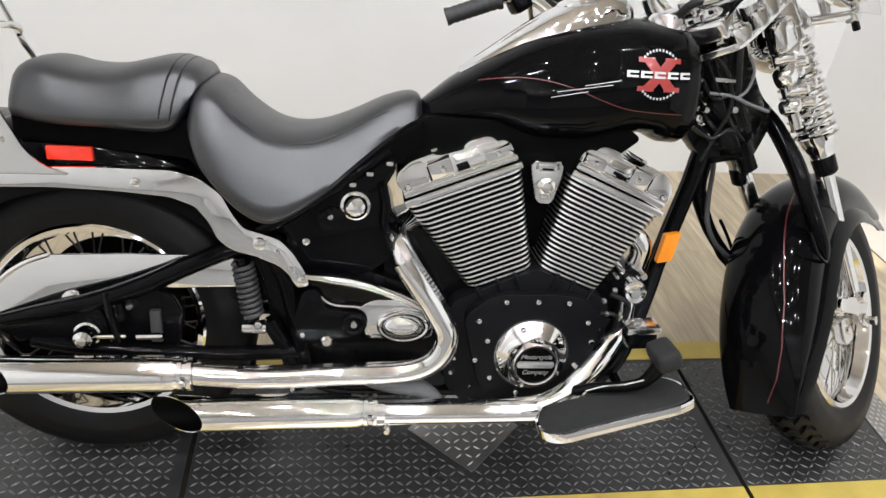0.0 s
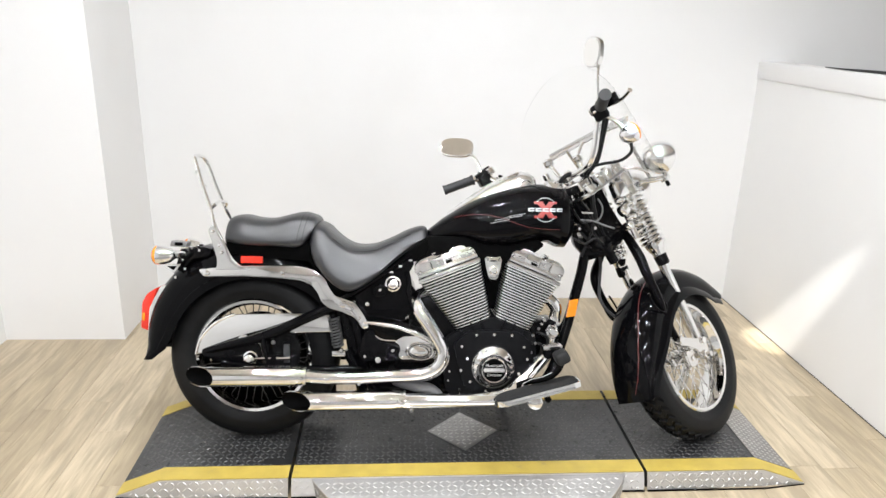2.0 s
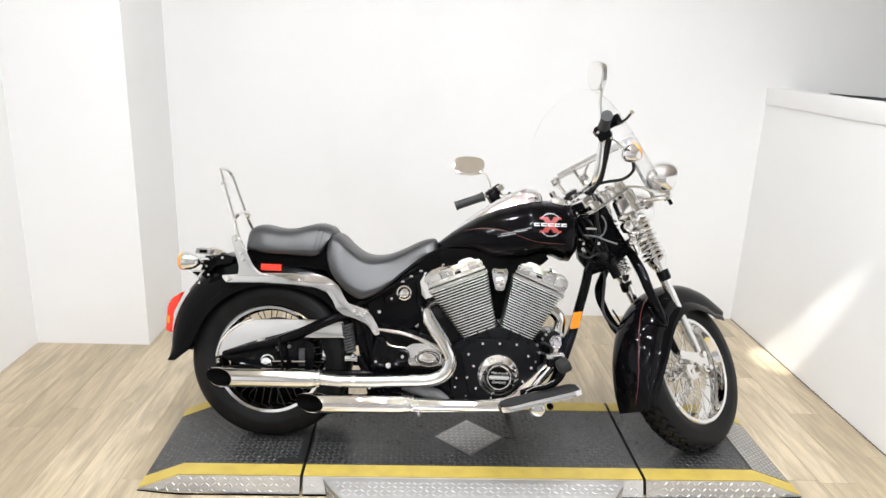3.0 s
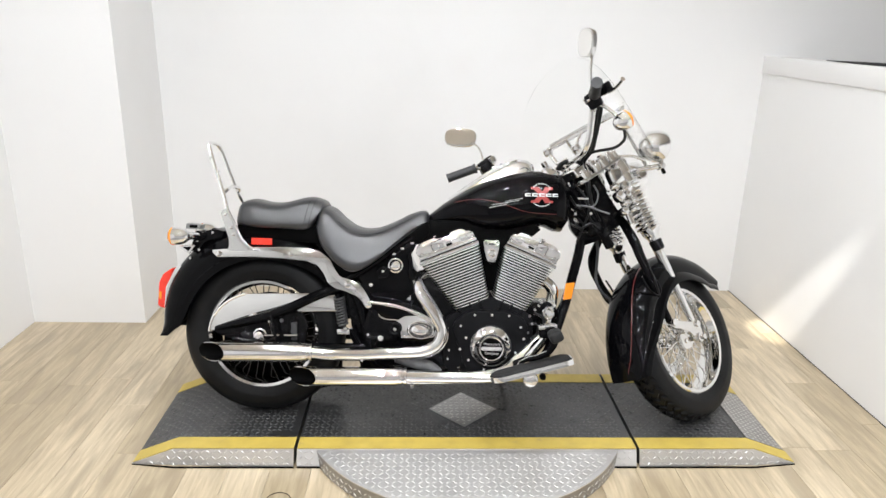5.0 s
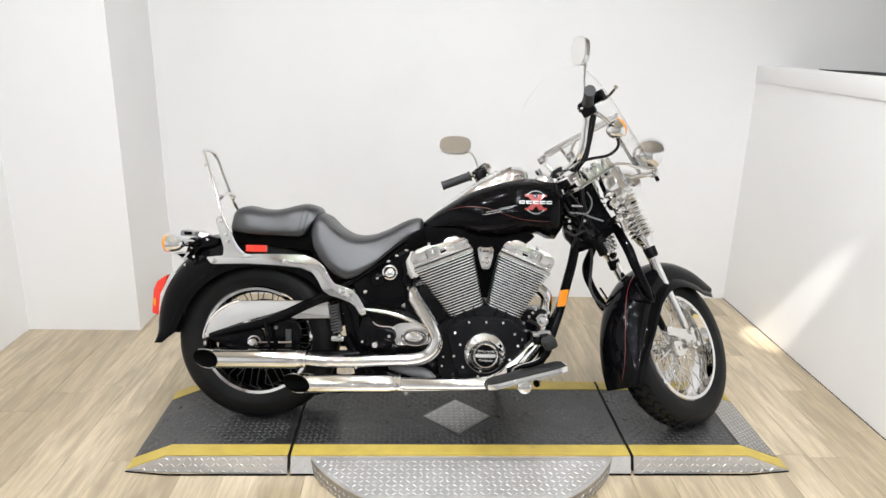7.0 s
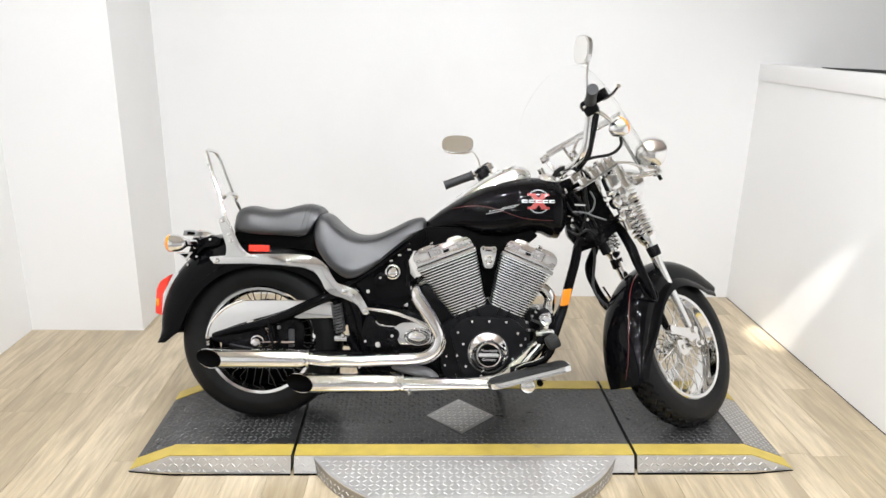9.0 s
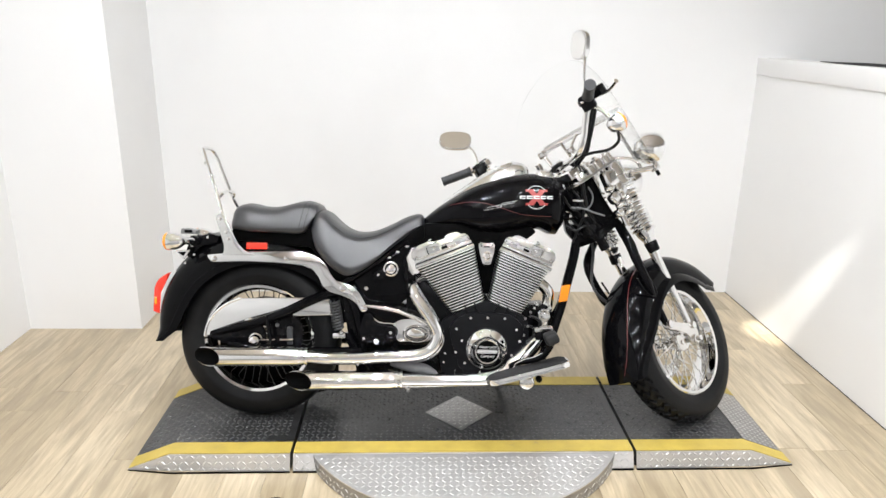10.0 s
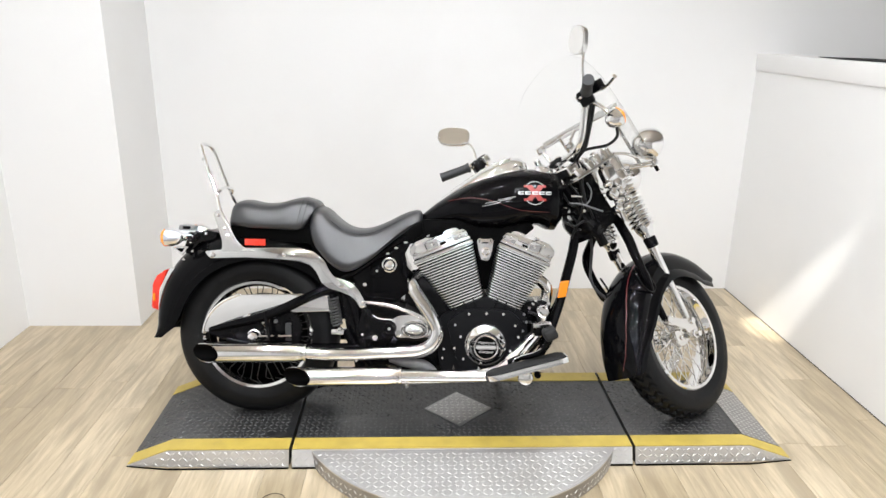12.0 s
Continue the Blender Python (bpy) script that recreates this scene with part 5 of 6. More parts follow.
# clips, a hose and brackets under the seat's edge
for u_, v_, w_ in ((-0.379, -0.115, 0.643), (-0.336, -0.115, 0.657), (-0.304, -0.115, 0.679), (-0.267, -0.115, 0.701)):
    part("seat_clip", block(BM(), (u_, v_, w_), (0.014, 0.008, 0.009), 0.003, 2), CHROME, side_panel, "small bright clip")
part("panel_tube", tube(BM(), [(-0.278, -0.118, 0.656), (-0.27, -0.118, 0.617), (-0.271, -0.118, 0.576), (-0.249, -0.118, 0.547)], 0.009, 10, 4), PAINT, side_panel, "gloss black tube beside the panel")
part("panel_bracket", prism(BM(), rounded([(-0.405, 0.59), (-0.375, 0.612), (-0.345, 0.598), (-0.36, 0.565), (-0.395, 0.56)], 0.008, 3), -0.114, -0.104, 0.002), SATIN, side_panel, "black bracket")
bolt(side_panel, (-0.378, -0.115, 0.59), 0.007, 0.006)
bm = prism(BM(), rounded([(-0.46, 0.22), (-0.45, 0.46), (-0.3, 0.47), (-0.13, 0.42), (-0.12, 0.2)], 0.02, 3), -0.1, 0.1, 0.008)
gearbox = part("gearbox", bm, SATIN, moto, "black gearbox case")
cover_top = [(-0.425, 0.477), (-0.38, 0.472), (-0.32, 0.462), (-0.26, 0.443), (-0.21, 0.42), (-0.175, 0.395), (-0.152, 0.36)]
cover_low = [(-0.155, 0.33), (-0.18, 0.315), (-0.30, 0.315), (-0.318, 0.39), (-0.36, 0.404), (-0.40, 0.428), (-0.418, 0.455)]
bm = prism(BM(), rounded(cover_top + cover_low, 0.012, 3), -0.118, -0.095, 0.004, 3)
for v in bm.verts:   # the plate's face leans over towards its foot
    v.co.y -= 0.17 * (v.co.z - 0.385)
# black paint stands in for the dark reflection in the plate
gear_cover = part("gearbox_cover", bm, PAINT, moto, "gearbox cover plate, black for its dark reflection, with a raised chrome rim")
# raised chrome piece, added for the bright part of the plate's reflection
bm = prism(BM(), rounded([(-0.322, 0.398), (-0.29, 0.418), (-0.235, 0.42), (-0.19, 0.396), (-0.165, 0.362), (-0.165, 0.335), (-0.30, 0.33)], 0.014, 4), -0.125, -0.112, 0.005, 3)
part("shell", bm, CHROME, gear_cover, "chrome patch for the cover plate's bright reflection")
bm = tube(BM(), [(u, -0.119 - 0.17 * (w - 0.385), w - 0.006) for u, w in cover_top], (0.006, 0.0085, 0.0095, 0.0095, 0.009, 0.007), 12, 5)
part("rim", bm, CHROME, gear_cover, "raised chrome rim")
bm = tube(BM(), [(-0.409, -0.121, 0.462), (-0.396, -0.121, 0.424), (-0.369, -0.121, 0.404), (-0.315, -0.121, 0.399), (-0.299, -0.121, 0.382)], 0.004, 10, 4)
part("rim", bm, CHROME, gear_cover)
for u, w in ((-0.402, 0.466), (-0.29, 0.44)):
    bolt(gear_cover, (u, -0.122, w), 0.005, 0.004)
dome_m = Matrix.Translation((-0.226, -0.122, 0.364)) @ Matrix.Diagonal((1, 1, 0.64, 1))
part("dome", lathe(BM(), [(0, -0.03), (0.02, -0.0285), (0.036, -0.022), (0.043, -0.014), (0.0445, 0.004)], dome_m, 36), CHROME, gear_cover, "domed chrome release cover")
part("dome_ring", lathe(BM(), [(0.0445, -0.006), (0.046, -0.015), (0.05, -0.017), (0.0545, -0.013), (0.056, 0.004), (0.0445, 0.004)], dome_m, 36, True), CHROME, gear_cover, "chrome ring round the dome")
bm = prism(BM(), rounded([(-0.43, 0.44), (-0.40, 0.445), (-0.385, 0.40), (-0.33, 0.392), (-0.305, 0.375), (-0.305, 0.345), (-0.33, 0.325), (-0.43, 0.325), (-0.45, 0.37)], 0.014, 4), -0.135, -0.1, 0.008)
mount = part("swingarm_mount", bm, SATIN, moto, "black swingarm pivot casting")
part("pivot", lathe(BM(), [(0, 0.0), (0.012, 0.0), (0.014, -0.005), (0.02, -0.008), (0.025, -0.006), (0.027, 0.004)], Matrix.Translation((-0.327, -0.136, 0.368)), 28), SATIN, mount)
part("pivot_bolt", lathe(BM(), [(0, -0.005), (0.006, -0.005), (0.0085, -0.002), (0.0085, 0.004)], Matrix.Translation((-0.327, -0.136, 0.368)), 16), BRUSHED, mount)
bolt(mount, (-0.381, -0.136, 0.332), 0.014, 0.012)
bolt(mount, (-0.43, -0.136, 0.345), 0.007, 0.008)

# ---- swingarm, shock and belt guard ----
for side in (-1, 1):
    bm = tube(BM(), [(-1.03, side * 0.098, 0.345), (-0.94, side * 0.108, 0.372), (-0.83, side * 0.115, 0.402), (-0.74, side * 0.118, 0.437), (-0.645, side * 0.115, 0.483), (-0.56, side * 0.105, 0.517), (-0.5, side * 0.1, 0.52)], (0.012, 0.016, 0.019, 0.02, 0.019, 0.019, 0.018), 10, 5, flat=1.0)
    arm = part("swingarm_tube", bm, PAINT, moto, "gloss black swingarm tube")
    bm = tube(BM(), [(-0.96, side * 0.108, 0.31), (-0.85, side * 0.112, 0.295), (-0.6, side * 0.11, 0.285), (-0.42, side * 0.105, 0.29)], (0.014, 0.016, 0.016, 0.018), 10, 4)
    part("lower_arm", bm, PAINT, arm)
    bm = prism(BM(), rounded([(-1.03, 0.352), (-0.98, 0.366), (-0.85, 0.405), (-0.82, 0.37), (-0.81, 0.31), (-0.97, 0.31), (-1.03, 0.335)], 0.012, 3), side * 0.105 - 0.006, side * 0.105 + 0.006, 0.002)
    part("axle_plate", bm, SATIN, arm)
bm = prism(BM(), rounded([(-0.80, 0.40), (-0.735, 0.425), (-0.69, 0.41), (-0.672, 0.37), (-0.68, 0.295), (-0.80, 0.295)], 0.015, 3), -0.1, -0.066, 0.006)
caliper_rear = part("rear_caliper", bm, SATIN, moto, "black rear brake caliper")
part("caliper_pad", block(BM(), (-0.722, -0.106, 0.345), (0.022, 0.014, 0.07), 0.004, 2), GREYRUBBER, caliper_rear)
bolt(caliper_rear, (-0.772, -0.1, 0.385), 0.008, 0.008, mat=GREYMETAL)
part("axle_nut", lathe(BM(), [(0, -0.03), (0.008, -0.03), (0.011, -0.027), (0.018, -0.024), (0.022, -0.014), (0.022, 0.0), (0.026, 0.002), (0.026, 0.008)], Matrix.Translation((-0.852, -0.122, 0.33)), 24), CHROME, rear_wheel, "chrome axle nut")
part("adjuster", tube(BM(), [(-0.84, -0.128, 0.33), (-0.775, -0.128, 0.332)], 0.0045, 8, 1), CHROME, rear_wheel, "bright chain adjuster stud")
part("adjuster", tube(BM(), [(-0.755, -0.128, 0.331), (-0.705, -0.128, 0.333)], (0.007, 0.007), 8, 1), CHROME, rear_wheel)
part("shock_link", tube(BM(), [(-0.805, -0.128, 0.425), (-0.80, -0.13, 0.38), (-0.79, -0.128, 0.325)], 0.008, 8, 3), SATIN, moto)

arc = [(REAR_C.x + 0.205 * math.cos(radians(a)), REAR_C.z + (0.172 if a < 150 else 0.175) * math.sin(radians(a))) for a in (176, 168, 158, 148, 138, 128, 118, 108)]
bm = prism(BM(), rounded(arc + [(-0.80, 0.49), (-0.62, 0.493), (-0.545, 0.486), (-0.44, 0.47), (-0.435, 0.43), (-0.72, 0.418), (-0.80, 0.40), (-1.0, 0.338)], 0.008, 2), -0.088, -0.08, 0.003)
guard = part("belt_guard", bm, CHROME, moto, "large polished chrome guard beside the rear wheel")
bolt(guard, (-0.885, -0.0885, 0.39), 0.02, 0.008)
bm = tube(BM(), [(x, -0.086, z) for x, z in arc], 0.006, 8, 2)
part("guard_lip", bm, CHROME, guard)


def coil(bm, a, b, r, wire, turns, seg=6, steps=14):
    a, b = Vector(a), Vector(b)
    d = (b - a)
    side = d.orthogonal().normalized()
    up = d.normalized().cross(side)
    n = int(turns * steps)
    pts = [a + d * (k / n) + r * (math.cos(2 * math.pi * k / steps) * side + math.sin(2 * math.pi * k / steps) * up) for k in range(n + 1)]
    return tube(bm, pts, wire, seg, 1)


bm = tube(BM(), [(-0.553, -0.1, 0.495), (-0.528, -0.112, 0.355)], 0.011, 10, 1)
shock = part("shock", bm, SATIN, moto, "coil-over rear shock absorber")
part("spring", coil(BM(), (-0.55, -0.101, 0.485), (-0.531, -0.111, 0.375), 0.019, 0.0048, 10), GREYRUBBER, shock, "dark grey spring")
part("clevis", block(BM(), (-0.527, -0.118, 0.352), (0.05, 0.03, 0.022), 0.006), CHROME, shock, "chrome clevis")
bolt(shock, (-0.517, -0.136, 0.365), 0.009, 0.008)
bm = prism(BM(), rounded([(-0.52, 0.5), (-0.46, 0.5), (-0.45, 0.3), (-0.49, 0.3)], 0.01, 3), -0.09, 0.09, 0.005)
part("rear_casting", bm, SATIN, moto, "black rear frame casting")
bm = tube(BM(), [(-0.50, -0.1, 0.36), (-0.46, -0.1, 0.28), (-0.44, -0.1, 0.2)], 0.02, 10, 3)
part("frame_lug", bm, PAINT, moto)

# ---- exhaust ----


def muffler(name, path, r, tip_u, centre_w, v, label):
    """A header pipe, its heat shield and a slash-cut muffler."""
    root = part(name, tube(BM(), path, 0.0235, 18, 7), CHROME, moto, label)
    u0, w0 = path[-1][0], path[-1][2]
    n, seg = 12, 40
    rings = []
    cut = radians(38)
    for i, (t, k) in enumerate(((0.0, 0.74), (0.02, 0.9), (0.05, 0.98), (0.10, 1.0), (0.5, 1.0), (1.0, 1.0))):
        ring = []
        for s in range(seg):
            g = 2 * math.pi * s / seg
            y, z = r * k * math.cos(g), r * k * math.sin(g)
            u = u0 + (tip_u - u0) * t
            if t == 1.0:
                u -= y / math.tan(cut) * 1.24
            ring.append(Vector((u, v + y, w0 + (centre_w - w0) * t + z)))
        rings.append(ring)
    inner = [[p + Vector((0, (v - p.y) * 0.05, ((centre_w) - p.z) * 0.05)) for p in rings[-1]],
             [p + Vector((0.14, (v - p.y) * 0.06, (w0 - p.z) * 0.06)) for p in rings[-1]]]
    bm = loft(BM(), rings + inner[:1], caps=False)
    part("muffler", bm, CHROME, root, "slash-cut chrome muffler", angle=50)
    bm = BM()
    skin(bm, [[bm.verts.new(p) for p in ring] for ring in inner], caps=False)
    bm.faces.new([v_ for v_ in bm.verts][seg:])
    part("bore", bm, DARK, root, "black bore", angle=50)
    clamp = lathe(BM(), [(r * 0.72, -0.014), (r * 0.95, -0.013), (r * 0.95, -0.004), (r * 0.82, -0.003), (r * 0.82, 0.004), (r * 0.95, 0.005), (r * 0.95, 0.013), (r * 0.72, 0.014)],
                  Matrix.Translation((u0 + 0.006, v, w0)) @ Matrix.Rotation(radians(90), 4, "Z"), 28)
    part("clamp", clamp, CHROME, root, "chrome clamp ring")
    bolt(root, (u0 + 0.006, v - r * 0.95, w0), 0.008, 0.01)
    return root


pipe_u = muffler("exhaust_upper", [(-0.21, -0.06, 0.575), (-0.246, -0.1, 0.56), (-0.24, -0.15, 0.54), (-0.218, -0.175, 0.507), (-0.17, -0.183, 0.436), (-0.142, -0.185, 0.38), (-0.148, -0.185, 0.328), (-0.19, -0.185, 0.297), (-0.25, -0.185, 0.287),
                                   (-0.36, -0.185, 0.282), (-0.45, -0.185, 0.276), (-0.55, -0.185, 0.275), (-0.655, -0.185, 0.282)], 0.0365, -1.02, 0.276, -0.185, "chrome upper exhaust with a slash-cut muffler")
pipe_l = muffler("exhaust_lower", [(0.205, -0.035, 0.565), (0.25, -0.045, 0.562), (0.29, -0.045, 0.525), (0.29, -0.035, 0.47), (0.275, -0.055, 0.40), (0.25, -0.1, 0.352), (0.2, -0.14, 0.308), (0.156, -0.17, 0.272), (0.118, -0.184, 0.238), (0.07, -0.187, 0.213), (0.0, -0.186, 0.202),
                                   (-0.12, -0.185, 0.198), (-0.295, -0.185, 0.196)], 0.0365, -0.675, 0.188, -0.185, "chrome lower exhaust with a slash-cut muffler")
# half-round heat shields over the header pipes
for root, pts in ((pipe_u, [(-0.236, -0.186, 0.53), (-0.205, -0.195, 0.485), (-0.168, -0.199, 0.43), (-0.144, -0.199, 0.378), (-0.158, -0.199, 0.33), (-0.195, -0.199, 0.303), (-0.25, -0.199, 0.292), (-0.36, -0.199, 0.287), (-0.45, -0.199, 0.281), (-0.55, -0.199, 0.28)]),
                  (pipe_l, [(0.24, -0.116, 0.348), (0.198, -0.151, 0.311), (0.154, -0.181, 0.274), (0.114, -0.195, 0.237), (0.07, -0.199, 0.214), (0.05, -0.199, 0.205), (-0.08, -0.199, 0.202), (-0.26, -0.199, 0.2)])):
    part("heat_shield", tube(BM(), pts, 0.0235, 16, 6, flat=0.9), CHROME, root, "chrome heat shield")
part("rubber_hose", tube(BM(), [(-0.32, -0.13, 0.252), (-0.28, -0.148, 0.247), (-0.237, -0.152, 0.238), (-0.192, -0.153, 0.231), (-0.16, -0.152, 0.212), (-0.143, -0.15, 0.19)], (0.016, 0.0195, 0.0205, 0.0195, 0.016, 0.013), 14, 5), ELBOW, moto, "grey rubber elbow between the pipes")
part("shield_edge", tube(BM(), [(-0.274, -0.2, 0.176), (-0.166, -0.2, 0.18), (-0.047, -0.2, 0.184), (0.037, -0.2, 0.186)], 0.0065, 10, 4), CHROME, pipe_l, "chrome lower edge of the heat shield")
part("shield_edge", tube(BM(), [(-0.398, -0.2, 0.283), (-0.309, -0.2, 0.291), (-0.219, -0.2, 0.299), (-0.169, -0.2, 0.32)], 0.005, 10, 4), CHROME, pipe_u)
bolt(pipe_l, (-0.255, -0.195, 0.162), 0.009, 0.02)
bolt(pipe_u, (-0.445, -0.2, 0.258), 0.006, 0.008)

# ---- floorboard and brake pedal ----


def floorboard(side):
    m = Matrix.Translation((0.185, side * 0.283, 0.263)) @ Matrix.Rotation(radians(-15), 4, "Y") @ Matrix.Rotation(side * radians(-2), 4, "Z")
    L, Wd = 0.155, 0.052
    out = []
    for k in range(13):
        g = radians(90 + 180 * k / 12)
        out.append((-L + Wd + Wd * math.cos(g), Wd * math.sin(g)))
    out += [(L - 0.035, -Wd), (L, -Wd + 0.01), (L - 0.002, Wd * 0.4), (L - 0.025, Wd)]
    to_z = Matrix(((1, 0, 0, 0), (0, 0, 1, 0), (0, 1, 0, 0), (0, 0, 0, 1)))
    bm = prism(BM(), rounded(out, 0.01, 2), -0.012, 0.008, 0.003)
    bm.transform(to_z)
    bm.transform(Matrix.Diagonal((1, -side, 1, 1)))
    board = part("floorboard", bm, CHROME, moto, "chrome-edged rubber floorboard", m=m)
    bm = prism(BM(), rounded([(x * 0.955, y * 0.9) for x, y in out], 0.01, 2), 0.006, 0.0125, 0.003)
    bm.transform(to_z)
    bm.transform(Matrix.Diagonal((1, -side, 1, 1)))
    part("rubber_pad", bm, PAD, board, "black rubber pad", m=m)
    return board


board = floorboard(-1)
floorboard(1)
part("board_bracket", tube(BM(), [(0.25, -0.12, 0.24), (0.245, -0.2, 0.245), (0.235, -0.26, 0.255)], 0.012, 10, 3), SATIN, board)
foot = lathe(BM(), [(0, -0.012), (0.015, -0.011), (0.026, -0.006), (0.029, 0.0), (0.028, 0.012), (0, 0.014)], Matrix.Translation((0.19, -0.245, 0.21)), 20)
part("bracket_end", foot, SATIN_CHROME, board, "bright bracket end")
pedal = part("brake_pedal", tube(BM(), [(0.13, -0.215, 0.262), (0.165, -0.235, 0.283), (0.205, -0.255, 0.297), (0.24, -0.272, 0.316), (0.26, -0.28, 0.345), (0.268, -0.284, 0.375)], (0.012, 0.011, 0.011, 0.012, 0.015, 0.018), 10, 5), SATIN, moto, "black brake pedal arm with a rubber pad")
part("arm_edge", tube(BM(), [(0.145, -0.236, 0.275), (0.175, -0.252, 0.296), (0.21, -0.268, 0.31), (0.24, -0.284, 0.33)], 0.0022, 6, 5), CHROME, pedal, "bright edge of the pedal arm")
part("board_knob", lathe(BM(), [(0, -0.014), (0.009, -0.013), (0.012, -0.006), (0.012, 0.01), (0, 0.012)], Matrix.Translation((0.235, -0.245, 0.222)), 16), DARK, board, "black rubber stop")
m = Matrix.Translation((0.27, -0.285, 0.387)) @ Matrix.Rotation(radians(-25), 4, "Y")
part("pedal_rubber", block(BM(), (0, 0, 0), (0.05, 0.075, 0.042), 0.016, 4, m), PAD, pedal, "black rubber pedal pad")
m = Matrix.Translation((0.252, -0.2, 0.393)) @ Matrix.Rotation(radians(-4), 4, "Y")
mc = part("master_cylinder", block(BM(), (0, 0, 0.012), (0.07, 0.05, 0.016), 0.004, 2, m), BRUSHED, moto, "bright brake reservoir lid")
part("reservoir", block(BM(), (0, 0, -0.012), (0.06, 0.044, 0.034), 0.006, 2, m), SATIN, mc)
bolt(pedal, (0.15, -0.225, 0.267), 0.011, 0.012)
bigm = Matrix.Translation((0.269, -0.1, 0.438))
part("down_tube_bolt", lathe(BM(), [(0, -0.016), (0.011, -0.016), (0.013, -0.011), (0.022, -0.013), (0.026, -0.008), (0.026, 0.045)], bigm, 24), CHROME, moto, "large chrome bolt")
for u, w, r in ((0.276, 0.394, 0.009), (0.296, 0.464, 0.009), (0.245, 0.476, 0.007), (0.235, 0.461, 0.006)):
    part("mount_bolt", lathe(BM(), [(0, -0.01), (r * 0.8, -0.009), (r, -0.004), (r, 0.03)], Matrix.Translation((u, -0.072, w)), 14), CHROME, moto)
for pts, r in (([(0.21, -0.12, 0.44), (0.25, -0.128, 0.42), (0.24, -0.13, 0.37), (0.20, -0.135, 0.34)], 0.006), ([(0.19, -0.13, 0.40), (0.225, -0.135, 0.395), (0.22, -0.13, 0.34)], 0.005)):
    part("hose", tube(BM(), pts, r, 8, 4), HOSE, moto)
for u, w in ((0.205, 0.43), (0.215, 0.40), (0.20, 0.365), (0.225, 0.455)):
    bolt(engine, (u - 0.012, -0.133, w), 0.0055, 0.006, mat=GREYMETAL)

# side stand on the far side
stand = part("side_stand", tube(BM(), [(0.16, 0.12, 0.15), (0.14, 0.2, 0.09), (0.12, 0.262, 0.066)], 0.011, 10, 3), SATIN, moto, "black side stand")

# ---- fork, in the steering frame ----
part("steering_stem", tube(BM(), [(0, 0, 0.1), (0, 0, -0.24)], 0.02, 14, 1), SATIN, moto, m=STEER)
bm = prism(BM(), rounded([(-0.07, 0.0), (-0.055, -0.09), (0.02, -0.105), (0.2, -0.118), (0.235, -0.1), (0.235, 0.1), (0.2, 0.118), (0.02, 0.105), (-0.055, 0.09)], 0.02, 4), 0.046, 0.06, 0.006, 3)
bm.transform(Matrix(((1, 0, 0, 0), (0, 0, 1, 0), (0, 1, 0, 0), (0, 0, 0, 1))))
top_clamp = part("top_clamp", bm, CHROME, moto, "chrome upper fork clamp", m=STEER)
bm = prism(BM(), rounded([(-0.06, -0.045), (0.13, -0.035), (0.15, 0.02), (0.13, 0.09), (-0.06, 0.09)], 0.025, 4), -0.185, -0.15, 0.006)
bm.transform(Matrix(((1, 0, 0, 0), (0, 0, 1, 0), (0, 1, 0, 0), (0, 0, 0, 1))))
part("lower_clamp", bm, PAINT, moto, "gloss black lower fork clamp", m=STEER)
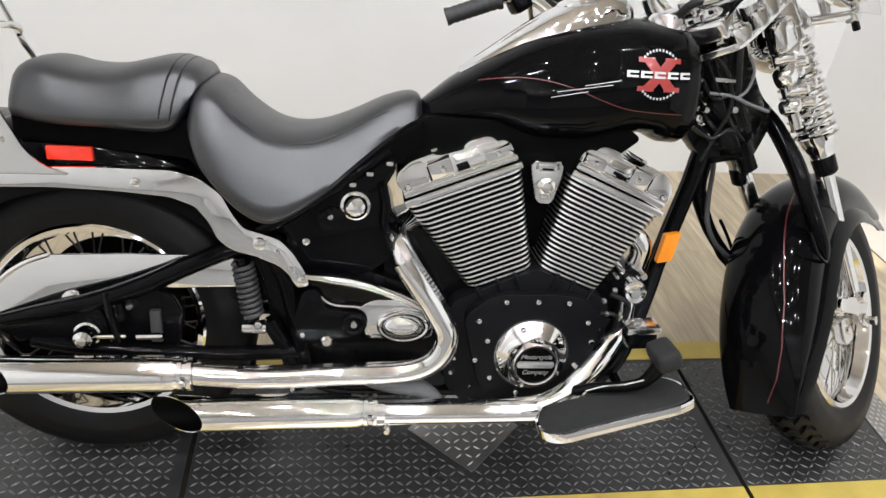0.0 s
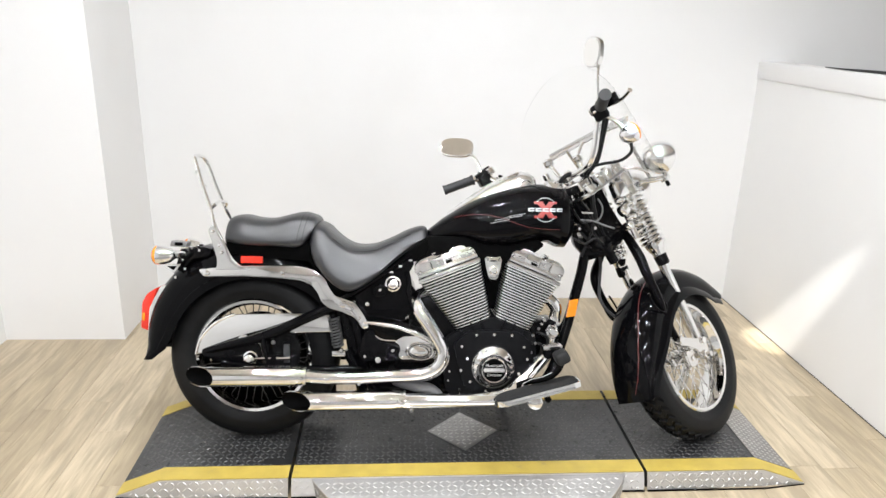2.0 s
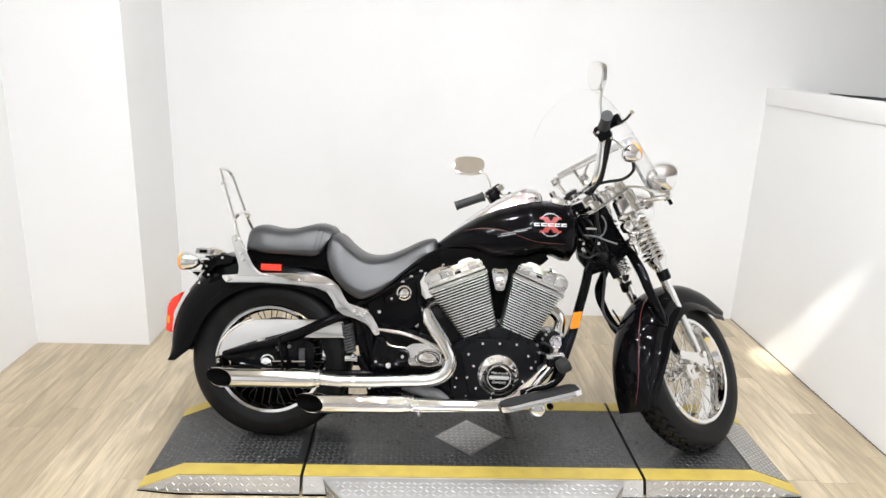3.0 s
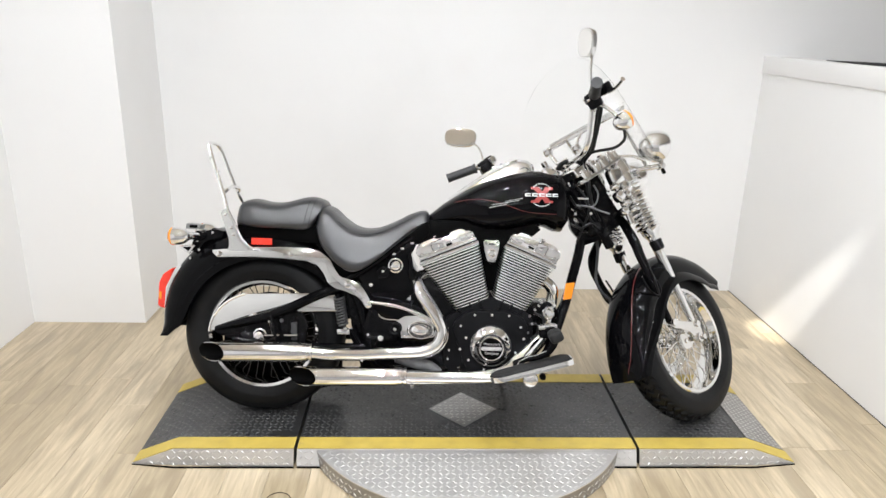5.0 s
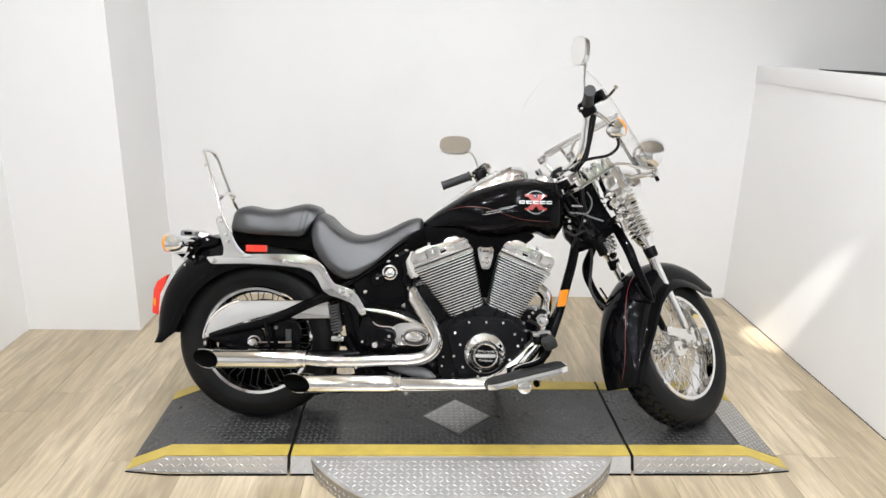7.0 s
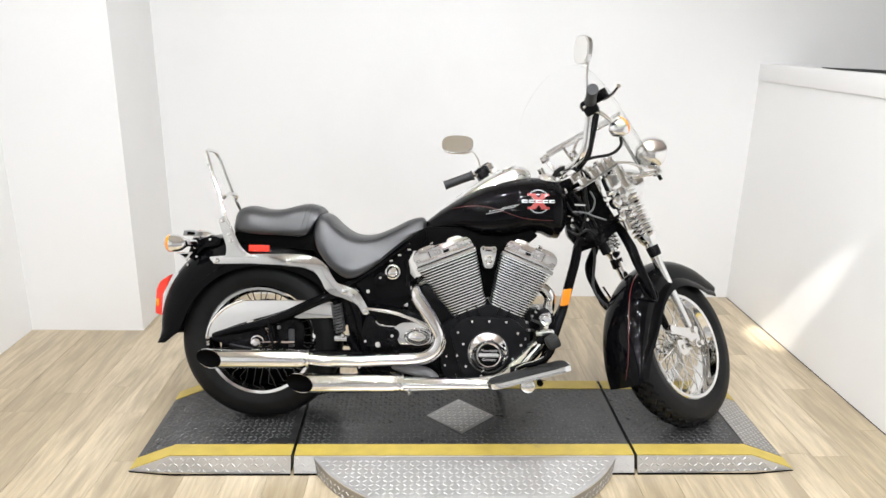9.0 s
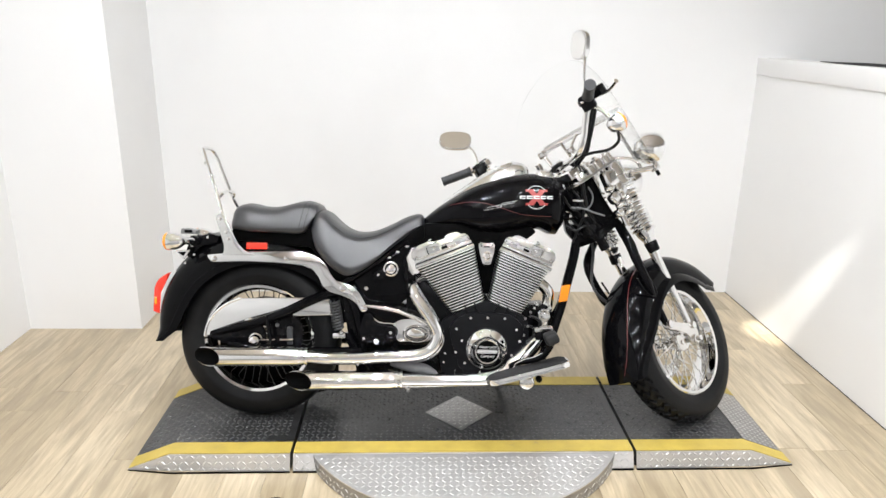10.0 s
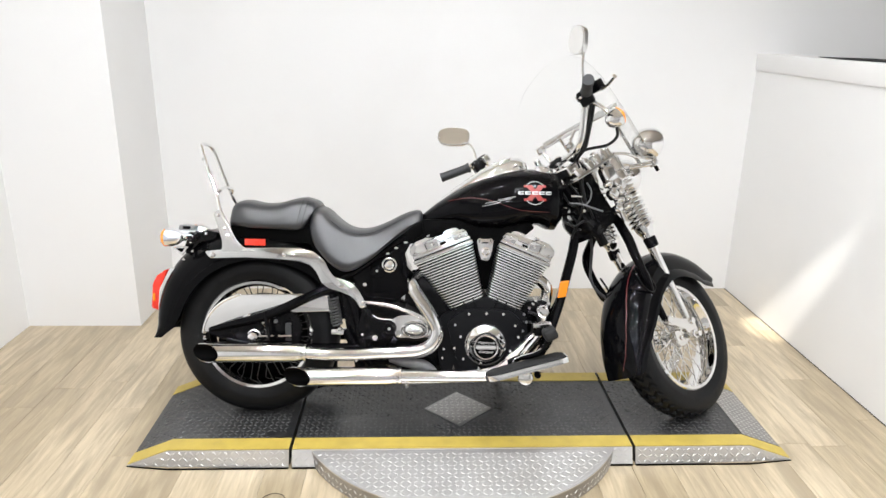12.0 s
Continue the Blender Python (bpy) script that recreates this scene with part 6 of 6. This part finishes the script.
for side in (-1, 1):
    # black rear leg
    if side < 0:
        way, radii = [(0.135, -0.005, 0.05), (0.137, 0.0, -0.06), (0.135, -0.005, -0.14), (0.105, -0.035, -0.195), (0.058, -0.072, -0.268), (0.026, -0.088, -0.32), (0.011, -0.096, -0.365), (-0.012, -0.106, -0.44), (-0.01, -0.094, -0.5), (-0.008, -0.086, -0.61)], (0.009, 0.009, 0.012, 0.019, 0.0205, 0.019, 0.0175, 0.016, 0.015, 0.014)
    else:
        way, radii = [(0.13, 0.03, 0.05), (0.13, 0.035, -0.1), (0.125, 0.06, -0.17), (0.09, 0.115, -0.225), (0.035, 0.136, -0.265), (0.01, 0.14, -0.3), (0.0, 0.14, -0.345), (0.0, 0.138, -0.41), (-0.01, 0.11, -0.5), (-0.008, 0.086, -0.61)], (0.009, 0.009, 0.012, 0.016, 0.018, 0.018, 0.0165, 0.015, 0.015, 0.014)
    bm = tube(BM(), way, radii, 14, 6)
    leg = part("fork_leg", bm, PAINT, moto, "gloss black forged fork leg", m=STEER)
    # flattened bracket loop where the leg meets the fender
    bm = tube(BM(), [(-0.055, side * 0.109, -0.38), (-0.055, side * 0.11, -0.43), (-0.03, side * 0.11, -0.475), (0.005, side * 0.11, -0.475), (0.012, side * 0.109, -0.43), (0.005, side * 0.108, -0.37)], 0.004, 8, 4)
    part("leg_bracket", bm, SATIN, leg, "black bracket round the leg", m=STEER)
    # chrome spring leg
    bm = tube(BM(), [(0.222, side * 0.072, 0.07), (0.153, side * 0.091, -0.27), (0.148, side * 0.091, -0.31), (0.137, side * 0.09, -0.44), (0.118, side * 0.088, -0.69)], (0.0125, 0.014, 0.021, 0.019, 0.013), 16, 1)
    cleg = part("spring_leg", bm, CHROME, moto, "chrome fork push rod with its springs", m=STEER)
    a, b = Vector((0.1975, side * 0.074, -0.05)), Vector((0.159, side * 0.091, -0.265))
    up_ = (a - b).normalized()
    part("spring", coil(BM(), a + up_ * 0.01, b, 0.043, 0.0062, 12, 8, 18), CHROME, cleg, "chrome coil spring", m=STEER)
    part("spring_seat", tube(BM(), [b + up_ * 0.006, b - up_ * 0.015, b - up_ * 0.036, b - up_ * 0.06], (0.04, 0.036, 0.026, 0.023), 18, 2), CHROME, cleg, "chrome spring cup", m=STEER)
    part("spring_cap", tube(BM(), [a - up_ * 0.004, a + up_ * 0.004, a + up_ * 0.0045, a + up_ * 0.03, a + up_ * 0.033, a + up_ * 0.036, a + up_ * 0.088, a + up_ * 0.094], (0.042, 0.043, 0.038, 0.037, 0.041, 0.041, 0.04, 0.034), 28, 1), CHROME, cleg, "chrome spring cap", m=STEER)
    part("cap_nut", tube(BM(), [a + up_ * 0.09, a + up_ * 0.135, a + up_ * 0.15], (0.019, 0.019, 0.012), 6, 1), CHROME, cleg, m=STEER)
    part("cap_washer", tube(BM(), [a + up_ * 0.094, a + up_ * 0.104], (0.03, 0.028), 20, 1), CHROME, cleg, m=STEER)
    part("lower_collar", tube(BM(), [b - up_ * 0.045, b - up_ * 0.05, b - up_ * 0.085, b - up_ * 0.09], (0.024, 0.0265, 0.0245, 0.02), 18, 1), SATIN, cleg, "black collar under the spring", m=STEER)
    # second, inner spring pack
    part("rebound_spring", coil(BM(), (0.118, side * 0.085, -0.11), (0.098, side * 0.095, -0.2), 0.019, 0.005, 5, 6, 14), CHROME, cleg, "short chrome rebound spring", m=STEER)
    part("damper_tube", tube(BM(), [(0.135, side * 0.075, 0.05), (0.08, side * 0.09, -0.2)], 0.013, 12, 1), CHROME, cleg, m=STEER)
    # stacked chrome castings and domed nuts between the leg and the spring
    for p_, s_, w_, h_, lean_ in ((0.112, 0.0, 0.075, 0.07, 8), (0.135, -0.06, 0.05, 0.06, -6), (0.075, -0.075, 0.044, 0.046, -12), (0.12, -0.085, 0.03, 0.034, 15), (0.055, -0.135, 0.036, 0.034, 10)):
        fm = STEER @ Matrix.Translation((p_, side * 0.1, s_)) @ Matrix.Rotation(radians(lean_), 4, "Y")
        part("fork_casting", block(BM(), (0, 0, 0), (w_, 0.044, h_), 0.019, 4, fm), CHROME, cleg)
    for p_, s_ in ((0.055, -0.03), (0.105, -0.062), (0.07, -0.11), (0.095, -0.15), (0.12, -0.12)):
        part("domed_nut", lathe(BM(), [(0, -0.018), (0.008, -0.016), (0.012, -0.008), (0.0125, 0.02)], STEER @ Matrix.Diagonal((1, -side, 1, 1)) @ Matrix.Translation((p_, -0.122, s_)), 14), CHROME, cleg)
    # rocker link to the axle
    out = rounded([(-0.03, -0.60), (-0.005, -0.59), (0.025, -0.622), (0.085, -0.662), (0.118, -0.677), (0.134, -0.706), (0.126, -0.738), (0.09, -0.754), (0.066, -0.732), (0.058, -0.695), (0.01, -0.65), (-0.025, -0.628)], 0.012, 4)
    lo, hi = sorted((side * 0.082, side * 0.104))
    rock = part("rocker_link", prism(BM(), out, lo, hi, 0.0105, 4), CAST, moto, "chrome leading rocker link", m=STEER)
    flip = STEER @ Matrix.Diagonal((1, -side, 1, 1))
    for p_, s_, r_ in ((-0.012, -0.61, 0.016), (0.118, -0.69, 0.015), (0.09, -0.738, 0.019)):
        bolt(rock, (p_, -0.105, s_), r_, 0.01, flip)
bm = prism(BM(), rounded([(0.0, -0.665), (0.045, -0.69), (0.04, -0.75), (-0.015, -0.735)], 0.02, 4), -0.092, -0.066, 0.008, 3)
cal = part("caliper", bm, CAST, moto, "polished front brake caliper", m=STEER)
bolt(cal, (0.018, -0.093, -0.71), 0.01, 0.006, STEER)
part("axle", tube(BM(), [(0.09, -0.13, -0.738), (0.09, 0.13, -0.738)], 0.011, 12, 1), CHROME, front_wheel, m=STEER)
part("brake_hose", tube(BM(), [(0.06, 0.085, -0.19), (0.04, 0.1, -0.25), (0.0, 0.112, -0.3), (-0.045, 0.112, -0.345), (-0.055, 0.105, -0.40), (-0.03, 0.09, -0.47)], 0.006, 8, 5), GREYRUBBER, moto, "grey brake hose", m=STEER)

bm = prism(BM(), rounded([(-0.065, -0.16), (0.1, -0.16), (0.11, 0.045), (-0.075, 0.045)], 0.01, 3), -0.03, 0.06, 0.006)
part("fork_cover", bm, SATIN, moto, "black cover between the fork legs", m=STEER)

# handlebar
HB = STEER @ Matrix.Translation((0, 0.045, -0.012)) @ Matrix.Rotation(radians(-1.7), 4, "X")
half = [(0.0, 0.0, 0.15), (0.0, 0.06, 0.15), (-0.012, 0.12, 0.15), (-0.022, 0.18, 0.162), (-0.018, 0.225, 0.195), (-0.006, 0.262, 0.245), (0.0, 0.298, 0.29), (-0.022, 0.34, 0.32), (-0.072, 0.388, 0.336), (-0.126, 0.443, 0.35)]


def mir(pts, side):
    return [(p, side * q, s) for p, q, s in pts]


bm = tube(BM(), mir(half[::-1], -1) + half[1:], 0.0128, 14, 5)
handlebar = part("handlebar", bm, CHROME, moto, "chrome pull-back handlebar", m=HB)
for side in (-1, 1):
    part("riser", tube(BM(), [(0.0, side * 0.045, 0.07), (0.0, side * 0.045, 0.13)], 0.017, 14, 1), CHROME, handlebar, "chrome riser", m=HB)
    part("riser_clamp", block(BM(), (0, side * 0.045, 0.153), (0.042, 0.034, 0.04), 0.008, 3), CHROME, handlebar, m=HB)
    a, b = Vector((-0.035, side * 0.352, 0.325)), Vector((-0.128, side * 0.445, 0.351))
    grip = part("grip", tube(BM(), [a, a.lerp(b, 0.06), a.lerp(b, 0.1), a.lerp(b, 0.9), a.lerp(b, 0.97), b], (0.022, 0.022, 0.0185, 0.0185, 0.021, 0.02), 20, 1), GREYRUBBER, handlebar, "black rubber grip", m=HB)
    for k in range(7):
        c = a.lerp(b, 0.16 + 0.11 * k)
        d = (b - a).normalized()
        part("grip_rib", tube(BM(), [c - d * 0.004, c + d * 0.004], 0.0195, 20, 1), GREYRUBBER, grip, m=HB)
    # switch housing, lever and its perch
    c = Vector((-0.012, side * 0.322, 0.308))
    sw = part("switch_housing", block(BM(), (0, 0, 0), (0.056, 0.052, 0.06), 0.012, 3, Matrix.Translation(c) @ Matrix.Rotation(side * radians(-28), 4, "Z")), MATTE if side < 0 else SATIN, handlebar, "black switch housing", m=HB)
    part("button", block(BM(), (c.x - 0.028, c.y, c.z + 0.008), (0.012, 0.014, 0.01), 0.003), CHROME, sw, m=HB)
    part("reservoir", block(BM(), (c.x + 0.055, c.y + side * 0.026, c.z + 0.016), (0.04, 0.045, 0.038), 0.005, 2), SATIN, sw, "black fluid reservoir", m=HB)
    part("lever", tube(BM(), [(0.02, side * 0.29, 0.32), (0.055, side * 0.32, 0.312), (0.07, side * 0.352, 0.306), (0.07, side * 0.385, 0.309), (0.064, side * 0.415, 0.317), (0.063, side * 0.421, 0.319)],
                      (0.01, 0.0095, 0.009, 0.008, 0.0075, 0.011), 10, 5, flat=0.8), CHROME, sw, "chrome hand lever", m=HB)
    part("perch_clamp", block(BM(), (0.01, side * 0.29, 0.32), (0.036, 0.026, 0.03), 0.006, 2), CHROME, sw, m=HB)
    # cables that follow the bar down
    for dp, ds in ((0.024, -0.004), (0.038, -0.012), (0.05, -0.002)):
        bm = tube(BM(), [(p + dp * (1.2 if k_ % 2 else 0.9), side * q, s + ds) for k_, (p, q, s) in enumerate(((0.01, 0.30, 0.285), (-0.004, 0.262, 0.245), (-0.016, 0.225, 0.195), (-0.02, 0.18, 0.16), (-0.01, 0.12, 0.135), (0.0, 0.08, 0.1), (0.02, 0.05, 0.03)))], 0.0066, 8, 5)
        part("control_cable", bm, HOSE, handlebar, "black control cable", m=HB)
    # turn signal ahead of the bar
    tm = HB @ Matrix.Translation((0.012, side * 0.345, 0.187)) @ Matrix.Rotation(math.pi / 2 + side * radians(32), 4, "Z")
    bullet(moto, tm @ Matrix.Translation((0, -0.036, 0)), 0.036, 0.054)
    part("signal_stem", tube(BM(), [(0.022, side * 0.352, 0.205), (0.02, side * 0.338, 0.25), (0.012, side * 0.31, 0.30)], 0.008, 10, 3), CHROME, handlebar, m=HB)
    part("signal_wire", tube(BM(), [(0.025, side * 0.345, 0.155), (0.035, side * 0.32, 0.125), (0.03, side * 0.27, 0.115), (0.012, side * 0.21, 0.135), (0.0, side * 0.17, 0.145)], 0.006, 8, 5), HOSE, handlebar, "black wire loop", m=HB)


def bar_mirror(side, stem, centre, facing, label, roll=0, wide=1.0, tall=1.0):
    """A round-cornered chrome mirror on a bent stem."""
    root = part("mirror", tube(BM(), stem, 0.005, 10, 5), CHROME, moto, label, m=HB)
    d = Vector(facing).normalized()
    back = -d
    up = (WORLD_UP - d * WORLD_UP.dot(d)).normalized()
    across = back.cross(up)
    rot = Matrix(((across.x, back.x, up.x), (across.y, back.y, up.y), (across.z, back.z, up.z))).to_4x4() @ Matrix.Rotation(radians(roll), 4, "Y")
    out = [(0.055 * wide * math.copysign(abs(math.cos(g)) ** 0.7, math.cos(g)), 0.042 * tall * math.copysign(abs(math.sin(g)) ** 0.7, math.sin(g))) for g in np.linspace(0, 2 * math.pi, 37)[:-1]]
    mm = HB @ Matrix.Translation(centre) @ rot
    part("shell", prism(BM(), out, 0.0, 0.022, 0.008, 3), CHROME, root, "chrome mirror shell", m=mm)
    part("glass", prism(BM(), [(x * 0.88, z * 0.88) for x, z in out], -0.003, 0.001, 0), MIRROR, root, "mirror glass", m=mm)
    return root


to_steer = STEER.inverted()
WORLD_UP = to_steer.to_3x3() @ (moto.matrix_world.inverted().to_3x3() @ Vector((0, 0, 1)))


def bar_way(x, y, z):
    """A direction of the room, in the handlebar's own frame."""
    return (moto.matrix_world @ HB).to_3x3().inverted() @ Vector((x, y, z))


bar_mirror(1, [(-0.03, 0.30, 0.335), (-0.01, 0.305, 0.37), (0.012, 0.325, 0.405), (0.01, 0.35, 0.44)], (-0.002, 0.372, 0.48), bar_way(-0.195, -0.855, 0.48), "chrome handlebar mirror with beige reflections", 0, 1.3)
bar_mirror(-1, [(-0.045, -0.36, 0.345), (-0.035, -0.385, 0.40), (-0.01, -0.4, 0.44), (0.03, -0.405, 0.475), (0.02, -0.405, 0.49)], (-0.005, -0.405, 0.498), bar_way(-0.79, -0.61, 0.03), "chrome handlebar mirror reflecting the white wall", 90, 0.92, 0.84)

# lamps


def round_lamp(m, r, label):
    root = part("headlamp", lathe(BM(), [(0, r * 1.25), (r * 0.35, r * 1.18), (r * 0.66, r * 0.95), (r * 0.88, r * 0.6), (r, r * 0.2), (r * 1.04, 0.0), (r * 1.04, -r * 0.14), (r * 0.95, -r * 0.18), (r * 0.95, -r * 0.1), (0, r * 0.5)], m, 36), CHROME, moto, label)
    part("glass", lathe(BM(), [(r * 0.95, -r * 0.16), (r * 0.7, -r * 0.27), (r * 0.35, -r * 0.34), (0, -r * 0.36)], m, 36), LAMPGLASS, root, "clear lamp glass")
    return root


for side in (-1, 1):
    round_lamp(STEER @ Matrix.Translation((0.35, side * 0.178, 0.014)) @ Matrix.Rotation(radians(90), 4, "Z") @ Matrix.Rotation(radians(31), 4, "X"), 0.064, "chrome passing lamp")
    part("lamp_stem", tube(BM(), [(0.338, side * 0.176, -0.04), (0.325, side * 0.172, -0.062), (0.29, side * 0.15, -0.05), (0.25, side * 0.11, -0.03)], 0.011, 10, 4), CHROME, moto, m=STEER)
for side in (-1, 1):
    part("lamp_clamp", block(BM(), (0.322, side * 0.172, -0.064), (0.034, 0.03, 0.026), 0.007, 3), CHROME, moto, m=STEER)
    part("lamp_nut", tube(BM(), [(0.322, side * 0.172, -0.075), (0.322, side * 0.172, -0.1)], 0.008, 6, 1), SATIN, moto, m=STEER)
round_lamp(STEER @ Matrix.Translation((0.335, 0, -0.075)) @ Matrix.Rotation(radians(90), 4, "Z") @ Matrix.Rotation(radians(31), 4, "X"), 0.08, "chrome main headlamp")

# clear windshield with its chrome braces
n_q = 22
rings = []


def shield_p(q, s):
    return 0.325 - 2.1 * q * q - 0.10 * (s - 0.1)


def shield_w(s):
    """Half width at height s: round at the top."""
    return 0.275 * math.sqrt(max(0.0, 1 - max(0.0, (s - 0.22) / 0.29) ** 2.2)) if s > 0.22 else 0.275 - 0.12 * max(0, 0.12 - s)


bm = BM()
for off in (0.0, 0.0014):
    grid = []
    for s in list(np.linspace(-0.04, 0.44, 12)) + [0.47, 0.49, 0.505, 0.5095]:
        w = shield_w(s)
        grid.append([bm.verts.new((shield_p(q, s) + off, q, s)) for q in np.linspace(-w, w, n_q)])
    for a, b in zip(grid, grid[1:]):
        for k in range(n_q - 1):
            bm.faces.new((a[k], a[k + 1], b[k + 1], b[k]))
    rings.append(grid)
ga, gb = rings
edge_a = [r[0] for r in ga] + ga[-1][1:-1] + [r[-1] for r in ga[::-1]] + ga[0][1:-1][::-1]
edge_b = [r[0] for r in gb] + gb[-1][1:-1] + [r[-1] for r in gb[::-1]] + gb[0][1:-1][::-1]
for k in range(len(edge_a)):
    bm.faces.new((edge_a[k], edge_a[(k + 1) % len(edge_a)], edge_b[(k + 1) % len(edge_b)], edge_b[k]))
shield = part("windshield", bm, CLEAR, moto, "clear acrylic windshield", m=STEER)
shield.visible_shadow = False


def strap(qs, s0_, s1_, wid, name="brace"):
    pts = [Vector((shield_p(q, s) - 0.006, q, s)) for q, s in zip(qs, np.linspace(s0_, s1_, len(qs)))]
    return part(name, tube(BM(), pts, wid, 10, 3, flat=0.45), BRUSHED, shield, "chrome windshield brace", m=STEER)


strap(np.linspace(-0.2, 0.2, 9), 0.218, 0.218, 0.02)
for side in (-1, 1):
    pts = [Vector((shield_p(side * q, s) - 0.008, side * q, s)) for q, s in ((0.14, 0.215), (0.137, 0.146), (0.133, 0.05), (0.13, -0.05))]
    part("upright", tube(BM(), pts, 0.019, 10, 3, flat=0.35), BRUSHED, shield, "chrome upright brace", m=STEER)
    part("shield_mount", tube(BM(), [(0.19, side * 0.105, 0.06), (0.23, side * 0.14, 0.03), (0.27, side * 0.152, -0.01)], 0.006, 10, 3), CHROME, shield, m=STEER)
    for s_, q_ in ((0.218, 0.19), (0.218, 0.08), (0.1, 0.135), (0.0, 0.132)):
        bm = tube(BM(), [(shield_p(q_, s_) - 0.018, side * q_, s_), (shield_p(q_, s_) + 0.008, side * q_, s_)], 0.006, 8, 1)
        part("bolt", bm, CHROME, shield, m=STEER)

# chrome clamps and rods that tie the windshield to the upper fork clamp
for pts, r in (([(0.13, 0.15, 0.211), (0.108, 0.12, 0.157), (0.098, 0.09, 0.083), (0.095, 0.085, 0.06)], 0.0085), ([(0.196, 0.06, 0.168), (0.17, 0.04, 0.12), (0.148, 0.02, 0.06)], 0.0085),
               ([(0.24, 0.13, 0.218), (0.18, 0.15, 0.215), (0.13, 0.15, 0.211)], 0.007), ([(0.28, 0.06, 0.21), (0.23, 0.06, 0.19), (0.196, 0.06, 0.168)], 0.007)):
    part("shield_rod", tube(BM(), pts, r, 10, 4), CHROME, top_clamp, "chrome windshield rod", m=STEER)
for p_, q_, s_ in ((0.13, 0.15, 0.211), (0.196, 0.06, 0.168)):
    part("rod_clamp", block(BM(), (p_, q_, s_), (0.03, 0.032, 0.034), 0.008, 3), CHROME, top_clamp, m=STEER)
    part("clamp_nut", tube(BM(), [(p_ - 0.02, q_ - 0.012, s_), (p_ + 0.02, q_ + 0.012, s_)], 0.009, 6, 1), CHROME, top_clamp, m=STEER)
for p_, q_, w_, h_ in ((-0.03, -0.085, 0.05, 0.03), (0.03, -0.1, 0.044, 0.034), (0.085, -0.1, 0.05, 0.042), (0.145, -0.1, 0.046, 0.036), (-0.035, 0.06, 0.05, 0.04), (0.05, 0.0, 0.06, 0.03)):
    part("clamp_boss", lathe(BM(), [(0, h_ + 0.008), (w_ * 0.2, h_ + 0.007), (w_ * 0.25, h_), (w_ * 0.4, h_ - 0.003), (w_ * 0.46, h_ - 0.009), (w_ * 0.46, 0.0)], STEER @ Matrix.Translation((p_, q_, 0.058)) @ Matrix.Rotation(radians(90), 4, "X"), 20), CHROME, top_clamp)
# ignition pod, hose and block
part("clamp_pod", block(BM(), (-0.03, -0.02, 0.095), (0.07, 0.12, 0.04), 0.01, 3), CHROME, top_clamp, m=STEER)
part("clamp_stud", tube(BM(), [(-0.02, 0.075, 0.07), (-0.02, 0.075, 0.19)], 0.013, 12, 1), CHROME, top_clamp, m=STEER)
part("clamp_stud", tube(BM(), [(0.03, -0.09, 0.07), (0.03, -0.09, 0.105)], 0.018, 14, 1), CHROME, top_clamp, m=STEER)
part("wiring_loop", tube(BM(), [(-0.04, 0.03, 0.13), (-0.02, -0.01, 0.15), (0.01, -0.05, 0.13), (0.0, -0.075, 0.08), (-0.03, -0.06, 0.0), (-0.03, -0.03, -0.08)], 0.009, 10, 5), HOSE, moto, "black wiring loop", m=STEER)
for k in range(5):
    part("wiring", tube(BM(), [(0.36, -0.04 + 0.012 * k, 0.90 - 0.02 * k), (0.40, -0.05, 0.88 - 0.03 * k), (0.44, -0.045 + 0.01 * k, 0.80 - 0.01 * k)], 0.005, 6, 4), HOSE, moto)

# ---- floor planks ----
PW, PL = 0.152, 0.915
plank_meshes = {}


def plank_mesh(length):
    key = round(length, 3)
    if key not in plank_meshes:
        bm = block(BM(), (0, 0, -0.004), (PW - 0.001, length - 0.001, 0.008), 0.0004, 1)
        me = bpy.data.meshes.new("plank")
        bm.to_mesh(me)
        bm.free()
        me.materials.append(PLANK)
        plank_meshes[key] = me
    return plank_meshes[key]


rng = random.Random(4)
x = LEFT
while x < RIGHT:
    y = BACK
    off = rng.random()
    first_len = PL * (0.25 + 0.75 * off)
    while y > EDGE:
        length = min(first_len, y - EDGE) if y == BACK else min(PL, y - EDGE)
        cx = x + PW / 2
        ob = new("plank", plank_mesh(length))
        ob.location = (cx, y - length / 2, 0)
        ob.parent = floor_ob
        y -= length
        if length < 0.05:
            break
    x += PW
# concrete of the hall
bm = block(BM(), ((LEFT + FAR_RIGHT) / 2, (FRONT + EDGE) / 2, -0.003), (FAR_RIGHT - LEFT, EDGE - FRONT, 0.004), 0)
tagged(part("ground", bm, CONCRETE), "grey concrete floor of the hall", "floor", kind="structure")
bm = block(BM(), ((RIGHT + FAR_RIGHT) / 2, (EDGE + BACK) / 2, -0.003), (FAR_RIGHT - RIGHT, BACK - EDGE, 0.004), 0)
tagged(part("pavement", bm, CONCRETE), "grey concrete floor beyond the half wall", "floor", kind="structure")
